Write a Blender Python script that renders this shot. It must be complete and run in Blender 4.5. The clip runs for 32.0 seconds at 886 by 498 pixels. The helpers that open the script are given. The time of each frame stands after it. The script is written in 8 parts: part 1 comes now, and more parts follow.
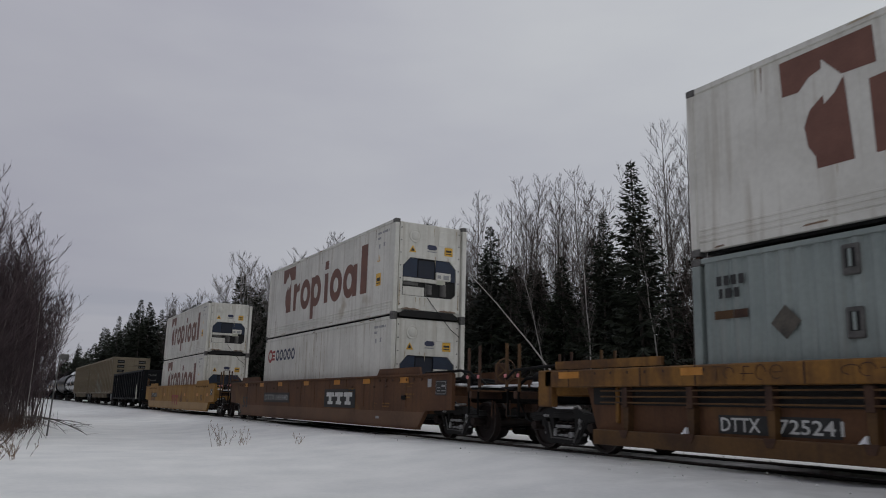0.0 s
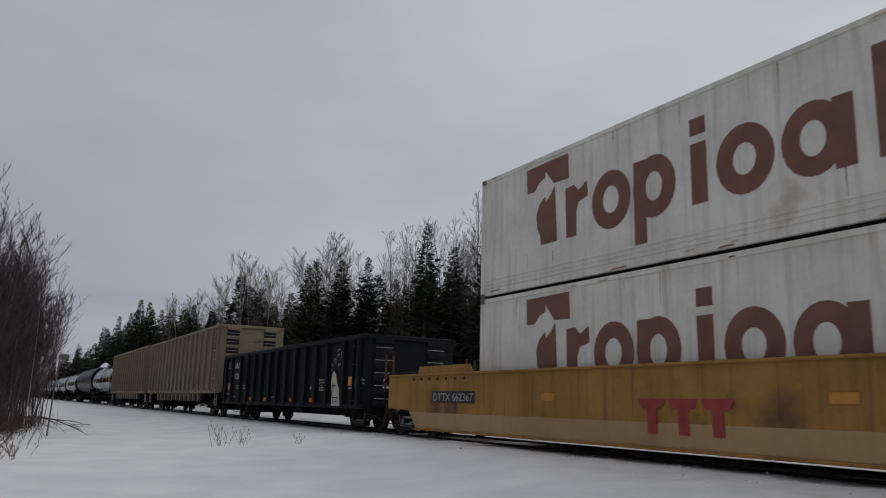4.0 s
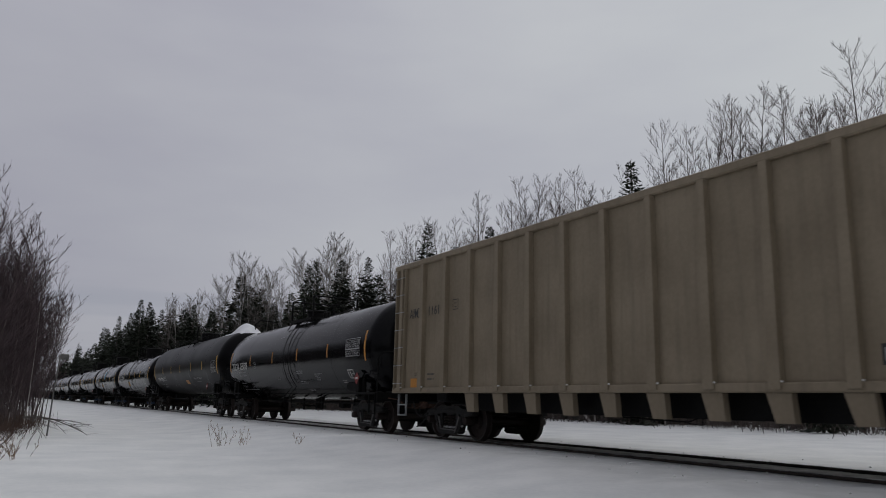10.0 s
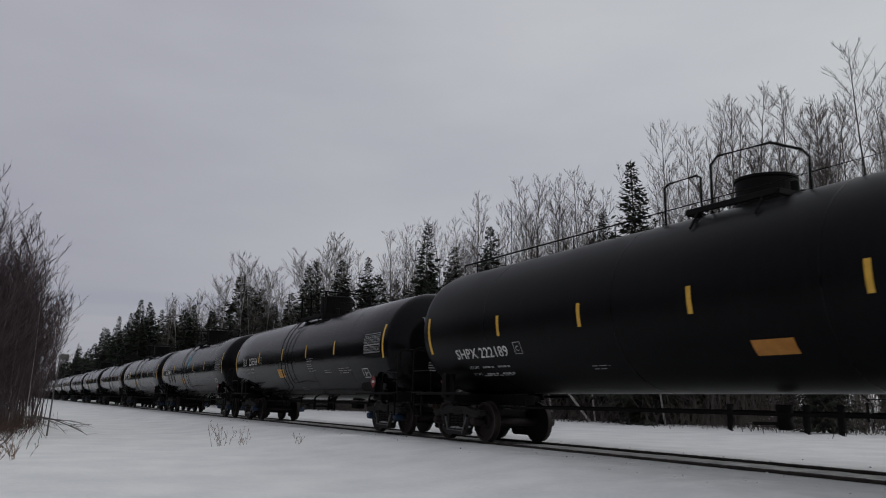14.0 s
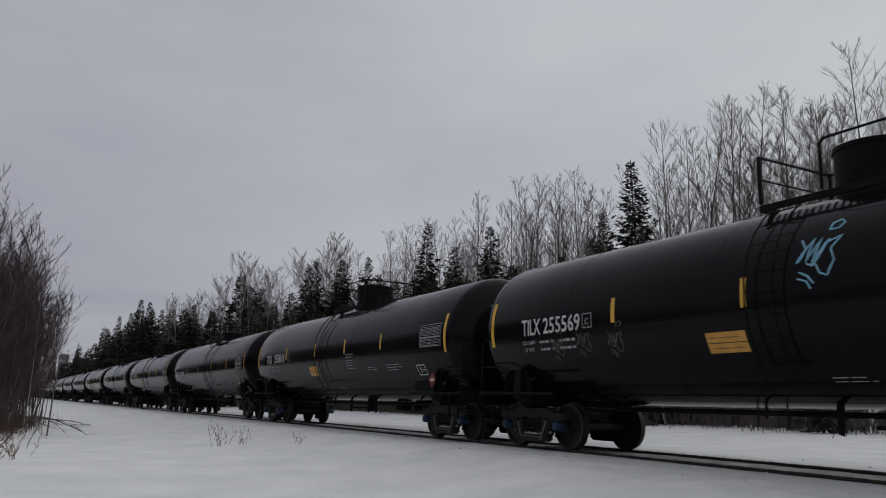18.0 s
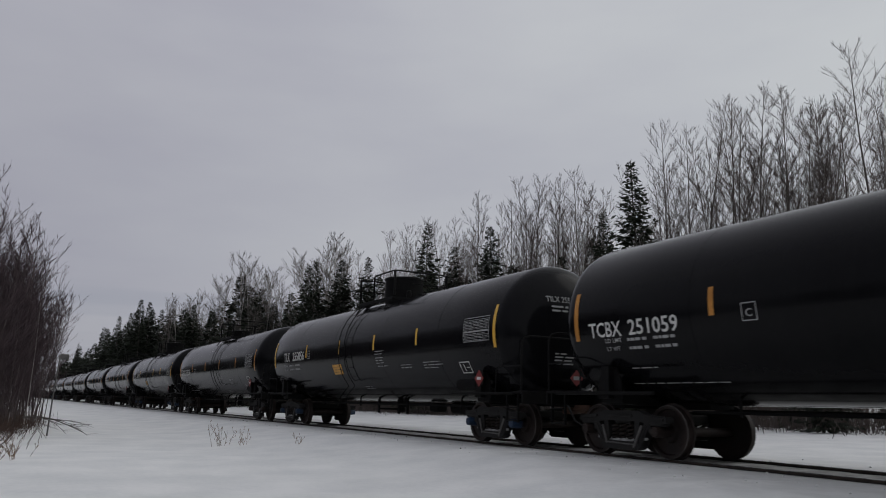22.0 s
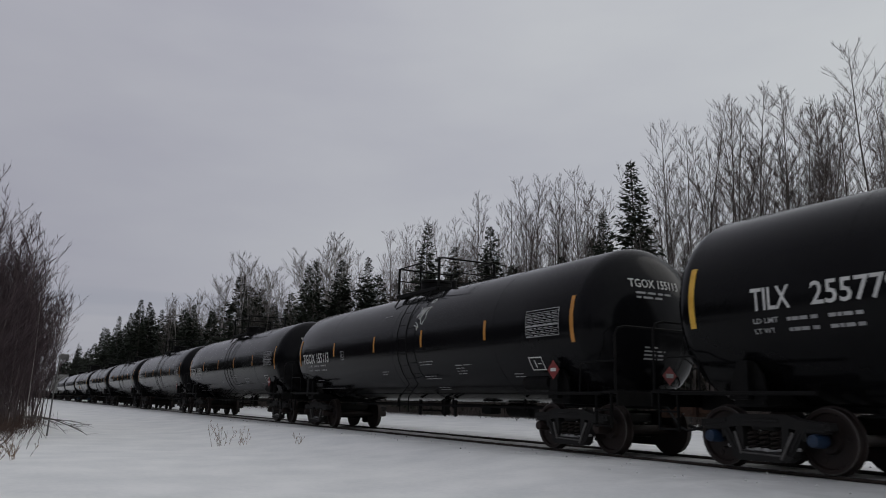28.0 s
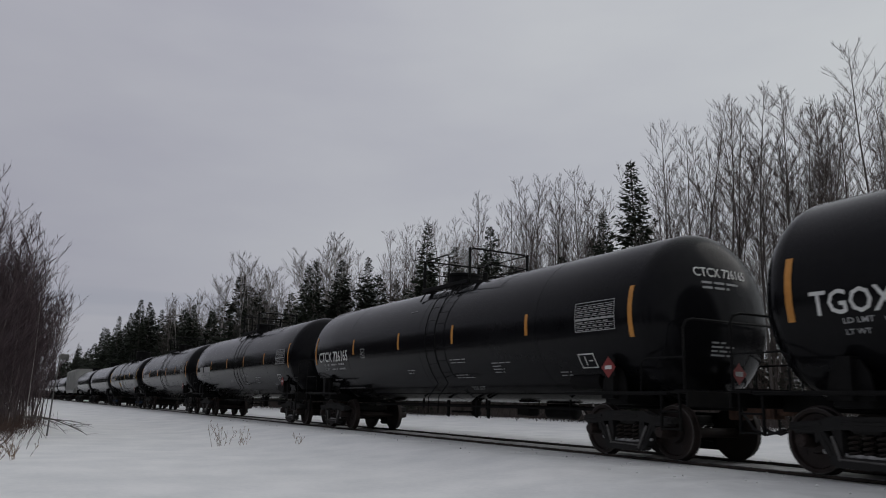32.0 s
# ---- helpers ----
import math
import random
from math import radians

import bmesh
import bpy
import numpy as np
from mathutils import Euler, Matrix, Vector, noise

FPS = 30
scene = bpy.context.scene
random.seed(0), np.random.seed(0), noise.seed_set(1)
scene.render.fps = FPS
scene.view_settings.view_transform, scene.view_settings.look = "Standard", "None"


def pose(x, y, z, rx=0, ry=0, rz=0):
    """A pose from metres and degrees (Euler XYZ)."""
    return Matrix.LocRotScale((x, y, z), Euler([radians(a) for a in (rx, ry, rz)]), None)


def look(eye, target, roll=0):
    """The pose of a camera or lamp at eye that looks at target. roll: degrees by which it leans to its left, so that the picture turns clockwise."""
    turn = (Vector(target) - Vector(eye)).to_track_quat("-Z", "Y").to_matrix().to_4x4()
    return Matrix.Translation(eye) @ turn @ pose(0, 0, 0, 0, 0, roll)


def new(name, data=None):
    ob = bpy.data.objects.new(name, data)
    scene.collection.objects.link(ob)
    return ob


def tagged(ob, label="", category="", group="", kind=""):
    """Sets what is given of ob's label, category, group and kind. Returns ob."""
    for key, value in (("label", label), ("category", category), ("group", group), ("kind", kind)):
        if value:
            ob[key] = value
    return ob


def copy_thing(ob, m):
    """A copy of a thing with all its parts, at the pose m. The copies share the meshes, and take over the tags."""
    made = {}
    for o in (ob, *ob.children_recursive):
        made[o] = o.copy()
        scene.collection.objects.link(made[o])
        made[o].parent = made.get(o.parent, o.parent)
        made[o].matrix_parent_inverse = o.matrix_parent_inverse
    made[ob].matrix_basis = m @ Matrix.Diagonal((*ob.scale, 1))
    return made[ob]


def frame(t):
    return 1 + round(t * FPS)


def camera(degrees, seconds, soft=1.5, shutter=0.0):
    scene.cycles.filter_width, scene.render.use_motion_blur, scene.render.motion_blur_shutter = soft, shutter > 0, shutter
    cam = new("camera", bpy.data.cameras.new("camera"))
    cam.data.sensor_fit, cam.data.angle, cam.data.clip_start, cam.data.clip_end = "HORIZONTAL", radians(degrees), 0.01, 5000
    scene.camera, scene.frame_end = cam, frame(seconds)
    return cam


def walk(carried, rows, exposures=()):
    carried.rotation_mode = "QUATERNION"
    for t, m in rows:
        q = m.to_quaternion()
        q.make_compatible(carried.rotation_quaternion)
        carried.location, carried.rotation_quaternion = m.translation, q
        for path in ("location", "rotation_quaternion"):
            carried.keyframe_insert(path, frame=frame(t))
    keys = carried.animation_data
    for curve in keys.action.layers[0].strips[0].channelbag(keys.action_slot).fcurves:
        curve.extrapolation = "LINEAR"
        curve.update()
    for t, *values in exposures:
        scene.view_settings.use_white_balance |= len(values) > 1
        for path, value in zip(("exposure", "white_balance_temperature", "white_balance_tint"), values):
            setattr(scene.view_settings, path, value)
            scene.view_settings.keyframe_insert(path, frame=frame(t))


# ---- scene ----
# Winter railway line: a mixed freight train passes a still camera beside the track.
TRACK_Y = 10.853          # centre line of the track; rail tops lie at z = 0
EYE = (0.0, 0.0, 0.812)


def aim(turn, tilt):
    """A point far off in the direction the camera looks."""
    a, b = radians(turn), radians(tilt)
    return (EYE[0] - 50 * math.cos(a) * math.cos(b), EYE[1] + 50 * math.sin(a) * math.cos(b), EYE[2] + 50 * math.sin(b))


cam = camera(59.15, 32.0, soft=1.0, shutter=0.12)
VIEW = look(EYE, aim(29.12, 11.30), 1.4686)
walk(cam, [(0.0, VIEW), (32.0, VIEW)], exposures=[(0.0, 0.22), (32.0, 0.22)])

# how far the train has come along the track, in metres, at each time in seconds
RUN = [(0.0, -0.25), (1.0, 9.98), (2.0, 20.19), (3.0, 30.25), (4.25, 42.76), (5.5, 55.22), (6.0, 60.24), (7.0, 70.27), (8.0, 80.22),
       (9.0, 90.13), (10.0, 99.96), (11.0, 109.70), (12.0, 119.58), (13.0, 129.56), (14.0, 139.50), (15.5, 154.38), (17.0, 169.22), (18.0, 179.00),
       (19.0, 188.38), (20.0, 198.08), (21.0, 207.47), (22.0, 217.23), (23.0, 226.89), (24.0, 236.30), (25.0, 246.10), (26.5, 260.60), (28.0, 275.16),
       (29.0, 284.78), (30.0, 294.43), (31.0, 303.98), (32.0, 313.60)]


# ---- light ----
SUN_WAY = Vector((0.24, 0.75, 0.61)).normalized()


def build_world():
    w = bpy.data.worlds.new("overcast")
    scene.world = w
    w.use_nodes = True
    nt = w.node_tree
    nt.nodes.clear()
    out = nt.nodes.new("ShaderNodeOutputWorld")
    bg = nt.nodes.new("ShaderNodeBackground")
    bg.inputs["Strength"].default_value = 1.0
    sky = nt.nodes.new("ShaderNodeTexSky")
    sky.sky_type = "NISHITA"
    sky.sun_disc = False
    sky.sun_elevation, sky.sun_rotation = radians(38), radians(18)
    dim = nt.nodes.new("ShaderNodeVectorMath")
    dim.operation = "SCALE"
    dim.inputs["Scale"].default_value = 0.06
    nt.links.new(sky.outputs["Color"], dim.inputs[0])
    co = nt.nodes.new("ShaderNodeTexCoord")
    mp = nt.nodes.new("ShaderNodeMapping")
    mp.inputs["Scale"].default_value = (1.0, 1.0, 3.2)
    nz = nt.nodes.new("ShaderNodeTexNoise")
    nz.inputs["Scale"].default_value = 2.1
    nz.inputs["Detail"].default_value = 5.0
    nz.inputs["Roughness"].default_value = 0.5
    nt.links.new(co.outputs["Generated"], mp.inputs["Vector"])
    nt.links.new(mp.outputs["Vector"], nz.inputs["Vector"])
    ramp = nt.nodes.new("ShaderNodeValToRGB")
    ramp.color_ramp.elements[0].position, ramp.color_ramp.elements[0].color = 0.30, (0.395, 0.400, 0.445, 1)
    ramp.color_ramp.elements[1].position, ramp.color_ramp.elements[1].color = 0.70, (0.470, 0.480, 0.505, 1)
    nt.links.new(nz.outputs["Fac"], ramp.inputs["Fac"])
    # the cloud is thinner, and so brighter, on the side of the hidden sun, and thickens towards the horizon
    dot = nt.nodes.new("ShaderNodeVectorMath")
    dot.operation = "DOT_PRODUCT"
    dot.inputs[1].default_value = SUN_WAY
    nt.links.new(co.outputs["Generated"], dot.inputs[0])
    mr = nt.nodes.new("ShaderNodeMapRange")
    mr.inputs["From Min"].default_value, mr.inputs["From Max"].default_value = -0.8, 1.0
    mr.inputs["To Min"].default_value, mr.inputs["To Max"].default_value = 0.46, 1.20
    nt.links.new(dot.outputs["Value"], mr.inputs["Value"])
    mul = nt.nodes.new("ShaderNodeVectorMath")
    mul.operation = "SCALE"
    nt.links.new(ramp.outputs["Color"], mul.inputs[0])
    nt.links.new(mr.outputs["Result"], mul.inputs["Scale"])
    way = nt.nodes.new("ShaderNodeVectorMath")
    way.operation = "DOT_PRODUCT"
    way.inputs[1].default_value = (0.5, 0.86, 0.1)
    nt.links.new(co.outputs["Generated"], way.inputs[0])
    span = nt.nodes.new("ShaderNodeMapRange")
    span.inputs["From Min"].default_value, span.inputs["From Max"].default_value = -0.5, 0.5
    nt.links.new(way.outputs["Value"], span.inputs["Value"])
    tint = nt.nodes.new("ShaderNodeMix")
    tint.data_type = "RGBA"
    tint.inputs["A"].default_value, tint.inputs["B"].default_value = (1.0, 0.985, 1.035, 1), (0.985, 1.0, 0.96, 1)
    nt.links.new(span.outputs["Result"], tint.inputs["Factor"])
    hue = nt.nodes.new("ShaderNodeVectorMath")
    hue.operation = "MULTIPLY"
    nt.links.new(mul.outputs["Vector"], hue.inputs[0])
    nt.links.new(tint.outputs["Result"], hue.inputs[1])
    # long thin bars of darker cloud low over the horizon
    flat = nt.nodes.new("ShaderNodeMapping")
    flat.inputs["Scale"].default_value = (1.3, 1.3, 34.0)
    nt.links.new(co.outputs["Generated"], flat.inputs["Vector"])
    bars = nt.nodes.new("ShaderNodeTexNoise")
    bars.inputs["Scale"].default_value, bars.inputs["Detail"].default_value = 1.1, 3.0
    nt.links.new(flat.outputs["Vector"], bars.inputs["Vector"])
    barred = nt.nodes.new("ShaderNodeMapRange")
    barred.inputs["From Min"].default_value, barred.inputs["From Max"].default_value = 0.45, 0.68
    barred.inputs["To Max"].default_value = 1.0
    nt.links.new(bars.outputs["Fac"], barred.inputs["Value"])
    parts = nt.nodes.new("ShaderNodeSeparateXYZ")
    nt.links.new(co.outputs["Generated"], parts.inputs[0])
    low = nt.nodes.new("ShaderNodeMapRange")
    low.interpolation_type = "SMOOTHSTEP"
    low.inputs["From Min"].default_value, low.inputs["From Max"].default_value = 0.19, 0.06
    low.inputs["To Max"].default_value = 0.30
    nt.links.new(parts.outputs["Z"], low.inputs["Value"])
    both = nt.nodes.new("ShaderNodeMath")
    both.operation = "MULTIPLY"
    nt.links.new(barred.outputs["Result"], both.inputs[0])
    nt.links.new(low.outputs["Result"], both.inputs[1])
    cloud = nt.nodes.new("ShaderNodeMix")
    cloud.data_type = "RGBA"
    nt.links.new(both.outputs[0], cloud.inputs["Factor"])
    nt.links.new(hue.outputs["Vector"], cloud.inputs["A"])
    cloud.inputs["B"].default_value = (0.15, 0.18, 0.24, 1)
    mix = nt.nodes.new("ShaderNodeMix")
    mix.data_type = "RGBA"
    mix.inputs["Factor"].default_value = 0.94
    nt.links.new(dim.outputs["Vector"], mix.inputs["A"])
    nt.links.new(cloud.outputs["Result"], mix.inputs["B"])
    nt.links.new(mix.outputs["Result"], bg.inputs["Color"])
    nt.links.new(bg.outputs["Background"], out.inputs["Surface"])


build_world()
sun_data = bpy.data.lights.new("sun", "SUN")
sun_data.energy, sun_data.angle, sun_data.color = 0.25, radians(40), (1.0, 0.97, 0.93)
sun_lamp = new("sun", sun_data)
sun_lamp.matrix_world = look(SUN_WAY * 60, (0, 0, 0))
tagged(sun_lamp, kind="structure")


# ---- materials ----
def material(name, dark, light, rough=0.6, metal=0.0, scale=3.0, fine=40.0, bump=0.15, streak=0.0, streak_colour=(0.1, 0.06, 0.04),
             random_tone=0.0, coat=0.0, shine=0.5, patch=None, patch_at=0.62, ior=1.5):
    """A worn surface: two scales of tone, fine relief, and, where streak is given, run-down stains."""
    m = bpy.data.materials.new(name)
    m.use_nodes = True
    nt = m.node_tree
    N, L = nt.nodes, nt.links
    b = N["Principled BSDF"]
    co = N.new("ShaderNodeTexCoord")
    big = N.new("ShaderNodeTexNoise")
    big.inputs["Scale"].default_value, big.inputs["Detail"].default_value = scale, 6.0
    small = N.new("ShaderNodeTexNoise")
    small.inputs["Scale"].default_value, small.inputs["Detail"].default_value = fine, 4.0
    L.new(co.outputs["Object"], big.inputs["Vector"])
    L.new(co.outputs["Object"], small.inputs["Vector"])
    add = N.new("ShaderNodeMath")
    add.operation = "MULTIPLY_ADD"
    add.inputs[1].default_value = 0.35
    L.new(small.outputs["Fac"], add.inputs[0])
    L.new(big.outputs["Fac"], add.inputs[2])
    ramp = N.new("ShaderNodeValToRGB")
    ramp.color_ramp.elements[0].position, ramp.color_ramp.elements[0].color = 0.48, (*dark, 1)
    ramp.color_ramp.elements[1].position, ramp.color_ramp.elements[1].color = 0.85, (*light, 1)
    L.new(add.outputs[0], ramp.inputs["Fac"])
    colour = ramp.outputs["Color"]
    if random_tone:
        info = N.new("ShaderNodeObjectInfo")
        hsv = N.new("ShaderNodeHueSaturation")
        rng = N.new("ShaderNodeMapRange")
        rng.inputs["To Min"].default_value, rng.inputs["To Max"].default_value = 1 - random_tone, 1 + random_tone
        L.new(info.outputs["Random"], rng.inputs["Value"])
        L.new(rng.outputs["Result"], hsv.inputs["Value"])
        L.new(colour, hsv.inputs["Color"])
        colour = hsv.outputs["Color"]
    if patch:
        pn = N.new("ShaderNodeTexNoise")
        pn.inputs["Scale"].default_value, pn.inputs["Detail"].default_value = scale * 0.7, 8.0
        L.new(co.outputs["Object"], pn.inputs["Vector"])
        pr = N.new("ShaderNodeMapRange")
        pr.inputs["From Min"].default_value, pr.inputs["From Max"].default_value = patch_at, patch_at + 0.1
        L.new(pn.outputs["Fac"], pr.inputs["Value"])
        pm = N.new("ShaderNodeMix")
        pm.data_type = "RGBA"
        L.new(pr.outputs["Result"], pm.inputs["Factor"])
        L.new(colour, pm.inputs["A"])
        pm.inputs["B"].default_value = (*patch, 1)
        colour = pm.outputs["Result"]
    if streak:
        mp = N.new("ShaderNodeMapping")
        mp.inputs["Scale"].default_value = (7.0, 7.0, 0.5)
        sn = N.new("ShaderNodeTexNoise")
        sn.inputs["Scale"].default_value, sn.inputs["Detail"].default_value = 1.0, 7.0
        L.new(co.outputs["Object"], mp.inputs["Vector"])
        L.new(mp.outputs["Vector"], sn.inputs["Vector"])
        sr = N.new("ShaderNodeMapRange")
        sr.inputs["From Min"].default_value, sr.inputs["From Max"].default_value = 0.5, 0.8
        sr.inputs["To Max"].default_value = streak
        L.new(sn.outputs["Fac"], sr.inputs["Value"])
        sm = N.new("ShaderNodeMix")
        sm.data_type = "RGBA"
        L.new(sr.outputs["Result"], sm.inputs["Factor"])
        L.new(colour, sm.inputs["A"])
        sm.inputs["B"].default_value = (*streak_colour, 1)
        colour = sm.outputs["Result"]
    L.new(colour, b.inputs["Base Color"])
    rr = N.new("ShaderNodeMapRange")
    rr.inputs["To Min"].default_value, rr.inputs["To Max"].default_value = max(0.03, rough - 0.08), min(1.0, rough + 0.12)
    L.new(big.outputs["Fac"], rr.inputs["Value"])
    L.new(rr.outputs["Result"], b.inputs["Roughness"])
    b.inputs["Metallic"].default_value = metal
    b.inputs["Coat Weight"].default_value = coat
    b.inputs["Specular IOR Level"].default_value = shine
    b.inputs["IOR"].default_value = ior
    if bump:
        bp = N.new("ShaderNodeBump")
        bp.inputs["Strength"].default_value, bp.inputs["Distance"].default_value = bump, 0.02
        L.new(add.outputs[0], bp.inputs["Height"])
        L.new(bp.outputs["Normal"], b.inputs["Normal"])
    return m


def snow_material():
    """Old snow: clean and soft away from the line, grey with grit beside the rails."""
    m = material("snow", (0.75, 0.76, 0.755), (0.89, 0.89, 0.875), rough=0.75, scale=0.9, fine=11.0, bump=0.6)
    nt = m.node_tree
    N, L = nt.nodes, nt.links
    b = N["Principled BSDF"]
    was = b.inputs["Base Color"].links[0].from_socket
    co = N.new("ShaderNodeTexCoord")
    sep = N.new("ShaderNodeSeparateXYZ")
    L.new(co.outputs["Object"], sep.inputs[0])
    wob = N.new("ShaderNodeTexNoise")
    wob.inputs["Scale"].default_value, wob.inputs["Detail"].default_value = 0.35, 5.0
    L.new(co.outputs["Object"], wob.inputs["Vector"])
    y = N.new("ShaderNodeMath")
    y.operation = "MULTIPLY_ADD"
    y.inputs[1].default_value = 3.2
    L.new(wob.outputs["Fac"], y.inputs[0])
    slant = N.new("ShaderNodeMapRange")
    slant.inputs["From Min"].default_value, slant.inputs["From Max"].default_value = -18.0, -4.0
    slant.inputs["To Min"].default_value, slant.inputs["To Max"].default_value = -0.6, 1.7
    L.new(sep.outputs["X"], slant.inputs["Value"])
    lead = N.new("ShaderNodeMath")
    L.new(sep.outputs["Y"], lead.inputs[0])
    L.new(slant.outputs["Result"], lead.inputs[1])
    L.new(lead.outputs[0], y.inputs[2])
    near = N.new("ShaderNodeMapRange")
    near.interpolation_type = "SMOOTHSTEP"
    near.inputs["From Min"].default_value, near.inputs["From Max"].default_value = 8.6, 11.0
    L.new(y.outputs[0], near.inputs["Value"])
    far = N.new("ShaderNodeMapRange")
    far.interpolation_type = "SMOOTHSTEP"
    far.inputs["From Min"].default_value, far.inputs["From Max"].default_value = 14.2, 15.6
    far.inputs["To Min"].default_value, far.inputs["To Max"].default_value = 1.0, 0.0
    L.new(y.outputs[0], far.inputs["Value"])
    grit = N.new("ShaderNodeTexNoise")
    grit.inputs["Scale"].default_value, grit.inputs["Detail"].default_value = 2.2, 8.0
    L.new(co.outputs["Object"], grit.inputs["Vector"])
    gr = N.new("ShaderNodeMapRange")
    gr.inputs["From Min"].default_value, gr.inputs["From Max"].default_value = 0.25, 0.7
    gr.inputs["To Min"].default_value, gr.inputs["To Max"].default_value = 0.25, 0.85
    L.new(grit.outputs["Fac"], gr.inputs["Value"])
    m1 = N.new("ShaderNodeMath")
    m1.operation = "MULTIPLY"
    L.new(near.outputs["Result"], m1.inputs[0])
    L.new(far.outputs["Result"], m1.inputs[1])
    m2 = N.new("ShaderNodeMath")
    m2.operation = "MULTIPLY"
    L.new(m1.outputs[0], m2.inputs[0])
    L.new(gr.outputs["Result"], m2.inputs[1])
    mix = N.new("ShaderNodeMix")
    mix.data_type = "RGBA"
    L.new(m2.outputs[0], mix.inputs["Factor"])
    L.new(was, mix.inputs["A"])
    mix.inputs["B"].default_value = (0.58, 0.585, 0.57, 1)
    # trodden dirt and cinders frozen between the rails, with the train's shade painted in
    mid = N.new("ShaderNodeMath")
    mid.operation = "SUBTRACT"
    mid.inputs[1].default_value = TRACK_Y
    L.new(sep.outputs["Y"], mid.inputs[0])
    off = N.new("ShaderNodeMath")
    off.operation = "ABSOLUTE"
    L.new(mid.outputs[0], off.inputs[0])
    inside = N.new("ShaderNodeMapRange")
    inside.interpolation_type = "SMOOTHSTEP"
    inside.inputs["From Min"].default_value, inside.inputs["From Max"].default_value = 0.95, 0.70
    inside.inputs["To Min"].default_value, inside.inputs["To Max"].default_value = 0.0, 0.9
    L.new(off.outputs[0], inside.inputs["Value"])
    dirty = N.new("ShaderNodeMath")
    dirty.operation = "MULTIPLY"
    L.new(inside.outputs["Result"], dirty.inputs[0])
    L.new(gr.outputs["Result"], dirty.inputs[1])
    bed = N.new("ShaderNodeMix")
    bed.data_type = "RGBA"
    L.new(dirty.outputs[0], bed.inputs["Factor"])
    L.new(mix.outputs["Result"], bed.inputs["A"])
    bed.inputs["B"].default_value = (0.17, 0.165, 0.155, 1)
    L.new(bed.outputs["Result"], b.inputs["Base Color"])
    return m


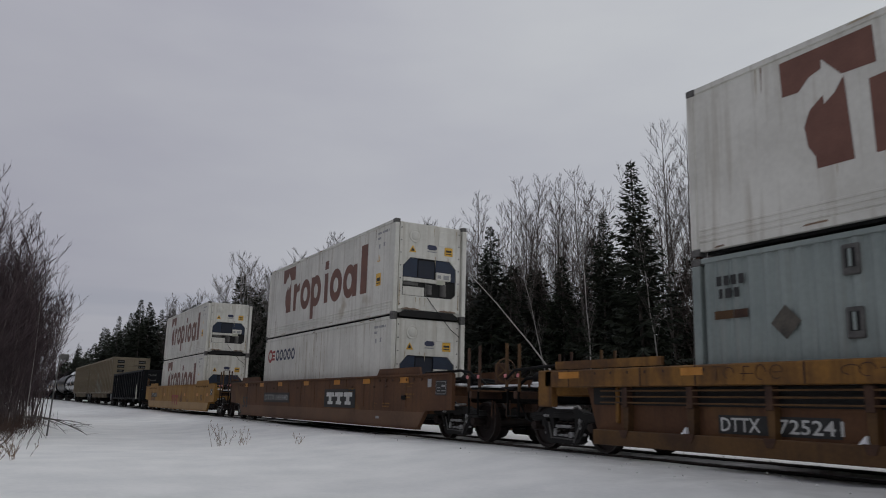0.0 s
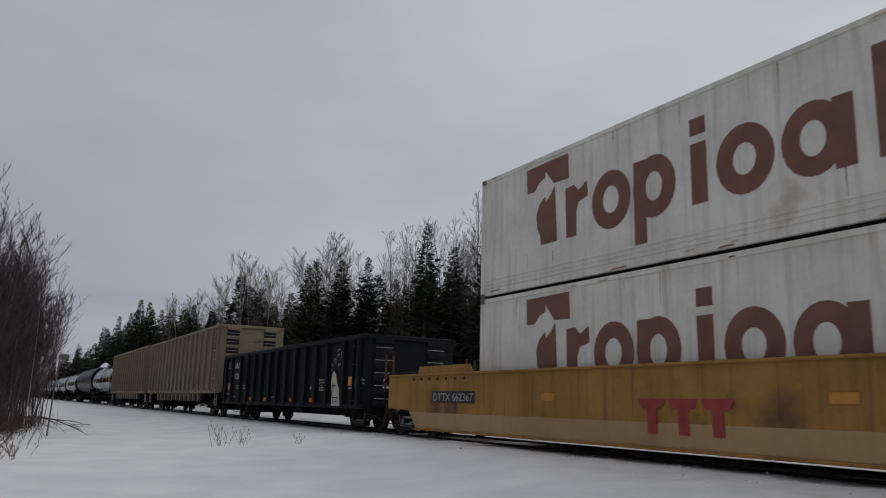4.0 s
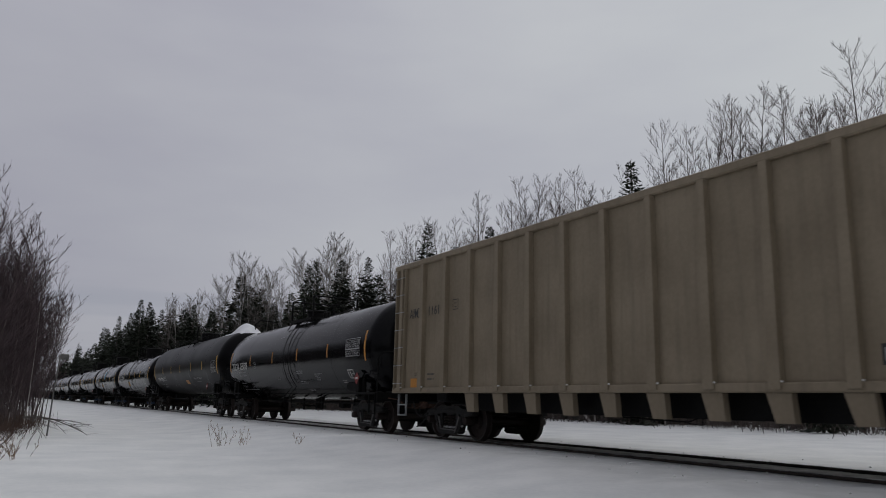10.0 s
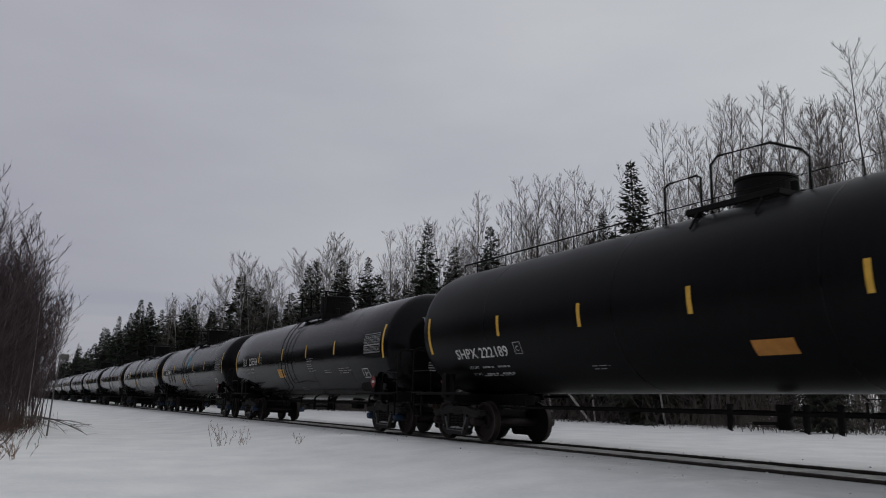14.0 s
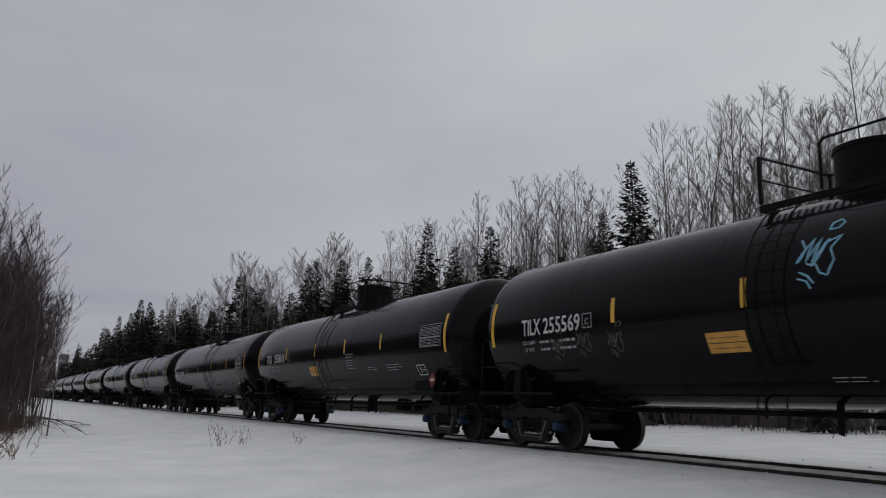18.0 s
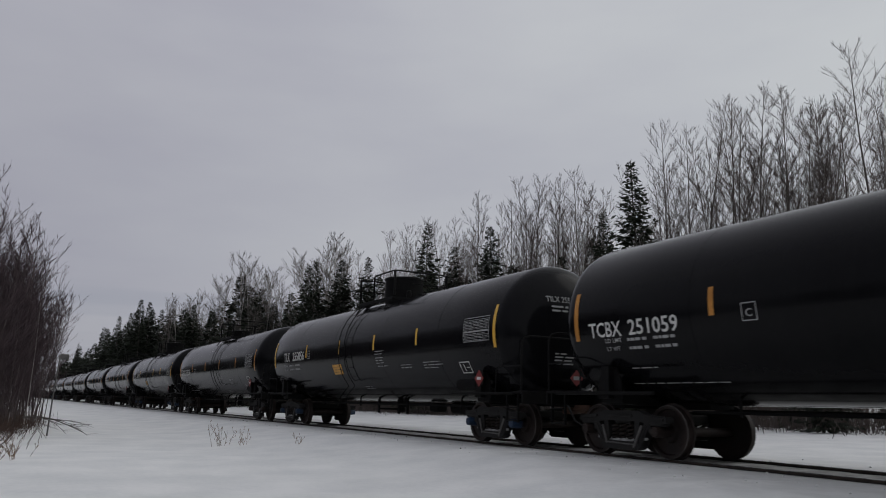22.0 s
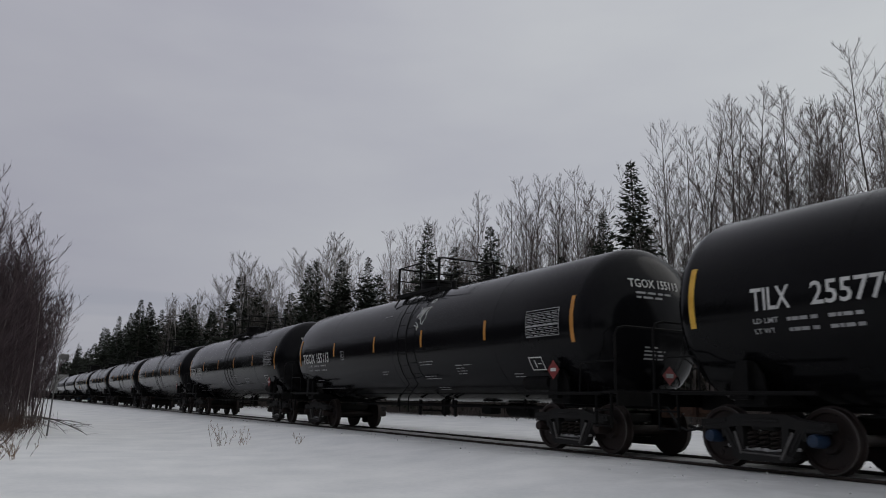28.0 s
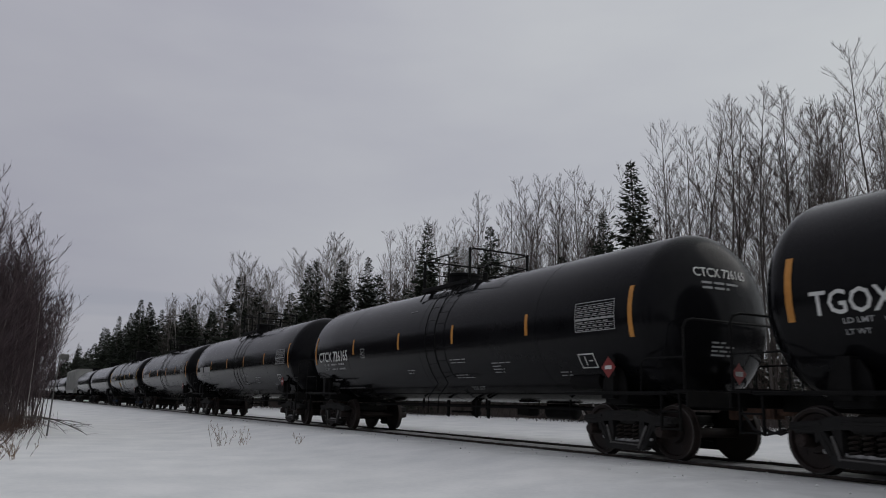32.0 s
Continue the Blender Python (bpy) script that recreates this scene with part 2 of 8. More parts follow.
MAT = {
    "snow": snow_material(),
    "cap_snow": material("cap_snow", (0.78, 0.79, 0.82), (0.88, 0.88, 0.9), rough=0.8, scale=4, fine=25, bump=0.3),
    "rail": material("rail", (0.02, 0.016, 0.014), (0.06, 0.045, 0.035), rough=0.6, metal=0.5, scale=5, fine=60),
    "rail_head": material("rail_head", (0.25, 0.25, 0.26), (0.4, 0.4, 0.41), rough=0.25, metal=1.0, scale=5, fine=60, bump=0.03),
    "tie": material("tie", (0.03, 0.025, 0.02), (0.09, 0.075, 0.06), rough=0.9, scale=3, fine=30, bump=0.5),
    "black": material("black_tank_paint", (0.0046, 0.0046, 0.0054), (0.008, 0.008, 0.009), rough=0.12, scale=0.5, fine=9, bump=0.012,
                      streak=0.06, streak_colour=(0.03, 0.03, 0.03), random_tone=0.25, shine=0.5, ior=1.2),
    "black_dull": material("dull_black_paint", (0.0022, 0.0022, 0.0026), (0.005, 0.005, 0.0058), rough=0.36, scale=0.6, fine=10, bump=0.03,
                           streak=0.2, streak_colour=(0.014, 0.0135, 0.013), shine=0.5, ior=1.18),
    "black_matt": material("black_ironwork", (0.003, 0.003, 0.0034), (0.009, 0.0086, 0.0082), rough=0.6, scale=3, fine=30, bump=0.1, shine=0.5, ior=1.2),
    "tan": material("tan_paint", (0.185, 0.15, 0.103), (0.25, 0.206, 0.146), rough=0.6, scale=0.8, fine=14, bump=0.05,
                    streak=0.4, streak_colour=(0.10, 0.08, 0.056), shine=0.3),
    "navy": material("navy_paint", (0.0034, 0.004, 0.0062), (0.0075, 0.0084, 0.0115), rough=0.6, scale=1.2, fine=18, bump=0.06,
                     streak=0.6, streak_colour=(0.013, 0.009, 0.008), shine=0.2),
    "yellow": material("yellow_car_paint", (0.125, 0.06, 0.018), (0.27, 0.13, 0.028), rough=0.6, scale=1.1, fine=16, bump=0.05,
                       streak=0.8, streak_colour=(0.045, 0.022, 0.013), patch=(0.065, 0.03, 0.016), patch_at=0.52, shine=0.3),
    "yellow_clean": material("yellow_sill_paint", (0.25, 0.13, 0.03), (0.37, 0.20, 0.05), rough=0.6, scale=0.9, fine=16, bump=0.05,
                             streak=0.6, streak_colour=(0.10, 0.052, 0.026), patch=(0.15, 0.075, 0.035), patch_at=0.60, shine=0.3),
    "brown": material("brown_car_paint", (0.075, 0.033, 0.017), (0.135, 0.064, 0.03), rough=0.65, scale=0.8, fine=16, bump=0.06,
                      streak=0.6, streak_colour=(0.045, 0.022, 0.014), patch=(0.17, 0.09, 0.035), patch_at=0.62, shine=0.3),
    "white": material("container_white", (0.59, 0.575, 0.525), (0.74, 0.725, 0.67), rough=0.55, scale=0.9, fine=12, bump=0.04,
                      streak=0.55, streak_colour=(0.30, 0.25, 0.18), patch=(0.40, 0.33, 0.23), patch_at=0.64),
    "grey_blue": material("container_grey", (0.205, 0.24, 0.232), (0.285, 0.325, 0.31), rough=0.5, scale=0.7, fine=14, bump=0.05,
                          streak=0.4, streak_colour=(0.22, 0.2, 0.17)),
    # near-black for hoses and frames, and for sheets that imitate shade
    "dark_gap": material("dark_parts_and_shade", (0.004, 0.004, 0.004), (0.012, 0.0115, 0.011), rough=0.8, scale=3, fine=30),
    "navy_panel": material("reefer_navy", (0.006, 0.014, 0.036), (0.010, 0.024, 0.058), rough=0.45, scale=2, fine=20, bump=0.03),
    "galvanised": material("galvanised", (0.28, 0.29, 0.30), (0.45, 0.46, 0.47), rough=0.45, metal=0.7, scale=4, fine=30, bump=0.05),
    "steel": material("wheel_steel", (0.010, 0.0062, 0.0055), (0.026, 0.016, 0.013), rough=0.6, metal=0.3, scale=3, fine=30, bump=0.1),
    "tread": material("wheel_tread", (0.05, 0.046, 0.044), (0.12, 0.112, 0.105), rough=0.3, metal=0.9, scale=4, fine=40, bump=0.03),
    "frame": material("truck_frame", (0.0035, 0.0032, 0.0031), (0.012, 0.0108, 0.010), rough=0.8, scale=3, fine=26, bump=0.25),
    "rust": material("rust", (0.035, 0.017, 0.011), (0.085, 0.042, 0.024), rough=0.85, scale=4, fine=30, bump=0.3),
    "dirty_snow": material("dirty_snow", (0.16, 0.155, 0.15), (0.42, 0.42, 0.42), rough=0.85, scale=9, fine=40, bump=0.3),
    "grey_iron": material("grey_iron", (0.05, 0.048, 0.045), (0.12, 0.115, 0.11), rough=0.6, scale=4, fine=30, bump=0.1),
    "spring_rust": material("spring_rust", (0.009, 0.0065, 0.0055), (0.022, 0.014, 0.010), rough=0.85, scale=5, fine=30, bump=0.2),
    "stain": material("rust_stain", (0.36, 0.29, 0.19), (0.47, 0.41, 0.31), rough=0.6, scale=6, fine=30, bump=0.0),
    "run_dark": material("dark_rust_run", (0.12, 0.075, 0.045), (0.25, 0.17, 0.11), rough=0.7, scale=6, fine=30, bump=0.0),
    "hazard_red": material("hazard_red", (0.15, 0.014, 0.014), (0.22, 0.025, 0.022), rough=0.5, scale=5, fine=40, bump=0.0),
    "pale_patch": material("pale_patch", (0.21, 0.22, 0.19), (0.29, 0.30, 0.26), rough=0.6, scale=2, fine=20, bump=0.05),
    "scrape": material("dark_scrapes", (0.04, 0.036, 0.032), (0.12, 0.105, 0.085), rough=0.7, scale=5, fine=30, bump=0.0),
    "blue_cap": material("bearing_blue", (0.008, 0.022, 0.05), (0.014, 0.038, 0.085), rough=0.5, scale=5, fine=30),
    "ink_white": material("white_lettering", (0.52, 0.52, 0.5), (0.66, 0.66, 0.64), rough=0.6, scale=5, fine=40, bump=0.0),
    "ink_dim": material("faded_lettering", (0.26, 0.26, 0.26), (0.38, 0.38, 0.38), rough=0.7, scale=5, fine=40, bump=0.0),
    "ink_black": material("black_lettering", (0.012, 0.012, 0.012), (0.03, 0.03, 0.03), rough=0.6, scale=5, fine=40, bump=0.0),
    "ink_brown": material("brown_lettering", (0.135, 0.055, 0.038), (0.19, 0.085, 0.06), rough=0.55, scale=2.5, fine=30, bump=0.0,
                          patch=(0.45, 0.4, 0.36), patch_at=0.7),
    "ink_red": material("red_lettering", (0.24, 0.024, 0.022), (0.34, 0.045, 0.038), rough=0.55, scale=5, fine=40, bump=0.0),
    "ink_navy": material("navy_lettering", (0.02, 0.025, 0.06), (0.04, 0.045, 0.09), rough=0.55, scale=5, fine=40, bump=0.0),
    "reflector": material("yellow_reflector", (0.62, 0.34, 0.03), (0.78, 0.46, 0.06), rough=0.4, scale=5, fine=40, bump=0.0),
    "reflector_dim": material("amber_reflector", (0.42, 0.17, 0.02), (0.55, 0.24, 0.04), rough=0.45, scale=5, fine=40, bump=0.0),
    "orange": material("orange_placard", (0.55, 0.27, 0.04), (0.68, 0.36, 0.07), rough=0.5, scale=5, fine=40, bump=0.0),
    "spray_blue": material("blue_spray", (0.20, 0.48, 0.64), (0.34, 0.62, 0.76), rough=0.6, scale=5, fine=40, bump=0.0),
    "spray_cream": material("cream_spray", (0.42, 0.42, 0.34), (0.56, 0.55, 0.46), rough=0.6, scale=4, fine=40, bump=0.0),
    "bark": material("grey_bark", (0.045, 0.038, 0.034), (0.12, 0.105, 0.095), rough=0.9, scale=4, fine=30, bump=0.4, random_tone=0.3),
    "birch": material("pale_bark", (0.20, 0.185, 0.17), (0.36, 0.34, 0.32), rough=0.85, scale=4, fine=24, bump=0.3, random_tone=0.2),
    "twig": material("twigs", (0.05, 0.038, 0.034), (0.10, 0.08, 0.072), rough=0.9, scale=3, fine=20, bump=0.0, random_tone=0.3),
    "alder": material("alder_twigs", (0.045, 0.030, 0.034), (0.092, 0.064, 0.070), rough=0.9, scale=3, fine=20, bump=0.0, random_tone=0.25),
    "alder_bark": material("alder_bark", (0.05, 0.038, 0.038), (0.12, 0.095, 0.092), rough=0.9, scale=4, fine=24, bump=0.2, random_tone=0.25),
    "brush_twig": material("brown_brush", (0.045, 0.030, 0.024), (0.09, 0.062, 0.05), rough=0.9, scale=0.4, fine=20, bump=0.0),
    "pale_twig": material("pale_twigs", (0.085, 0.074, 0.068), (0.155, 0.138, 0.127), rough=0.9, scale=3, fine=20, bump=0.0, random_tone=0.2),
    "dead_stem": material("dead_stems", (0.036, 0.021, 0.017), (0.08, 0.048, 0.036), rough=0.9, scale=6, fine=30, bump=0.0),
    "needles": material("spruce_needles", (0.007, 0.0105, 0.006), (0.022, 0.030, 0.015), rough=0.8, scale=2, fine=14, bump=0.0, random_tone=0.35),
    "straw": material("dry_grass", (0.13, 0.085, 0.05), (0.24, 0.16, 0.10), rough=0.9, scale=6, fine=30, bump=0.0, random_tone=0.25),
}


# ---- mesh tools ----
class Shape:
    """Collects the corners and faces of one mesh."""

    def __init__(self):
        self.v, self.f = [], []

    def add(self, verts, faces):
        k = len(self.v)
        self.v += [tuple(p) for p in verts]
        self.f += [tuple(i + k for i in q) for q in faces]
        return self

    def box(self, c, s, bevel=0.0, m=None):
        """A box with its centre c and size s; bevel chamfers its long edges."""
        hx, hy, hz = s[0] / 2, s[1] / 2, s[2] / 2
        b = min(bevel, 0.45 * min(s))
        if b <= 0:
            vs = [(x, y, z) for z in (-hz, hz) for x, y in ((-hx, -hy), (hx, -hy), (hx, hy), (-hx, hy))]
            fs = [(3, 2, 1, 0), (4, 5, 6, 7), (0, 1, 5, 4), (1, 2, 6, 5), (2, 3, 7, 6), (3, 0, 4, 7)]
        else:
            ring = [(-hx + b, -hy), (hx - b, -hy), (hx, -hy + b), (hx, hy - b), (hx - b, hy), (-hx + b, hy), (-hx, hy - b), (-hx, -hy + b)]
            inner = [(max(-hx + b, min(hx - b, x)), max(-hy + b, min(hy - b, y))) for x, y in ring]
            vs = ([(x, y, -hz) for x, y in inner] + [(x, y, -hz + b) for x, y in ring]
                  + [(x, y, hz - b) for x, y in ring] + [(x, y, hz) for x, y in inner])
            fs = [tuple(range(7, -1, -1)), tuple(range(24, 32))]
            for r in range(3):
                fs += [(r * 8 + i, r * 8 + (i + 1) % 8, r * 8 + 8 + (i + 1) % 8, r * 8 + 8 + i) for i in range(8)]
        vs = [Vector(p) for p in vs]
        if m is not None:
            vs = [m @ p for p in vs]
        return self.add([(p[0] + c[0], p[1] + c[1], p[2] + c[2]) for p in vs], fs)

    def tube(self, pts, r, n=6, caps=True):
        """A round bar along a line of points; r is one radius or one for each point."""
        pts = [Vector(p) for p in pts]
        rs = r if isinstance(r, (list, tuple)) else [r] * len(pts)
        ring, ref = [], None
        for i, p in enumerate(pts):
            d = (pts[min(i + 1, len(pts) - 1)] - pts[max(i - 1, 0)]).normalized()
            if ref is None:
                ref = Vector((0, 0, 1)) if abs(d.z) < 0.9 else Vector((1, 0, 0))
            u = d.cross(ref).normalized()
            w = d.cross(u)
            ring.append([p + (u * math.cos(2 * math.pi * k / n) + w * math.sin(2 * math.pi * k / n)) * rs[i] for k in range(n)])
        vs = [q for a in ring for q in a]
        fs = [(i * n + k, i * n + (k + 1) % n, (i + 1) * n + (k + 1) % n, (i + 1) * n + k) for i in range(len(pts) - 1) for k in range(n)]
        if caps:
            fs += [tuple(range(n - 1, -1, -1)), tuple((len(pts) - 1) * n + k for k in range(n))]
        return self.add(vs, fs)

    def lathe(self, profile, axis="x", c=(0, 0, 0), n=24, closed=False):
        """Turns a profile of (along, radius) round an axis through c."""
        vs = []
        for a, r in profile:
            for k in range(n):
                p, q = r * math.cos(2 * math.pi * k / n), r * math.sin(2 * math.pi * k / n)
                vs.append((c[0] + a, c[1] + p, c[2] + q) if axis == "x" else (c[0] + q, c[1] + a, c[2] + p) if axis == "y" else (c[0] + p, c[1] + q, c[2] + a))
        fs = [(i * n + k, i * n + (k + 1) % n, (i + 1) * n + (k + 1) % n, (i + 1) * n + k) for i in range(len(profile) - 1) for k in range(n)]
        if not closed:
            fs += [tuple(range(n - 1, -1, -1)), tuple((len(profile) - 1) * n + k for k in range(n))]
        return self.add(vs, fs)

    def prism(self, outline, y0, y1):
        """An outline in (x, z) given depth from y0 to y1."""
        n = len(outline)
        vs = [(x, y0, z) for x, z in outline] + [(x, y1, z) for x, z in outline]
        fs = [tuple(range(n)), tuple(range(2 * n - 1, n - 1, -1))] + [(i + n, (i + 1) % n + n, (i + 1) % n, i) for i in range(n)]
        return self.add(vs, fs)

    def mesh(self, name, mat, smooth=0.0):
        me = bpy.data.meshes.new(name)
        me.from_pydata(self.v, [], self.f)
        bm = bmesh.new()
        bm.from_mesh(me)
        bmesh.ops.recalc_face_normals(bm, faces=bm.faces)
        if smooth:
            for e in bm.edges:
                e.smooth = len(e.link_faces) == 2 and e.calc_face_angle(3.0) < smooth
            for q in bm.faces:
                q.smooth = True
        bm.to_mesh(me)
        bm.free()
        if mat:
            me.materials.append(MAT[mat])
        return me

    def quick(self, name, mat):
        """The same without tidying, for large foliage."""
        me = bpy.data.meshes.new(name)
        me.from_pydata(self.v, [], self.f)
        me.materials.append(MAT[mat])
        return me


CACHE = {}


def part(name, data, mat, parent, label="", at=None, smooth=0.7):
    """One mesh object under a thing or a part. data is a Shape or a finished mesh."""
    me = data.mesh(name, mat, smooth) if isinstance(data, Shape) else data
    ob = new(name, me)
    ob.parent = parent
    if at is not None:
        ob.matrix_basis = at
    if label:
        ob["label"] = label
    return ob


def shared(key, make, name, mat, smooth=0.7):
    """A mesh built once and used by all alike parts."""
    if key not in CACHE:
        CACHE[key] = make().mesh(name, mat, smooth)
    return CACHE[key]


def thing(name, label, category, group="", kind=""):
    ob = new(name)
    ob.empty_display_size = 0.3
    return tagged(ob, label, category, group, kind)


# ---- the ground, the line and its bed ----
def smooth_step(a, b, v):
    t = max(0.0, min(1.0, (v - a) / (b - a)))
    return t * t * (3 - 2 * t)


def ground_height(x, y):
    """Snow level: it falls from the bed to the camera and rises gently into the wood."""
    z = -0.35 + 0.302 * smooth_step(4.2, 9.0, y)
    z += 0.26 * smooth_step(14.0, 25.0, y)
    far = math.hypot(x, y)
    rough = 0.05 * noise.noise((x * 0.28, y * 0.33, 1.7)) + 0.022 * noise.noise((x * 1.1, y * 1.2, 4.1))
    bed = smooth_step(8.2, 9.3, y) * (1 - smooth_step(12.6, 13.6, y))
    z += rough * (1 - 0.85 * bed) * (1 if far < 90 else 0.4)
    z += 0.06 * smooth_step(7.0, 7.6, y) * (1 - smooth_step(7.9, 8.9, y)) * (0.4 + noise.noise((x * 0.5, 3.3, 0.2)))
    lumpy = smooth_step(7.2, 8.4, y) * (1 - smooth_step(9.5, 10.0, y)) * smooth_step(-24, -12, x)
    z += lumpy * (0.030 * noise.noise((x * 1.5, y * 1.8, 2.2)) + 0.016 * noise.noise((x * 1.9, y * 2.1, 6.4)))
    z += 0.012 * bed * noise.noise((x * 2.3, y * 2.3, 9.0))
    return z


def axis_steps(dense_from, dense_to, step, reach):
    a = list(np.arange(dense_from, dense_to + step / 2, step))
    k, out = step, []
    p = dense_to
    while p < reach:
        k *= 1.35
        p += k
        out.append(p)
    k, p, low = step, dense_from, []
    while p > -reach:
        k *= 1.35
        p -= k
        low.append(p)
    return [float(q) for q in low[::-1] + a + out]


def build_ground():
    xs, ys = axis_steps(-46, 6, 0.32, 2500), axis_steps(0.5, 26, 0.27, 2500)
    s = Shape()
    s.v = [(x, y, ground_height(x, y)) for y in ys for x in xs]
    n = len(xs)
    s.f = [(j * n + i, j * n + i + 1, (j + 1) * n + i + 1, (j + 1) * n + i) for j in range(len(ys) - 1) for i in range(n - 1)]
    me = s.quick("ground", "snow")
    for q in me.polygons:
        q.use_smooth = True
    tagged(new("ground", me), "snow-covered ground, grey and gritty beside the rails", "ground", kind="structure")


build_ground()

RAIL_OUTLINE = [(-0.075, -0.172), (0.075, -0.172), (0.075, -0.158), (0.012, -0.142), (0.010, -0.045), (0.036, -0.034), (0.037, -0.010),
                (0.027, 0.0), (-0.027, 0.0), (-0.037, -0.010), (-0.036, -0.034), (-0.010, -0.045), (-0.012, -0.142), (-0.075, -0.158)]


def build_track():
    for side in (-1, 1):
        s = Shape()
        y = TRACK_Y + side * 0.7525
        n = len(RAIL_OUTLINE)
        for x in (-900.0, 140.0):
            s.v += [(x, y + a, b) for a, b in RAIL_OUTLINE]
        s.f = [(i, (i + 1) % n, n + (i + 1) % n, n + i) for i in range(n)] + [tuple(range(n)), tuple(range(2 * n - 1, n - 1, -1))]
        rail = new("rail", s.mesh("rail", "rail", 0.5))
        tagged(rail, "rusty steel rail with a bright worn head, half sunk in snow", "rail", "rails of the line", "structure")
        head = Shape().box((-380.0, y + side * 0.002, 0.0015), (1040.0, 0.044, 0.003))
        part("rail_head", head, "rail_head", rail, "bright worn running surface")
    # sleepers lie under the snow; their ends and tops show in places
    tie_mesh = Shape().box((0, 0, 0), (0.23, 2.59, 0.18), 0.015).mesh("sleeper", "tie")
    bed = thing("sleepers", "dark timber sleepers buried in snow under the rails", "sleeper", kind="structure")
    for i in range(130):
        part("sleeper", tie_mesh, "tie", bed, at=pose(-60.0 + i * 0.533, TRACK_Y, -0.172 - 0.09 + random.uniform(-0.004, 0.004), 0, 0, random.uniform(-0.8, 0.8)))


build_track()


def build_clods():
    """Lumps of snow and specks of ballast thrown out beside the rails."""
    rng = random.Random(5)
    for name, mat, count, lo, hi, label in (("snow_clods", "snow", 240, 0.012, 0.038, "small lumps of thrown snow beside the rails"),
                                            ("ballast_specks", "rail", 46, 0.010, 0.028, "scattered dark ballast stones on the snow")):
        s = Shape()
        for _ in range(count):
            x, y = rng.uniform(-34, 2), TRACK_Y - 1.0 - abs(rng.gauss(0, 0.9)) if rng.random() < 0.8 else TRACK_Y + 1.2 + abs(rng.gauss(0, 0.6))
            r = rng.uniform(lo, hi)
            z = ground_height(x, y) + r * 0.25
            pts = [(1, 0, 0), (0, 1, 0), (-1, 0, 0), (0, -1, 0), (0, 0, 0.8), (0, 0, -0.7), (0.6, 0.6, 0.45), (-0.6, -0.55, 0.5)]
            vs = [(x + a * r * rng.uniform(0.7, 1.4), y + b * r * rng.uniform(0.7, 1.2), z + c * r * rng.uniform(0.6, 1.0)) for a, b, c in pts[:6]]
            s.add(vs, [(0, 1, 4), (1, 2, 4), (2, 3, 4), (3, 0, 4), (1, 0, 5), (2, 1, 5), (3, 2, 5), (0, 3, 5)])
        tagged(new(name, s.quick(name, mat)), label, "snow" if "snow" in name else "stones", kind="stuff")


build_clods()


# ---- trees ----
def bend(p, d, length, steps, rng, lift=0.0, jitter=0.12):
    """A wandering line from p in direction d."""
    pts, d = [Vector(p)], Vector(d).normalized()
    for _ in range(steps):
        d = (d + Vector((rng.uniform(-jitter, jitter), rng.uniform(-jitter, jitter), rng.uniform(-jitter, jitter) * 0.6 + lift))).normalized()
        pts.append(pts[-1] + d * length / steps)
    return pts


def spike(shape, p, d, length, r):
    """A single straight twig: a thin three-sided spike."""
    d = Vector(d).normalized()
    u = d.cross(Vector((0, 0, 1)) if abs(d.z) < 0.9 else Vector((1, 0, 0))).normalized()
    w = d.cross(u)
    p = Vector(p)
    shape.add([p + u * r, p + (w * 0.87 - u * 0.5) * r, p - (w * 0.87 + u * 0.5) * r, p + d * length], [(0, 1, 3), (1, 2, 3), (2, 0, 3)])


def whip(shape, pts, radii):
    """A thin branch of three sides that runs out to a point."""
    shape.tube(pts[:-1], radii[:-1], 3, False)
    j = len(shape.v)
    shape.v.append(tuple(pts[-1]))
    shape.f += [(j - 3, j - 2, j), (j - 2, j - 1, j), (j - 1, j - 3, j)]


def leaflet(shape, p, d, length, r, rng):
    """The finest twig: one thin blade that runs out to a point."""
    d = Vector(d).normalized()
    u = d.cross(Vector((rng.uniform(-1, 1), rng.uniform(-1, 1), rng.uniform(-1, 1)))).normalized() * r
    shape.add([p - u, p + u, p + d * length], [(0, 1, 2)])


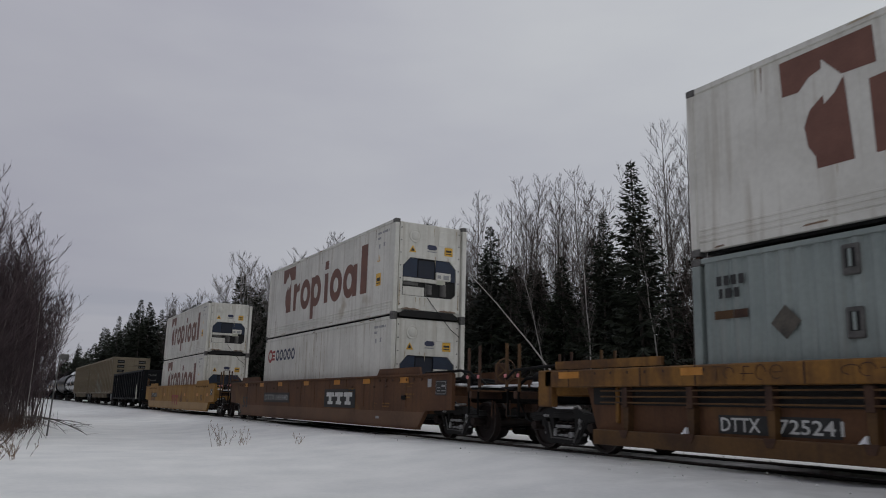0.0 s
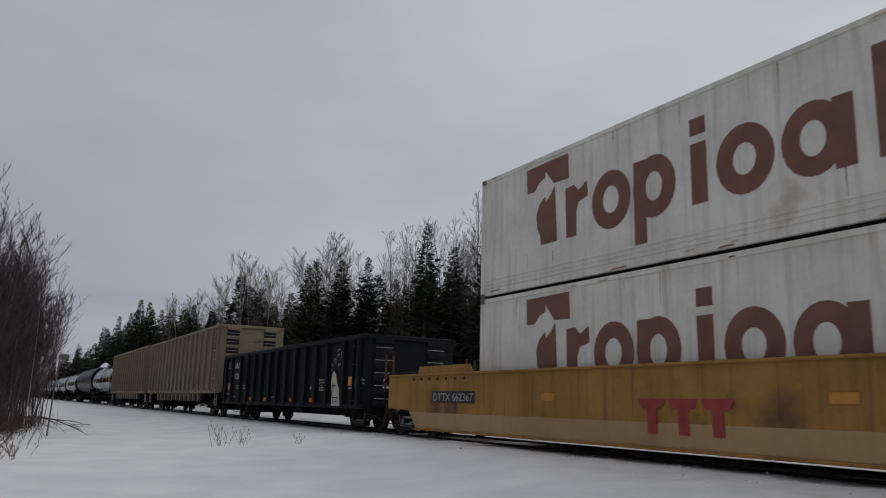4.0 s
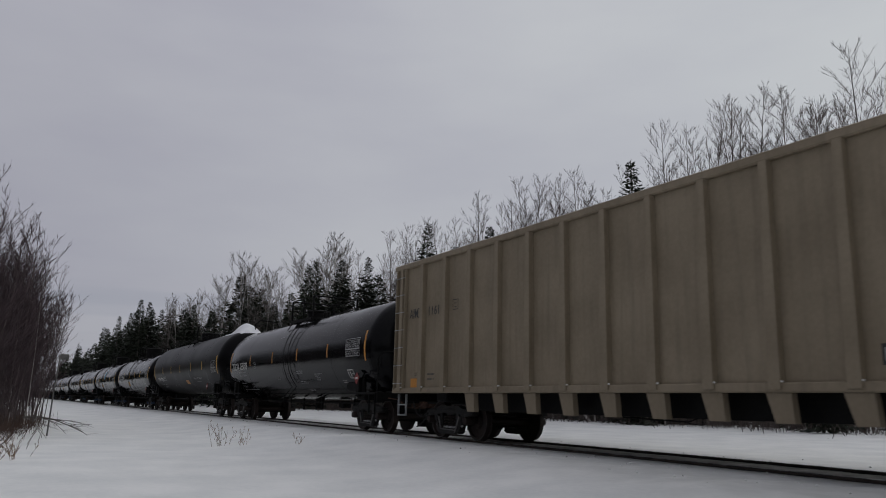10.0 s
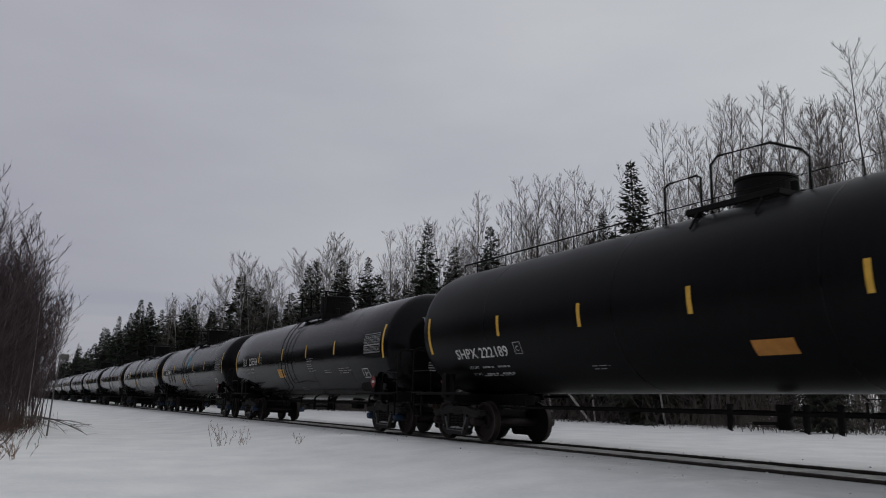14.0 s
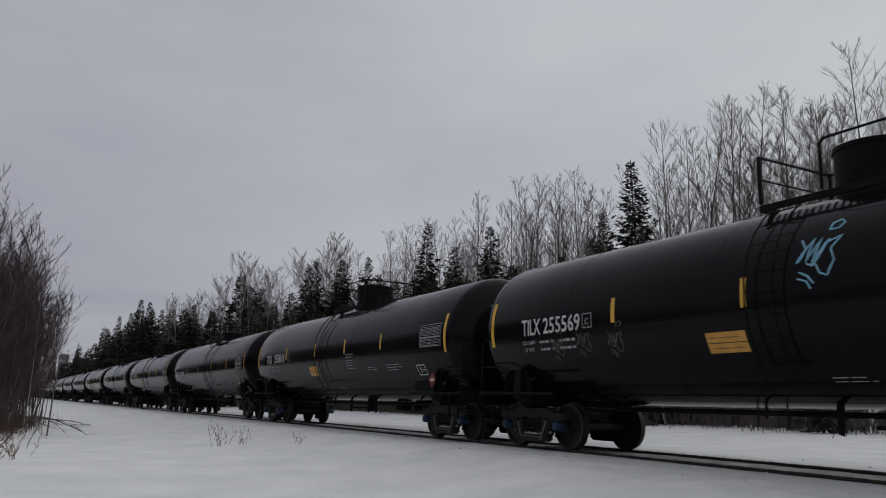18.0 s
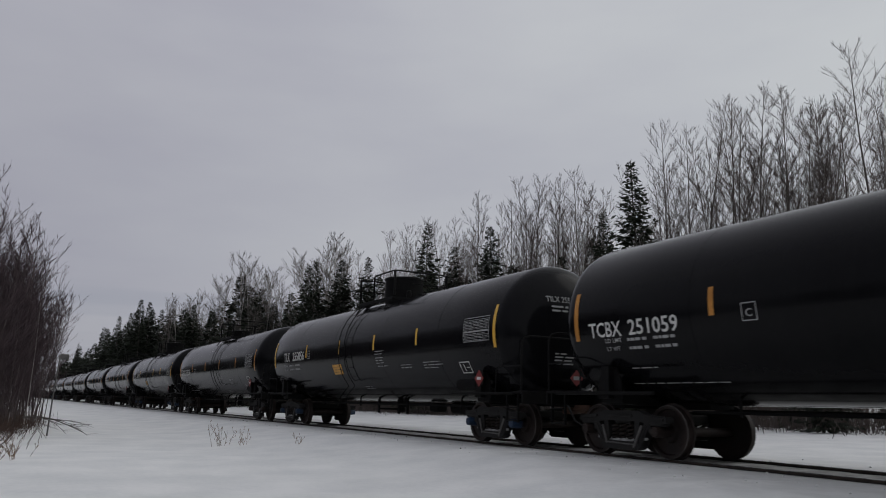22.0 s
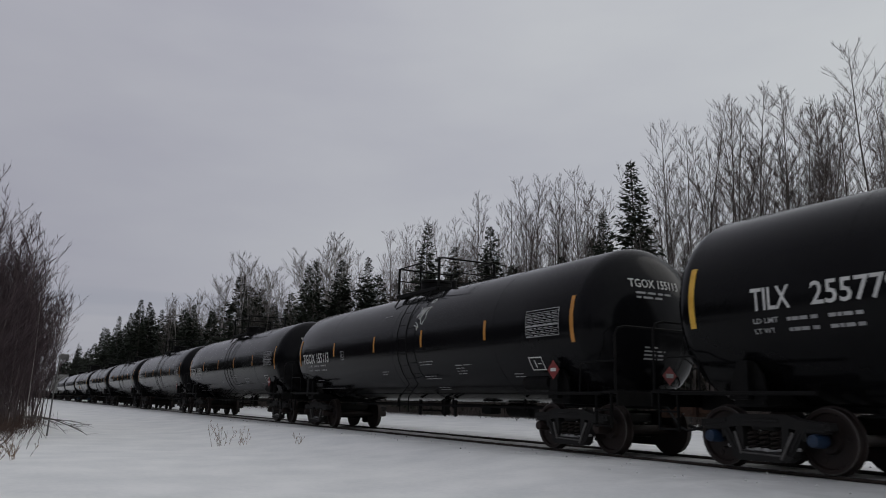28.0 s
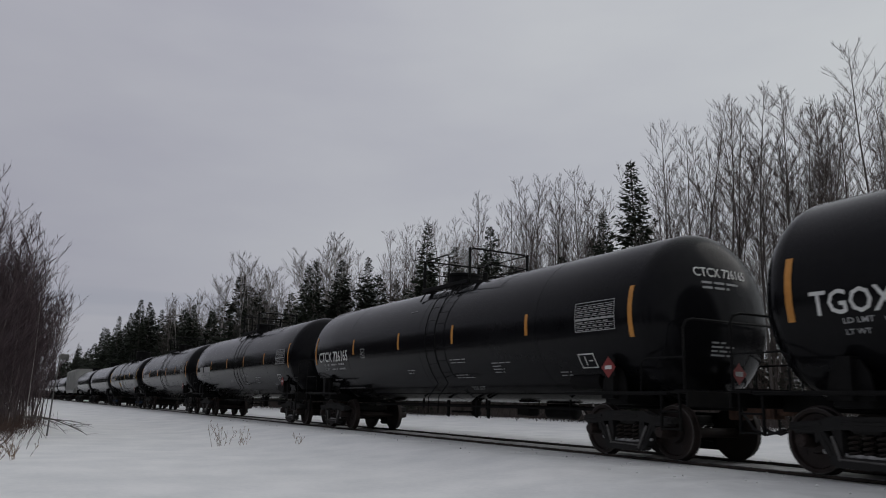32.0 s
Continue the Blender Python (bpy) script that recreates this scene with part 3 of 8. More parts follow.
def dress(crown, axis, radii, rng, limbs, subs, twigs, reach, start, rise, thin, curl, top):
    """Limbs, side branches and twigs along one stem. reach: the longest limb in metres; top: the height that no limb passes."""
    n = len(axis) - 1
    for k in range(limbs):
        f = start + (0.98 - start) * ((k + rng.random()) / limbs) ** 0.9
        i = min(n - 1, int(f * n))
        p = axis[i].lerp(axis[i + 1], f * n - i)
        az = k * 2.4 + rng.uniform(-0.7, 0.7)
        belly = min(1.0, 0.45 + (f - start) * 2.6) * (1.02 - f) ** 0.62
        ln = min(reach * belly * rng.uniform(0.45, 1.2) + 0.15, (top - p.z) * 1.08 + 0.1)
        limb = bend(p, (math.cos(az), math.sin(az), rise * rng.uniform(0.6, 1.35)), ln, 4, rng, curl, 0.13)
        r0 = max(thin * 1.3, min(radii[i] * 0.4, 0.003 + ln * 0.0046))
        whip(crown, limb, [r0 + (thin * 0.6 - r0) * j / 4 for j in range(5)])
        few = max(2, round(subs * min(1.0, 0.35 + ln * 0.42)))
        for q in range(few):
            g = 0.14 + 0.84 * (q + rng.random()) / few
            j = min(3, int(g * 4))
            sp = limb[j].lerp(limb[j + 1], g * 4 - j)
            sd = (limb[j + 1] - limb[j]).normalized() + Vector((rng.uniform(-1, 1), rng.uniform(-1, 1), rng.uniform(-0.2, 0.55))) * 0.62
            sl = ln * rng.uniform(0.22, 0.52) * (1.2 - g * 0.6) + 0.10
            sub = bend(sp, sd, sl, 2, rng, curl, 0.13)
            spike(crown, sub[0], sub[1] - sub[0], (sub[1] - sub[0]).length * 1.3, thin * 1.15)
            spike(crown, sub[1], sub[2] - sub[1], sl * 0.5, thin * 0.9)
            for w in range(twigs):
                e = rng.uniform(0.06, 1.0) * 1.99
                j2 = int(e)
                td = (sub[j2 + 1] - sub[j2]).normalized() + Vector((rng.uniform(-1, 1), rng.uniform(-1, 1), rng.uniform(-0.15, 0.55))) * 0.55
                leaflet(crown, sub[j2].lerp(sub[j2 + 1], e - j2), td, rng.uniform(0.14, 0.48) * (0.4 + 0.5 * min(1.6, sl)), thin, rng)


def bare_tree(seed, height, limbs=26, subs=6, twigs=4, base_r=0.06, spread=0.2, start=0.22, rise=1.8, stems=1, lean=0.04, thin=0.004, fork=0, curl=0.05):
    """Trunk and crown shapes of a leafless tree with fine ascending twigs. fork: how many further leaders part from the stem high up."""
    rng = random.Random(seed)
    trunk, crown = Shape(), Shape()
    for st in range(stems):
        a0 = rng.uniform(0, 6.28)
        tilt = lean if stems == 1 else rng.uniform(0.3, 1.0) * lean
        foot = Vector((0, 0, -0.15)) if stems == 1 else Vector((math.cos(a0) * 0.35, math.sin(a0) * 0.35, -0.15)) * rng.uniform(0.4, 1.2)
        foot.z = -0.15
        hh = height * 1.02 * (1.0 if st == 0 else rng.uniform(0.62, 1.0))
        line = bend(foot, (math.cos(a0) * tilt, math.sin(a0) * tilt, 1), hh, 11, rng, 0.02, 0.045)
        rad = [base_r * (1 if st == 0 else rng.uniform(0.55, 0.9)) * (1 - i / 11.3) ** 0.9 + 0.004 for i in range(12)]
        rad[0] *= 1.3
        trunk.tube(line, rad, 6 if stems == 1 else 5)
        dress(crown, line, rad, rng, limbs, subs, twigs, hh * spread, start, rise, thin, curl, height)
        for _ in range(fork):
            i = rng.randint(3, 7)
            az = rng.uniform(0, 6.28)
            up = (height * rng.uniform(0.86, 0.99) - line[i].z)
            side = bend(line[i], (math.cos(az), math.sin(az), 3.4), up, 6, rng, 0.05, 0.06)
            thick = [rad[i] * 0.62 * (1 - k / 6.4) + 0.004 for k in range(7)]
            trunk.tube(side, thick, 5)
            dress(crown, side, thick, rng, max(4, int(limbs * 0.42)), subs, twigs, up * spread * 1.15, 0.12, rise, thin, curl, height)
    return trunk, crown


def spruce(seed, height, wide=0.19, step=0.08, low=0.05, ragged=0.3, spray=0.10, big=1.0):
    """Trunk and needle shapes of a spruce: single drooping branches all the way up, each with hanging sprays."""
    rng = random.Random(seed)
    trunk, green = Shape(), Shape()
    line = bend((0, 0, -0.15), (rng.uniform(-0.03, 0.03), rng.uniform(-0.03, 0.03), 1), height, 8, rng, 0.02, 0.02)
    trunk.tube(line, [height * 0.010 * (1 - i / 8.4) + 0.008 for i in range(9)], 6)
    z, az = height * low, 0.0
    while z < height * 0.99:
        f = z / height
        reach = height * wide * (1 - f) ** 0.92 * (0.7 + 0.3 * min(1, f / 0.12)) + 0.07
        i = min(7, int(f * 8))
        c = line[i].lerp(line[i + 1], f * 8 - i)
        az += 2.4 + rng.uniform(-0.5, 0.5)
        ln = reach * (1 - ragged * rng.random() ** 1.4 * 1.3 + 0.12)
        br = bend(c, (math.cos(az), math.sin(az), 0.75 * f - 0.30 + rng.uniform(-0.12, 0.12)), ln, 3, rng, 0.09, 0.07)
        spike(green, c, br[3] - c, ln, 0.012)
        side = Vector((-math.sin(az), math.cos(az), 0))
        count = max(3, int(ln / spray))
        for q in range(count):
            g = (q + 0.8) / count * 2.99
            j = int(g)
            p = br[j].lerp(br[j + 1], g - j)
            out = (br[j + 1] - br[j]).normalized()
            for sgn in (-1, 1):
                w = big * (0.05 + 0.09 * min(1.0, ln) + 0.24 * (1 - g / 3) * min(1.0, ln)) * rng.uniform(0.6, 1.3) + 0.05
                tip = p + (out * 0.75 + side * sgn * rng.uniform(0.35, 1.0) + Vector((0, 0, rng.uniform(-0.9, 0.1)))).normalized() * w
                wid = (out * 0.5 - side * sgn * 0.3 + Vector((0, 0, rng.uniform(-0.6, 0.6)))).normalized() * w * 0.21
                mid = p.lerp(tip, 0.5)
                green.add([p, mid + wid, tip, mid - wid], [(0, 1, 2, 3)])
        z += step * rng.uniform(0.5, 1.5) * (0.55 + 0.6 * (1 - f))
    return trunk, green


def tree_kind(name, shapes, mats, label, category, group):
    ob = thing(name, label, category, group)
    part("trunk", shapes[0].mesh("trunk", mats[0], 1.0), None, ob)
    part("crown", shapes[1].quick("crown", mats[1]), None, ob)
    return ob


def plant(kinds, spots, rng, ground_fix=0.0):
    """Copies of the kinds at (x, y, height); the first use of a kind takes the original."""
    for n, (x, y, hgt) in enumerate(spots):
        src, h0, used = kinds[n % len(kinds)]
        k = hgt / h0
        m = pose(x, y, ground_height(x, y) + ground_fix, 0, 0, rng.uniform(0, 360))
        if used:
            ob = copy_thing(src, m)
        else:
            ob = src
            ob.matrix_basis = m
            kinds[n % len(kinds)][2] = True
        ob.scale = (k * rng.uniform(0.9, 1.1), k * rng.uniform(0.9, 1.1), k)


def plant_joined(name, kinds, spots, rng, mat, label):
    """Trees too far off to tell apart, their crowns in one mesh."""
    s = Shape()
    for n, (x, y, hgt) in enumerate(spots):
        src, h0, _ = kinds[n % len(kinds)]
        crown = [o for o in src.children if o.name.startswith("crown")][0].data
        m = pose(x, y, ground_height(x, y), 0, 0, rng.uniform(0, 360)) @ Matrix.Scale(hgt / h0, 4)
        s.add([m @ v.co for v in crown.vertices], [tuple(q.vertices) for q in crown.polygons])
    tagged(new(name, s.quick(name, mat)), label, "wood", kind="stuff")


def build_woods():
    rng = random.Random(11)
    label_a = "leafless grey-barked tree with fine upright twigs in snow"
    aspens = [[tree_kind("bare_tree", bare_tree(20 + i, 13.0, 48, 9, 9, 0.066, 0.24, 0.10 + 0.05 * (i % 4), 1.35, 1, 0.05, 0.0045, i % 3, 0.06), ("bark", "twig"), label_a, "tree", "bare trees of the wood"), 13.0, False]
              for i in range(8)]
    light = [[tree_kind("bare_tree", bare_tree(40 + i, 12.0, 30, 5, 9, 0.055, 0.24, 0.10, 1.4, 1, 0.07, 0.0078, i % 2, 0.06), ("birch" if i % 3 == 1 else "bark", "twig"),
                        "slim leafless tree with a pale trunk in the wood" if i % 3 == 1 else label_a, "tree", "bare trees of the wood"), 12.0, False] for i in range(6)]
    wide = [[tree_kind("bare_tree", bare_tree(60 + i, 11.0, 28, 8, 10, 0.085, 0.42, 0.20, 1.05, 2, 0.20, 0.0085, 1, 0.06), ("birch", "pale_twig"),
                       "broad leafless tree with pale forked stems", "tree", "bare trees of the wood"), 11.0, False] for i in range(2)]
    firs = [[tree_kind("spruce_tree", spruce(80 + i, 11.0, 0.24 + 0.03 * (i % 3), 0.062, 0.04, 0.50, 0.14, 1.5), ("bark", "needles"), "dark green spruce with drooping ragged branches",
                       "tree", "spruces of the wood"), 11.0, False] for i in range(6)]
    young = [[tree_kind("spruce_tree", spruce(90 + i, 9.0, 0.26, 0.11, 0.02, 0.42, 0.36, 2.7), ("bark", "needles"), "dark spruce crowded among bare trees",
                        "tree", "spruces of the wood"), 9.0, False] for i in range(5)]
    plant(aspens, ASPENS_NEAR, rng)
    plant(aspens, ASPENS_MID, rng)
    more = [(x := -14.5 - i * 1.8 + rng.uniform(-0.7, 0.7), rng.uniform(26.5, 32.5), rng.uniform(10.5, 13.6)) for i in range(18)]
    plant(aspens, more, rng)
    plant(wide + light[:2], ASPENS_FAR, rng)
    plant(firs, SPRUCES_NEAR, rng)
    plant(firs, SPRUCES_FAR, rng)
    # the wood behind: slim trees and young spruces, further along the line and past the camera
    second = [(x := -13.5 - i * 1.1 + rng.uniform(-0.6, 0.6), rng.uniform(27.5, 34) - max(0, (-x - 45) * 0.05), rng.uniform(11.0, 14.6)) for i in range(78)]
    plant(light, second, rng)
    fill = [(x := rng.uniform(-150, 16), rng.uniform(29, 42) - max(0, (-x - 60) * 0.05), rng.uniform(8.5, 12.5)) for _ in range(110)]
    plant(light, fill, rng)
    under = [(x := rng.uniform(-120, 4), rng.uniform(26.5, 35) - max(0, (-x - 50) * 0.07), rng.uniform(3.5, 8.0) * (1 if x < -27 else 0.5)) for _ in range(110)]
    plant(young, under, rng)
    low = [(x := -26.5 - i * 0.95 + rng.uniform(-0.7, 0.7), rng.uniform(28.5, 34), rng.uniform(6.0, 9.0)) for i in range(34)]
    plant(young, low, rng)
    # the dark spruce edge further along
    edge = [(x := -28 - i * 1.45 + rng.uniform(-1, 1), rng.uniform(26.5, 32) - max(0, (-x - 50) * 0.07), rng.uniform(5.5, 8.5) + 3.4 * smooth_step(30, 60, -x)) for i in range(66)]
    plant(young, edge, rng)
    slope = [(x := rng.uniform(-150, -78), rng.uniform(20.0, 25.0) - max(0.0, (-x - 110) * 0.03), rng.uniform(10.0, 13.5)) for _ in range(30)]
    plant_joined("spruce_slope", young, slope, rng, "needles", "dark spruces crowded along the far bend")
    dark = [(x := rng.uniform(-84, -36), rng.uniform(26.5, 32.0), rng.uniform(6.5, 10.5)) for _ in range(58)]
    plant(young, dark, rng)
    distant = [(-118 - 3.2 * i - 0.03 * i * i + rng.uniform(-2, 2), rng.uniform(18, 30), rng.uniform(11, 16.5)) for i in range(58)]
    plant_joined("distant_spruces", young, distant, rng, "needles", "far dark spruces beside the line")
    right = [(4 + i * 4.5 + rng.uniform(-1, 1), rng.uniform(25, 31), rng.uniform(10, 14)) for i in range(6)]
    plant(light, right, rng)
    # the wood on the camera's side of the line
    back = [(rng.uniform(-70, 45), rng.uniform(-26, -10), rng.uniform(6, 10)) for _ in range(34)]
    plant_joined("spruces_behind", young, back[:20], rng, "needles", "dark spruces across the field from the line")
    plant(light, back[20:], rng)
    # the depth of the wood: rough spruce forms, too many to count
    s = Shape()
    for span, band, count, lo, hi in (((-330, 70), (33, 56), 520, 5.0, 8.5), ((-120, 60), (-34, -14), 150, 6.0, 10.0), ((-420, -48), (-16, -3.5), 240, 9.0, 15.0)):
        for _ in range(count):
            x, y, hh = rng.uniform(*span), rng.uniform(*band), rng.uniform(lo, hi)
            if y > 0:
                y -= max(0.0, (-x - 60) * 0.055)
                hh += 4.5 * smooth_step(90, 150, -x)
                hh *= 0.55 if x > -30 else 1.0
            z = ground_height(x, y)
            for k in range(60):
                f = rng.random() ** 0.8
                r = hh * 0.2 * (1 - f) + 0.1
                a = rng.uniform(0, 6.28)
                c, t = Vector((x, y, z + hh * f + 0.2)), Vector((math.cos(a), math.sin(a), 0))
                w = Vector((-t.y, t.x, 0)) * (0.16 + 0.35 * r)
                tip = c + t * r * rng.uniform(0.7, 1.3) + Vector((0, 0, -0.3 * r + rng.uniform(-0.2, 0.2)))
                s.add([c + Vector((0, 0, 0.25)), c + t * r * 0.5 + w, tip, c + t * r * 0.5 - w], [(0, 1, 2, 3)])
    tagged(new("far_wood", s.quick("far_wood", "needles")), "dark depth of spruce wood behind the trees", "wood", kind="stuff")
    # brown saplings crowd the depth of the wood
    s = Shape()
    for _ in range(4200):
        x = -rng.uniform(0, 1) ** 1.15 * 170 + 2
        y = rng.uniform(28, 44) - max(0.0, (-x - 55) * 0.075)
        tall = rng.uniform(3.5, 8.5) * (1.0 if x < -27 else 0.55)
        b = bend((x, y, ground_height(x, y) - 0.1), (rng.uniform(-0.12, 0.12), rng.uniform(-0.12, 0.12), 1), tall, 3, rng, 0.02, 0.06)
        whip(s, b, [0.016, 0.012, 0.008, 0.004])
        for _ in range(22):
            k = rng.randint(0, 2)
            leaflet(s, b[k].lerp(b[k + 1], rng.random()), (rng.uniform(-0.7, 0.7), rng.uniform(-0.7, 0.7), rng.uniform(0.6, 1.4)), rng.uniform(0.4, 1.5), 0.008, rng)
    tagged(new("sapling_thicket", s.quick("sapling_thicket", "brush_twig")), "brown haze of leafless saplings in the depth of the wood", "brush", kind="stuff")


# trees that stand out, at (x, y, height)
SPRUCES_NEAR = [(-26.2, 25, 12.3), (-31.0, 27, 11.1), (-41.9, 27, 12.4), (-45.9, 24.25, 12.9), (-16.9, 24, 5.3),
                (-35.6, 28, 9.4), (-35.7, 30, 10.9), (-60.4, 26.25, 13.0), (-62.2, 24.5, 12.9), (-66.8, 23.25, 13.0), (-64.4, 23.25, 13.0),
                (-94.7, 27.75, 12.9), (-104.3, 21.25, 13.0), (-60.4, 29, 11.4), (-51.5, 29.5, 13.0), (-41.8, 30, 9.9)]
SPRUCES_FAR = [(-122.3, 17.5, 15.3), (-125.1, 19.0, 15.3), (-139.1, 18.75, 15.3), (-150.8, 17.75, 15.3),
                (-137.2, 22.5, 15.4), (-181.7, 19.75, 15.4), (-145.7, 18.75, 15.4), (-135.7, 24.5, 15.5), (-269.9, 21.0, 15.4),
                (-267.4, 25, 13.8), (-311.2, 20.75, 15.5), (-394.9, 21.0, 15.4), (-222.9, 22.5, 15.4), (-292.5, 25.0, 15.5)]
ASPENS_NEAR = [(-14.7, 25, 13.2), (-14.6, 27, 11.4), (-17.8, 26, 12.2), (-21.1, 27, 14.1), (-21.0, 28, 13.9),
                (-20.3, 28, 13.6), (-23.4, 27, 14.7), (-24.4, 27.25, 14.9), (-25.3, 27, 13.9), (-26.9, 28, 14.3), (-24.3, 29, 13.8),
                (-22.8, 28, 14.0), (-18.8, 29, 12.9), (-20.4, 29, 13.0), (-15.9, 27, 11.1)]
ASPENS_MID = [(-33.7, 28, 14.1), (-37.3, 28.25, 14.9), (-39.9, 28.0, 14.9), (-41.1, 29.75, 14.9), (-44.3, 27.75, 14.9),
                (-37.5, 30, 14.3), (-44.5, 29.75, 14.9), (-53.1, 27.0, 15.0), (-56.0, 27.25, 14.9), (-52.5, 29.5, 15.0),
                (-50.7, 30.0, 14.9), (-58.7, 27.5, 14.9), (-35.0, 31, 13.5), (-30.0, 30, 13.5)]
ASPENS_FAR = [(-64.9, 24.5, 14.9), (-69.0, 25.25, 15.0), (-68.6, 29.75, 14.9), (-71.9, 30.0, 14.9), (-79.0, 21.0, 15.0),
                (-80.9, 22.75, 14.9), (-82.4, 20.75, 14.9), (-82.8, 26.5, 15.0), (-76.9, 25.75, 14.9), (-110.9, 21.25, 15.0),
                (-117.5, 21.0, 14.9), (-120.4, 20.75, 14.9), (-90.5, 21.25, 14.9), (-117.7, 25.5, 15.0)]


build_woods()


# ---- the thicket, the sign post and the weeds on the camera's side ----
def build_thicket():
    rng = random.Random(23)
    label = "multi-stemmed leafless alder bush with reddish-brown twigs in snow"
    kinds = [[tree_kind("alder_bush", bare_tree(100 + i, 7.5, 14, 7, 8, 0.024, 0.34, 0.08, 2.0, 8, 0.13, 0.0056, 0, 0.045), ("alder_bark", "alder"), label, "bush", "bushes of the thicket"), 7.5, False]
             for i in range(4)]
    pale = [[tree_kind("bare_tree", bare_tree(120 + i, 7.5, 24, 7, 8, 0.036, 0.36, 0.28, 0.9, 2, 0.22, 0.0042, 0, 0.10), ("birch", "alder"), "young pale-stemmed leafless birch leaning out of the thicket",
                       "tree", "bushes of the thicket"), 7.5, False] for i in range(2)]
    plant(kinds, [(-24.0, -0.9, 6.6), (-25.5, -0.6, 6.6), (-27.5, -0.3, 6.7), (-29.5, -0.2, 7.0), (-31.5, 0.1, 7.3), (-33.0, 0.4, 7.2), (-35.0, 0.9, 6.6),
                  (-26.5, -2.0, 6.9), (-30.0, -1.8, 7.4), (-34.0, -1.4, 7.4), (-38.0, 0.2, 7.4), (-42.0, 0.6, 7.7), (-46.0, 0.9, 7.7), (-51.0, 1.2, 7.7), (-57.0, 1.0, 7.9),
                  (-24.8, -1.6, 7.0), (-28.6, -0.9, 7.0), (-32.2, -0.6, 7.5), (-36.5, 1.3, 6.6), (-38.5, 1.7, 6.8)], rng)
    plant(kinds, [(-33.0, 0.9, 6.5), (-37.0, 1.3, 6.6), (-31.0, 0.4, 6.6), (-28.5, 0.2, 6.6), (-25.0, -1.3, 7.7), (-23.8, -1.5, 7.8), (-27.0, -1.6, 7.9)], rng)
    plant(pale, [(-31.5, 0.7, 6.4), (-34.0, 0.5, 7.0), (-37.5, 0.7, 7.0), (-31.5, 0.1, 7.2)], rng)
    spare = [(x := rng.uniform(-64, -25), -1.6 + (-x - 25) * 0.045 - rng.uniform(0, 3.2), rng.uniform(6.5, 8.2)) for _ in range(11)]
    plant(kinds, spare, rng)


build_thicket()


def weed_shape(seed, stems, height, width, fork=3):
    rng = random.Random(seed)
    s = Shape()
    for _ in range(stems):
        p = Vector((rng.gauss(0, width), rng.gauss(0, width), -0.05))
        d = Vector((rng.uniform(-0.45, 0.45), rng.uniform(-0.45, 0.45), 1))
        ln = height * rng.uniform(0.45, 1.0)
        b = bend(p, d, ln, 4, rng, -0.03, 0.14)
        s.tube(b, [0.0055, 0.005, 0.004, 0.003, 0.002], 3, False)
        for _ in range(fork):
            i = rng.randint(1, 3)
            e = bend(b[i], (b[i + 1] - b[i]).normalized() + Vector((rng.uniform(-1, 1), rng.uniform(-1, 1), rng.uniform(-0.2, 0.6))), ln * rng.uniform(0.15, 0.4), 2, rng, 0, 0.2)
            s.tube(e, [0.004, 0.003, 0.0018], 3, False)
            t = e[-1]
            s.tube([t, t + Vector((rng.uniform(-0.02, 0.02), rng.uniform(-0.02, 0.02), 0.035))], [0.008, 0.006], 4)
    return s


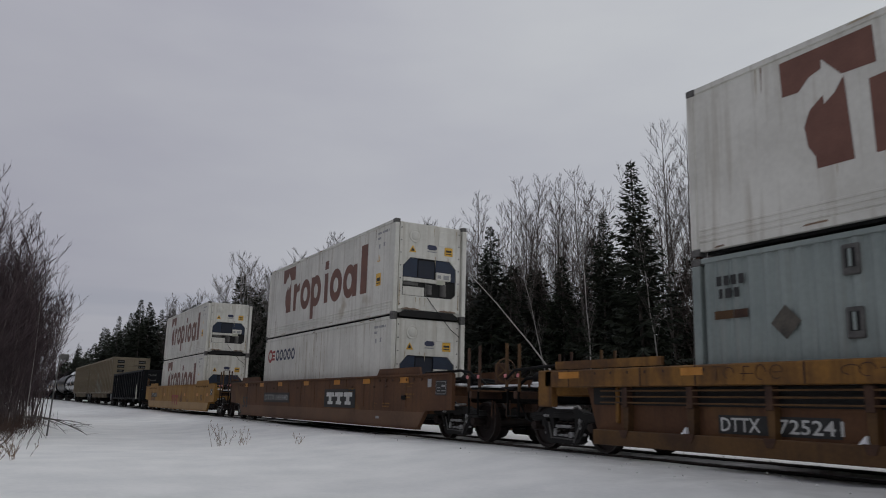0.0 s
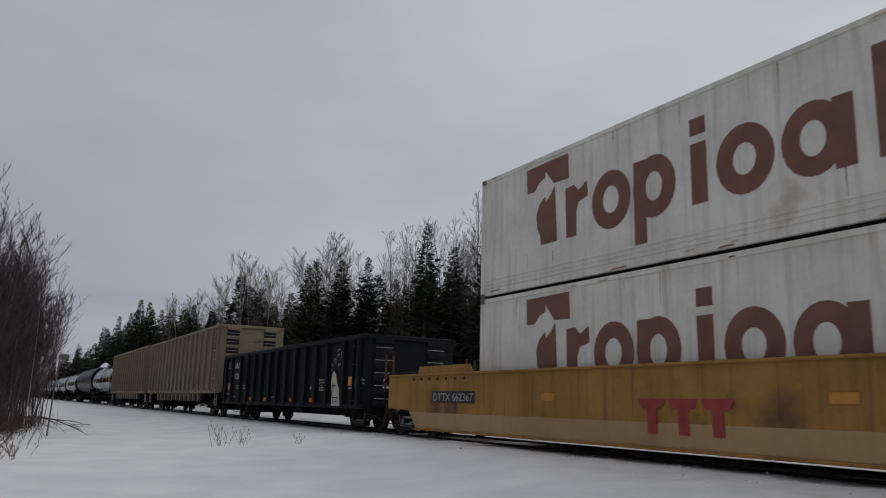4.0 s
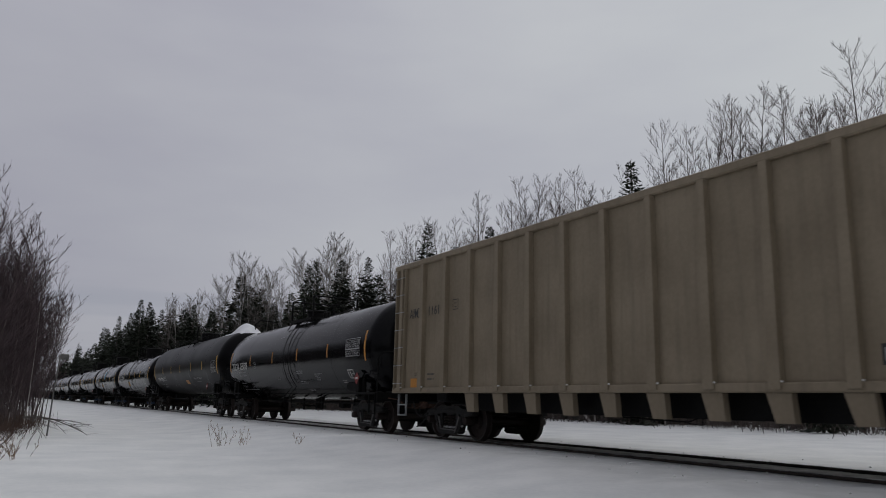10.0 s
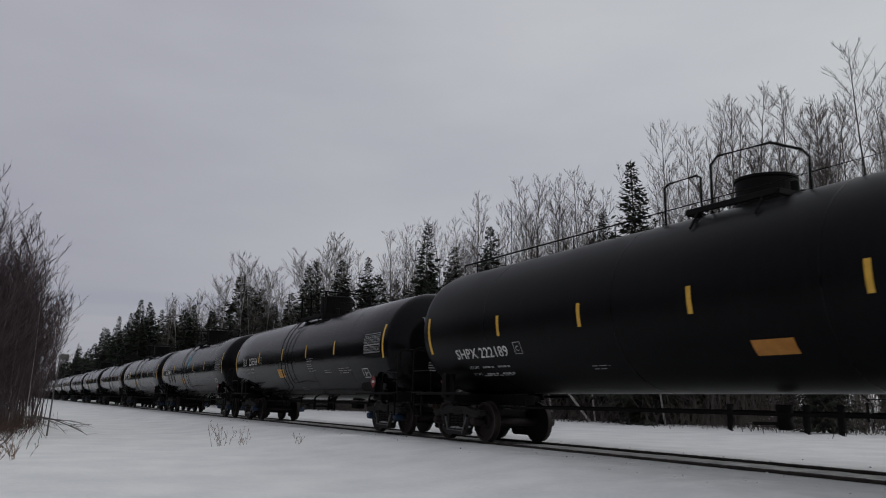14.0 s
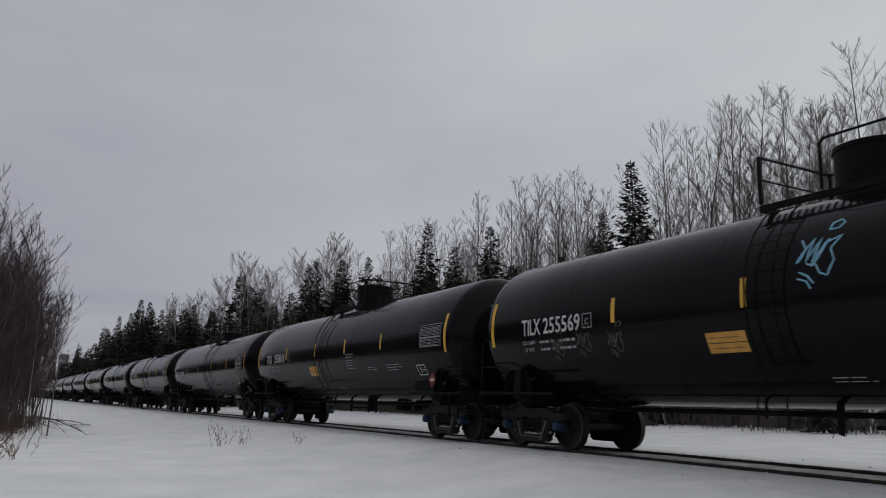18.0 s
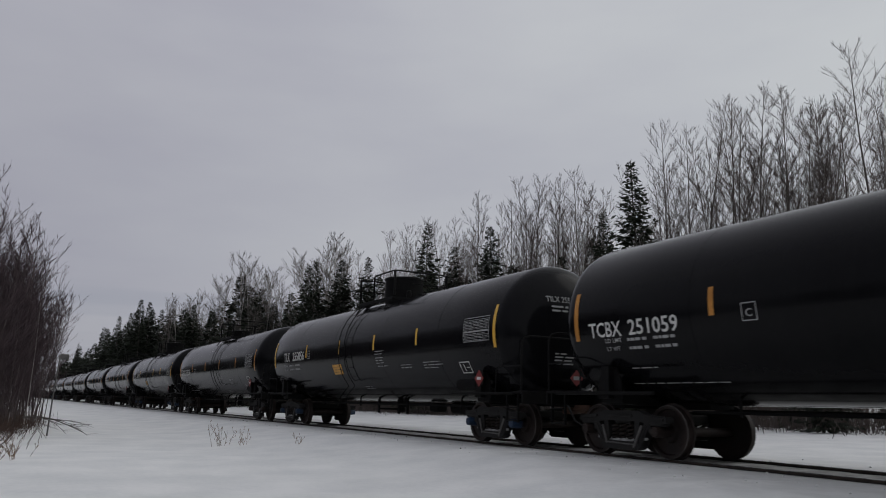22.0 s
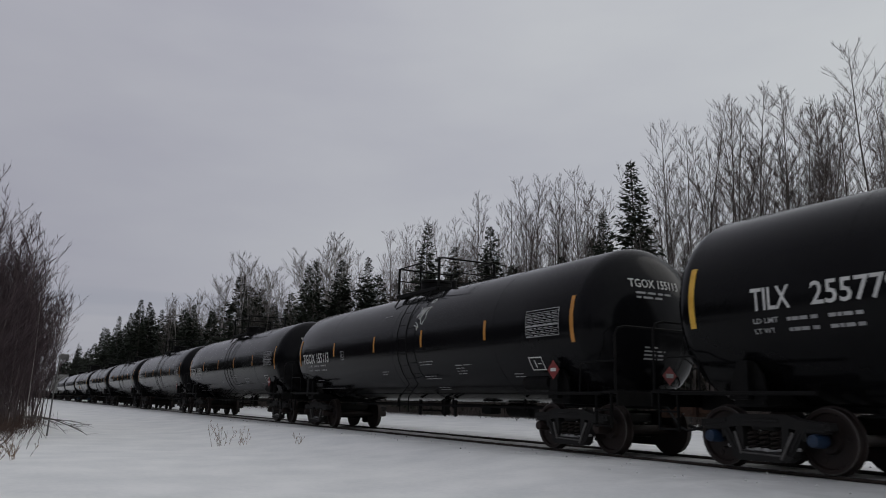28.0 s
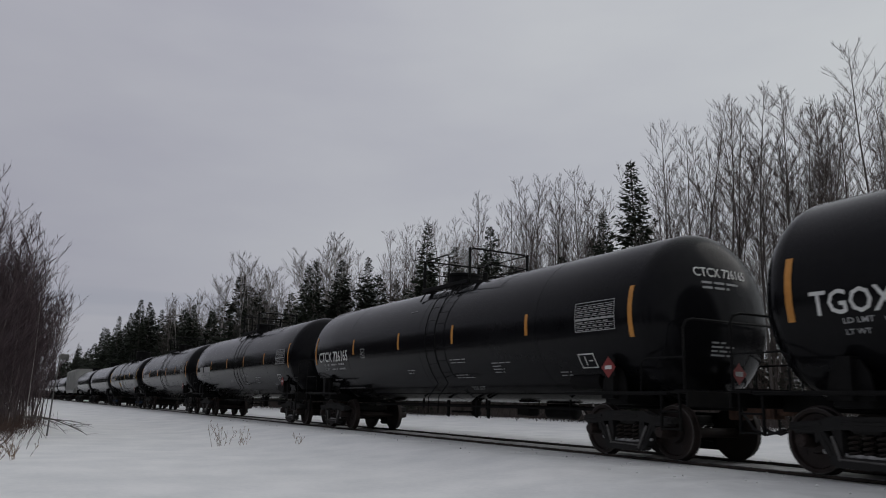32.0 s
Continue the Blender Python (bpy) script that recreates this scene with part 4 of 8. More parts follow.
def build_weeds():
    spots = [(-20.4, 5.1, 9, 0.75, 0.10), (-19.9, 5.5, 5, 0.5, 0.08), (-18.6, 6.5, 4, 0.36, 0.03),
             (-16.4, 0.25, 12, 0.55, 0.14), (-17.4, 0.35, 8, 0.45, 0.12)]
    for i, (x, y, n, hh, w) in enumerate(spots):
        ob = new("dry_weed", weed_shape(200 + i, n, hh, w).quick("dry_weed", "straw"))
        ob.matrix_basis = pose(x, y, ground_height(x, y))
        tagged(ob, "dry brown weed stalks standing in the snow", "weed", "weeds in the snow")
    # brown grass and fallen stems at the foot of the thicket
    rng = random.Random(31)
    s = Shape()
    for _ in range(2000):
        x = rng.uniform(-36, -19.5)
        y = -0.2 + (-x - 22) * 0.11 + rng.gauss(-0.5, 0.55)
        z = ground_height(x, y)
        d = Vector((rng.uniform(-0.8, 0.8), rng.uniform(-0.8, 0.8), 1))
        b = bend((x, y, z - 0.03), d, rng.uniform(0.2, 0.75), 3, rng, -0.12, 0.2)
        s.tube(b, [0.007, 0.006, 0.005, 0.003], 3, False)
    tagged(new("dead_grass", s.quick("dead_grass", "dead_stem")), "matted red-brown dead grass and stems under the thicket", "grass", kind="stuff")
    # brush along the foot of the wood behind the line
    s = Shape()
    for _ in range(4000):
        x = rng.uniform(-75, 8)
        y = 26.0 + rng.gauss(0, 1.4) + 0.6 * noise.noise((x * 0.3, 0, 0)) - max(0, (-x - 25) * 0.06)
        z = ground_height(x, y)
        tall = rng.uniform(0.4, 1.4) if rng.random() < 0.6 else rng.uniform(1.2, 3.4)
        b = bend((x, y, z - 0.05), (rng.uniform(-0.6, 0.6), rng.uniform(-0.6, 0.6), 1), tall, 2, rng, -0.02, 0.2)
        whip(s, b, [0.011, 0.008, 0.004])
        for _ in range(4):
            k = rng.randint(0, 1)
            q = b[k].lerp(b[k + 1], rng.random())
            spike(s, q, (rng.uniform(-0.9, 0.9), rng.uniform(-0.9, 0.9), rng.uniform(0.2, 1.2)), tall * rng.uniform(0.2, 0.5), 0.007)
    tagged(new("underbrush", s.quick("underbrush", "twig")), "dark tangled underbrush along the edge of the wood", "brush", kind="stuff")
    # a fallen branch reaches out of the thicket over the snow
    s = Shape()
    main = [Vector((-27.6, 0.8, 0.12)), Vector((-27.0, 1.2, 0.16)), Vector((-26.5, 1.6, 0.10)), Vector((-26.0, 2.0, -0.06)), Vector((-25.7, 2.4, -0.26))]
    s.tube(main, [0.03, 0.026, 0.02, 0.013, 0.006], 5)
    for i in (0, 1, 1, 2, 2, 2, 3, 3):
        e = bend(main[i], (rng.uniform(-0.2, 0.7), 1.0, rng.uniform(-0.35, 0.12)), rng.uniform(0.6, 1.3), 4, rng, -0.07, 0.2)
        s.tube(e, [0.012, 0.009, 0.007, 0.005, 0.003], 4)
        for _ in range(3):
            spike(s, e[rng.randint(1, 3)], (rng.uniform(-0.5, 0.8), 1.0, rng.uniform(-0.5, 0.4)), rng.uniform(0.2, 0.5), 0.005)
    tagged(new("fallen_branch", s.mesh("fallen_branch", "bark", 1.0)), "bent grey branch fallen out of the thicket onto the snow", "branch")


build_weeds()


def build_post():
    x, y = -25.8, 1.42
    z = ground_height(x, y)
    ob = thing("sign_post", "thin grey metal post with a small sign plate, beside the thicket", "sign post")
    ob.matrix_basis = pose(x, y, z, 0, 0, 0)
    part("post", Shape().tube([(0, 0, -0.2), (0.01, 0.05, 1.3), (0.02, 0.12, 2.35)], [0.022, 0.021, 0.02], 8), "grey_iron", ob)
    part("sign_plate", Shape().box((0.02, 0.24, 2.28), (0.02, 0.22, 0.16), 0.006), "grey_iron", ob, "small weathered sign plate")
    part("bracket", Shape().box((0.02, 0.13, 2.28), (0.03, 0.06, 0.03), 0.006), "grey_iron", ob)


build_post()


def build_leaning_stems():
    """Thin pale stems that lean in front of the dark spruces."""
    rng = random.Random(77)
    for foot, head, r in (((-29.2, 24.5), (-41.0, 24.6, 9.0), 0.055), ((-32.2, 24.6), (-35.2, 24.6, 8.6), 0.04), ((-29.0, 24.5), (-29.9, 24.6, 9.0), 0.04),
                          ((-24.5, 24.5), (-25.8, 24.5, 8.4), 0.04), ((-63.2, 24.0), (-69.3, 24.5, 9.6), 0.06)):
        a = Vector((*foot, ground_height(*foot) - 0.1))
        b = Vector(head)
        pts = [a.lerp(b, k / 7) + Vector((rng.uniform(-0.05, 0.05), rng.uniform(-0.05, 0.05), 0.25 * math.sin(math.pi * k / 7))) for k in range(8)]
        trunk, crown = Shape(), Shape()
        base = pts[0].copy()
        pts = [p - base for p in pts]
        trunk.tube(pts, [r * (1 - k / 8.5) + 0.006 for k in range(8)], 6)
        for k in range(26):
            i = rng.randint(2, 6)
            p = pts[i].lerp(pts[i + 1], rng.random())
            sub = bend(p, (rng.uniform(-0.6, 0.6), rng.uniform(-0.6, 0.6), 1.0), rng.uniform(0.5, 1.6), 2, rng, 0.03, 0.1)
            whip(crown, sub, [0.012, 0.008, 0.004])
            for _ in range(5):
                spike(crown, sub[0].lerp(sub[2], rng.random()), (rng.uniform(-0.6, 0.6), rng.uniform(-0.6, 0.6), 1.0), rng.uniform(0.2, 0.6), 0.006)
        ob = tree_kind("bare_tree", (trunk, crown), ("birch", "pale_twig"), "thin pale birch stem leaning in front of dark spruces", "tree", "bare trees of the wood")
        ob.matrix_basis = Matrix.Translation(base)


build_leaning_stems()


# ---- the train ----
def wheelset_shape(n=22):
    s = Shape()
    s.lathe([(-0.95, 0.08), (-0.72, 0.085), (0.72, 0.085), (0.95, 0.08)], "y", n=10)
    for sd in (-1, 1):
        prof = [(0.675, 0.10), (0.675, 0.485), (0.705, 0.487), (0.712, 0.460), (0.818, 0.452), (0.822, 0.436), (0.82, 0.39), (0.775, 0.37), (0.765, 0.19), (0.83, 0.165), (0.83, 0.10)]
        s.lathe([(sd * a, r) for a, r in prof], "y", n=n)
        # core holes and balance marks let the turning show
        for k in range(3):
            a = k * 2.094 + 0.4
            s.box((0.28 * math.sin(a), sd * 0.772, 0.28 * math.cos(a)), (0.07, 0.012, 0.07), 0.004)
    return s


def side_frame_shape():
    """Cast side frame with its sloped members and window for the springs, outer face at -y."""
    s = Shape()
    top = [(-1.12, 0.60), (-1.10, 0.70), (-0.62, 0.74), (-0.45, 0.80), (0.45, 0.80), (0.62, 0.74), (1.10, 0.70), (1.12, 0.60), (0.70, 0.58), (0.40, 0.62), (-0.40, 0.62), (-0.70, 0.58)]
    s.prism(top, -0.09, 0.09)
    for k in (-1, 1):
        s.prism([(k * 0.74, 0.60), (k * 0.60, 0.62), (k * 0.36, 0.25), (k * 0.50, 0.20)][::k], -0.08, 0.08)
        s.prism([(k * 0.46, 0.64), (k * 0.34, 0.64), (k * 0.32, 0.28), (k * 0.43, 0.26)][::k], -0.07, 0.07)
        s.prism([(k * 0.74, 0.60), (k * 0.72, 0.44), (k * 0.68, 0.44), (k * 0.66, 0.60)][::k], -0.07, 0.07)
    s.prism([(-0.52, 0.20), (-0.40, 0.13), (0.40, 0.13), (0.52, 0.20), (0.36, 0.27), (-0.36, 0.27)], -0.10, 0.10)
    # raised ribs and the pockets over the axle boxes
    for k in (-1, 1):
        s.prism([(k * 1.06, 0.68), (k * 0.62, 0.72), (k * 0.60, 0.68), (k * 1.05, 0.64)][::k], -0.115, -0.085)
        s.box((k * 0.889, 0, 0.585), (0.30, 0.20, 0.07), 0.02)
        s.box((k * 0.56, -0.085, 0.42), (0.05, 0.03, 0.30), 0.008, Matrix.Rotation(k * 0.52, 3, "Y"))
    s.box((0, -0.095, 0.71), (0.62, 0.03, 0.05), 0.01)
    return s


def truck_snow_shape():
    """Dirty packed snow caught on the frame ledges and between the springs."""
    s, rng = Shape(), random.Random(8)
    pts = [(-0.62 + 1.24 * k / 12, -0.02 + rng.uniform(-0.03, 0.03), 0.265 + 0.05 * abs(k - 6) / 6 + rng.uniform(-0.01, 0.02)) for k in range(13)]
    s.tube(pts, [rng.uniform(0.018, 0.055) for _ in pts], 6)
    return s


def brake_lever_shape():
    s = Shape()
    s.box((0.44, -0.10, 0.36), (0.05, 0.03, 0.44), 0.008, Matrix.Rotation(0.5, 3, "Y"))
    s.box((-0.40, -0.10, 0.38), (0.04, 0.03, 0.34), 0.008, Matrix.Rotation(-0.35, 3, "Y"))
    s.tube([(-0.38, -0.1, 0.24), (0.36, -0.1, 0.22)], 0.014, 5)
    return s


def spring_shape():
    """One coil spring."""
    pts = [(0.07 * math.cos(k * math.pi / 3.5), 0.07 * math.sin(k * math.pi / 3.5), 0.275 + 0.30 * k / 31) for k in range(32)]
    return Shape().tube(pts, 0.019, 4)


def bearing_shape():
    s = Shape()
    s.lathe([(-0.165, 0.05), (-0.16, 0.085), (-0.10, 0.095), (0.08, 0.10), (0.09, 0.06)], "y", n=14)
    for k in range(3):
        a = k * 2.094
        s.lathe([(-0.178, 0.014), (-0.16, 0.014)], "y", (0.055 * math.cos(a), 0, 0.055 * math.sin(a)), 6)
    return s


def bolster_shape():
    s = Shape()
    s.box((0, 0, 0.66), (0.42, 2.1, 0.18), 0.03)
    s.box((0, 0, 0.52), (0.30, 1.3, 0.20), 0.03)
    s.lathe([(0.74, 0.20), (0.80, 0.20)], "z", n=16)
    for k in (-1, 1):
        s.box((k * 0.42, 0, 0.36), (0.06, 1.55, 0.12), 0.01)
        for sd in (-1, 1):
            s.box((k * 0.43, sd * 0.72, 0.40), (0.08, 0.14, 0.36), 0.02)
    return s


WHEELS = []
HALF_BASE = 0.889


def add_truck(car, x, cap="blue_cap", detail=True):
    """A two-axle truck under a car: bolster, cast side frames, springs, bearings and turning wheelsets."""
    truck = part("truck", shared("bolster", bolster_shape, "truck", "frame"), None, car, "cast-steel freight truck", at=pose(x, 0, 0))
    for sd in (-1, 1):
        turn = 0 if sd < 0 else 180
        part("side_frame", shared("side", side_frame_shape, "side_frame", "frame"), None, truck, at=pose(0, sd * 1.0, 0, 0, 0, turn))
        if detail:
            for q in (-0.2, 0.0, 0.2):
                part("spring", shared("spring", spring_shape, "spring", "spring_rust"), None, truck, at=pose(q, sd * 1.0, 0))
            part("packed_snow", shared("packed_snow", truck_snow_shape, "packed_snow", "dirty_snow"), None, truck, "dirty packed snow", at=pose(0, sd * 1.0, 0, 0, 0, turn))
            part("brake_lever", shared("brake_lever", brake_lever_shape, "brake_lever", "grey_iron"), None, truck, at=pose(0, sd * 1.0, 0, 0, 0, turn))
            for k in (-1, 1):
                part("bearing_cap", shared("cap" + cap, bearing_shape, "bearing_cap", cap), None, truck, at=pose(k * HALF_BASE, sd * 1.0, 0.457, 0, 0, turn))
    for key in ("wheelset", "wheelset_plain"):
        if key in CACHE and len(CACHE[key].materials) == 1:
            CACHE[key].materials.append(MAT["tread"])
            for q in CACHE[key].polygons:
                far = [math.hypot(CACHE[key].vertices[v].co.x, CACHE[key].vertices[v].co.z) for v in q.vertices]
                q.material_index = 1 if min(far) > 0.434 and max(far) < 0.4525 else 0
    for k in (-1, 1):
        w = part("wheelset", shared("wheelset" if detail else "wheelset_plain", wheelset_shape if detail else lambda: wheelset_shape(12), "wheelset", "steel"), None, truck, at=pose(k * HALF_BASE, 0, 0.457))
        if detail:
            WHEELS.append((w, k * HALF_BASE, car))
    return truck


def coupler_shape():
    s = Shape()
    s.box((-0.30, 0, 0), (0.62, 0.16, 0.17), 0.03)
    s.prism([(-0.02, -0.14), (0.26, -0.14), (0.26, 0.14), (-0.02, 0.14)], -0.06, 0.15)
    s.box((0.17, -0.12, 0), (0.16, 0.10, 0.26), 0.03)
    s.box((-0.48, 0, 0), (0.20, 0.42, 0.34), 0.03)
    return s


def hose_shape():
    s = Shape()
    s.tube([(-0.25, -0.3, 0.02), (-0.12, -0.32, -0.12), (0.02, -0.32, -0.30), (0.22, -0.30, -0.38), (0.40, -0.26, -0.34)], 0.022, 6)
    s.tube([(0.40, -0.26, -0.34), (0.52, -0.24, -0.30)], 0.034, 6)
    return s


def add_coupler(car, x, way):
    """Coupler and air hose at an end; x is where the two cars meet."""
    turn = 0 if way > 0 else 180
    c = part("coupler", shared("coupler", coupler_shape, "coupler", "rust"), None, car, "rusty knuckle coupler", at=pose(x - way * 0.13, 0, 0.86, 0, 0, turn))
    part("air_hose", shared("hose", hose_shape, "air_hose", "dark_gap"), None, c)


# lettering and marks
def letters(text, size, key=None):
    """A flat mesh of the built-in font, x to the right and y up, from the lower left corner."""
    cu = bpy.data.curves.new("lettering", "FONT")
    cu.body, cu.size = text, size / 0.73
    cu.resolution_u = 2
    cu.offset = 0.018
    ob = bpy.data.objects.new("lettering", cu)
    scene.collection.objects.link(ob)
    bpy.context.view_layer.update()
    me = bpy.data.meshes.new_from_object(ob.evaluated_get(bpy.context.evaluated_depsgraph_get()))
    bpy.data.objects.remove(ob)
    bpy.data.curves.remove(cu)
    return me


def fitted(text, width, height):
    """Lettering scaled to a width and a height: a list of corners and faces."""
    me = TEXT[text]
    xs, ys = [v.co.x for v in me.vertices], [v.co.y for v in me.vertices]
    kx, ky = width / (max(xs) - min(xs)), height / (max(ys) - min(ys))
    return ([((v.co.x - min(xs)) * kx, 0, (v.co.y - min(ys)) * ky) for v in me.vertices], [tuple(p.vertices) for p in me.polygons])


TEXT = {}
for words in ("TGOX 155079", "SHPX 222189", "TILX 255564", "TILX 255569", "TILX 255818", "TCBX 251059", "TILX 255856", "TGOX 155236", "TILX 255779", "TGOX 155113",
              "TGOX 155071", "CTCX 726165", "DTTX", "725241", "DTTX 645940", "DTTX 662367", "NRLX", "527248", "AIMX", "1128", "1161", "53", "C", "LD LMT", "LT WT",
              "LIQUEFIED PETROLEUM GAS"):
    TEXT[words] = letters(words, 1.0)
    if words[4:5] == " " and words[5:].isdigit():
        TEXT[words[:4]], TEXT[words[5:]] = letters(words[:4], 1.0), letters(words[5:], 1.0)


def flat_marks(name, items, mat, car, place, label="", wrap=None):
    """Marks on a flat side (wrap None) or round a barrel (wrap = (axis height, radius)). items: (x, y, w, h) bars, or a mesh of letters.
    place: x and z of their origin and y of the side."""
    x0, y0, z0 = place
    if isinstance(items, list):
        s = Shape()
        for x, y, w, h in items:
            n = max(1, int(h / 0.12)) if wrap else 1
            for k in range(n):
                a, b = y + h * k / n, y + h * (k + 1) / n
                s.add([(x, 0, a), (x + w, 0, a), (x + w, 0, b), (x, 0, b)], [(0, 1, 2, 3)])
        vs, fs = s.v, s.f
    else:
        vs, fs = items
    out = []
    for x, _, z in vs:
        if wrap:
            zc, r = wrap
            a0 = math.asin(max(-0.99, min(0.99, (z0 - zc) / r)))
            a = a0 + z / r
            out.append((x0 + x, -(r + 0.008) * math.cos(a), zc + (r + 0.008) * math.sin(a)))
        else:
            out.append((x0 + x, y0 - 0.005, z0 + z))
    me = bpy.data.meshes.new(name)
    me.from_pydata(out, [], fs)
    me.materials.append(MAT[mat])
    return part(name, me, None, car, label)


def dome_x(y, z, dome):
    """How far out a domed end lies at y and z; dome = (radius, axis height, half barrel, depth)."""
    r, zc, half, head = dome
    k = min(1.0, (math.hypot(y, z - zc) / r)) ** (1 / 0.85)
    return half + head * math.sqrt(max(0.0, 1 - k * k))


def end_marks(name, items, mat, car, place, label="", dome=None):
    """Marks on an end wall that faces along +x, reading towards +y."""
    x0, y0, z0 = place
    if isinstance(items, list):
        s = Shape()
        for y, z, w, h in items:
            s.add([(0, y, z), (0, y + w, z), (0, y + w, z + h), (0, y, z + h)], [(0, 1, 2, 3)])
        vs, fs = s.v, s.f
    else:
        vs, fs = [(0, x, z) for x, _, z in items[0]], items[1]
    me = bpy.data.meshes.new(name)
    me.from_pydata([((dome_x(y0 + y, z0 + z, dome) + 0.014) if dome else x0 + 0.006, y0 + y, z0 + z) for _, y, z in vs], [], fs)
    me.materials.append(MAT[mat])
    return part(name, me, None, car, label)


def text_lines(rng, x, z, widths, height, gap):
    """Rows of broken bars for small print."""
    out = []
    for i, w in enumerate(widths):
        p = 0.0
        while p < w:
            k = min(w - p, rng.uniform(0.10, 0.34))
            out.append((x + p, z - i * gap, k, height))
            p += k + 0.05
    return out


CARS = []


# ---- tank cars ----
def tank_shell(r, zc, half, head):
    s = Shape()
    prof = [(-half - head, 0.02)]
    for k in range(1, 8):
        a = k / 8 * math.pi / 2
        prof.append((-half - head * math.cos(a), r * math.sin(a) ** 0.85))
    for k in range(9):
        prof.append((-half + 2 * half * k / 8, r))
    for k in range(7, 0, -1):
        a = k / 8 * math.pi / 2
        prof.append((half + head * math.cos(a), r * math.sin(a) ** 0.85))
    prof.append((half + head, 0.02))
    return s.lathe(prof, "x", (0, 0, zc), 64)


def weld_band(r, zc, x, wide=0.014, thick=0.0025):
    """A raised weld band round the barrel."""
    return Shape().lathe([(x - wide, r - 0.01), (x - wide, r + thick), (x + wide, r + thick), (x + wide, r - 0.01)], "x", (0, 0, zc), 64, closed=True)


def sill_shape(base, end, zc, r):
    """End sill, bolster and the rounded saddle plates that cradle the barrel."""
    s = Shape()
    sd = 1 if end > 0 else -1
    x0, x1 = sd * (base - 1.35), end - sd * 0.42
    s.box(((x0 + x1) / 2, 0, 0.97), (abs(x1 - x0), 0.62, 0.26), 0.02)
    s.box((sd * base, 0, 1.00), (0.55, 2.6, 0.20), 0.03)
    hump = [(sd * base - 0.34, 1.0), (sd * base + 0.34, 1.0), (sd * base + 0.28, 1.34), (sd * base + 0.16, 1.52), (sd * base - 0.16, 1.52), (sd * base - 0.28, 1.34)]
    for q in (-1, 1):
        s.prism(hump, q * 1.30 - 0.02, q * 1.30 + 0.02)
        s.prism([(sd * base - 0.10, 1.0), (sd * base + 0.10, 1.0), (sd * base + 0.10, 1.56), (sd * base - 0.10, 1.56)], q * 1.30 - 0.13, q * 1.30 + 0.13)
    return s


def head_shield_shape(r, zc, half, head):
    """A plate with rounded upper corners over the lower half of a domed end."""
    s, ny, nz = Shape(), 16, 12
    dome = (r, zc, half, head)
    for lift in (0.018, -0.03):
        for j in range(nz + 1):
            z = zc - 1.18 + 1.12 * j / nz
            w = 1.22 - 0.25 * max(0.0, (j - nz + 2) / 2) ** 2
            w = min(w, math.sqrt(max(0.05, (r * 0.985) ** 2 - (z - zc) ** 2)))
            s.v += [(dome_x(-w + 2 * w * i / ny, z, dome) + lift, -w + 2 * w * i / ny, z) for i in range(ny + 1)]
    k, n = ny + 1, (ny + 1) * (nz + 1)
    s.f = [(j * k + i, j * k + i + 1, (j + 1) * k + i + 1, (j + 1) * k + i) for j in range(nz) for i in range(ny)]
    ring = list(range(k)) + [j * k + ny for j in range(1, nz + 1)] + [nz * k + i for i in range(ny - 1, -1, -1)] + [j * k for j in range(nz - 1, 0, -1)]
    s.f += [(ring[i], ring[i - 1], ring[i - 1] + n, ring[i] + n) for i in range(len(ring))]
    return s


def end_rail_shape(x, sd):
    s = Shape()
    s.tube([(x, -1.43, 1.1), (x, -1.43, 2.12), (x, -1.36, 2.24), (x, -1.2, 2.28), (x, 1.2, 2.28), (x, 1.36, 2.24), (x, 1.43, 2.12), (x, 1.43, 1.1)], 0.021, 8)
    for y in (-1.43, 1.43):
        s.tube([(x, y, 1.66), (x - sd * 0.85, y, 1.66), (x - sd * 0.95, y, 1.6), (x - sd * 0.97, y, 1.1)], 0.017, 6)
    return s


def platform_shape(x0, x1, z):
    """Open grating round the dome on bent brackets."""
    s = Shape()
    for y in (-0.92, 0.92):
        s.box(((x0 + x1) / 2, y, z), (x1 - x0, 0.05, 0.10), 0.008)
    for x in (x0, x1):
        s.box((x, 0, z), (0.05, 1.79, 0.10), 0.008)
    n = int((x1 - x0) / 0.12)
    for k in range(1, n):
        s.box((x0 + (x1 - x0) * k / n, -0.78, z + 0.02), (0.03, 0.22, 0.03))
        s.box((x0 + (x1 - x0) * k / n, 0.78, z + 0.02), (0.03, 0.22, 0.03))
    for x in (x0 + 0.25, x1 - 0.25):
        for y in (-1, 1):
            s.tube([(x, y * 0.9, z), (x, y * 1.12, z - 0.34)], 0.022, 5)
    return s


def ladder_shape(x0, x1, r, zc, z_top):
    """A ladder bowed round the barrel from the sill up to the platform."""
    s = Shape()
    angles = [-0.95 + k * 0.22 for k in range(10)]
    path = [(-(r + 0.13) * math.cos(a), zc + (r + 0.13) * math.sin(a)) for a in angles]
    path = [(-1.50, 0.62), (-1.50, 1.0)] + [p for p in path if p[1] > 1.25] + [(-0.92, z_top)]
    for x in (x0, x1):
        s.tube([(x, y, z) for y, z in path], 0.014, 6)
    for (ya, za), (yb, zb) in zip(path, path[1:]):
        n = max(1, round(math.hypot(yb - ya, zb - za) / 0.36))
        for k in range(n):
            f = (k + 0.5) / n
            s.tube([(x0, ya + (yb - ya) * f, za + (zb - za) * f), (x1, ya + (yb - ya) * f, za + (zb - za) * f)], 0.0085, 5)
    return s


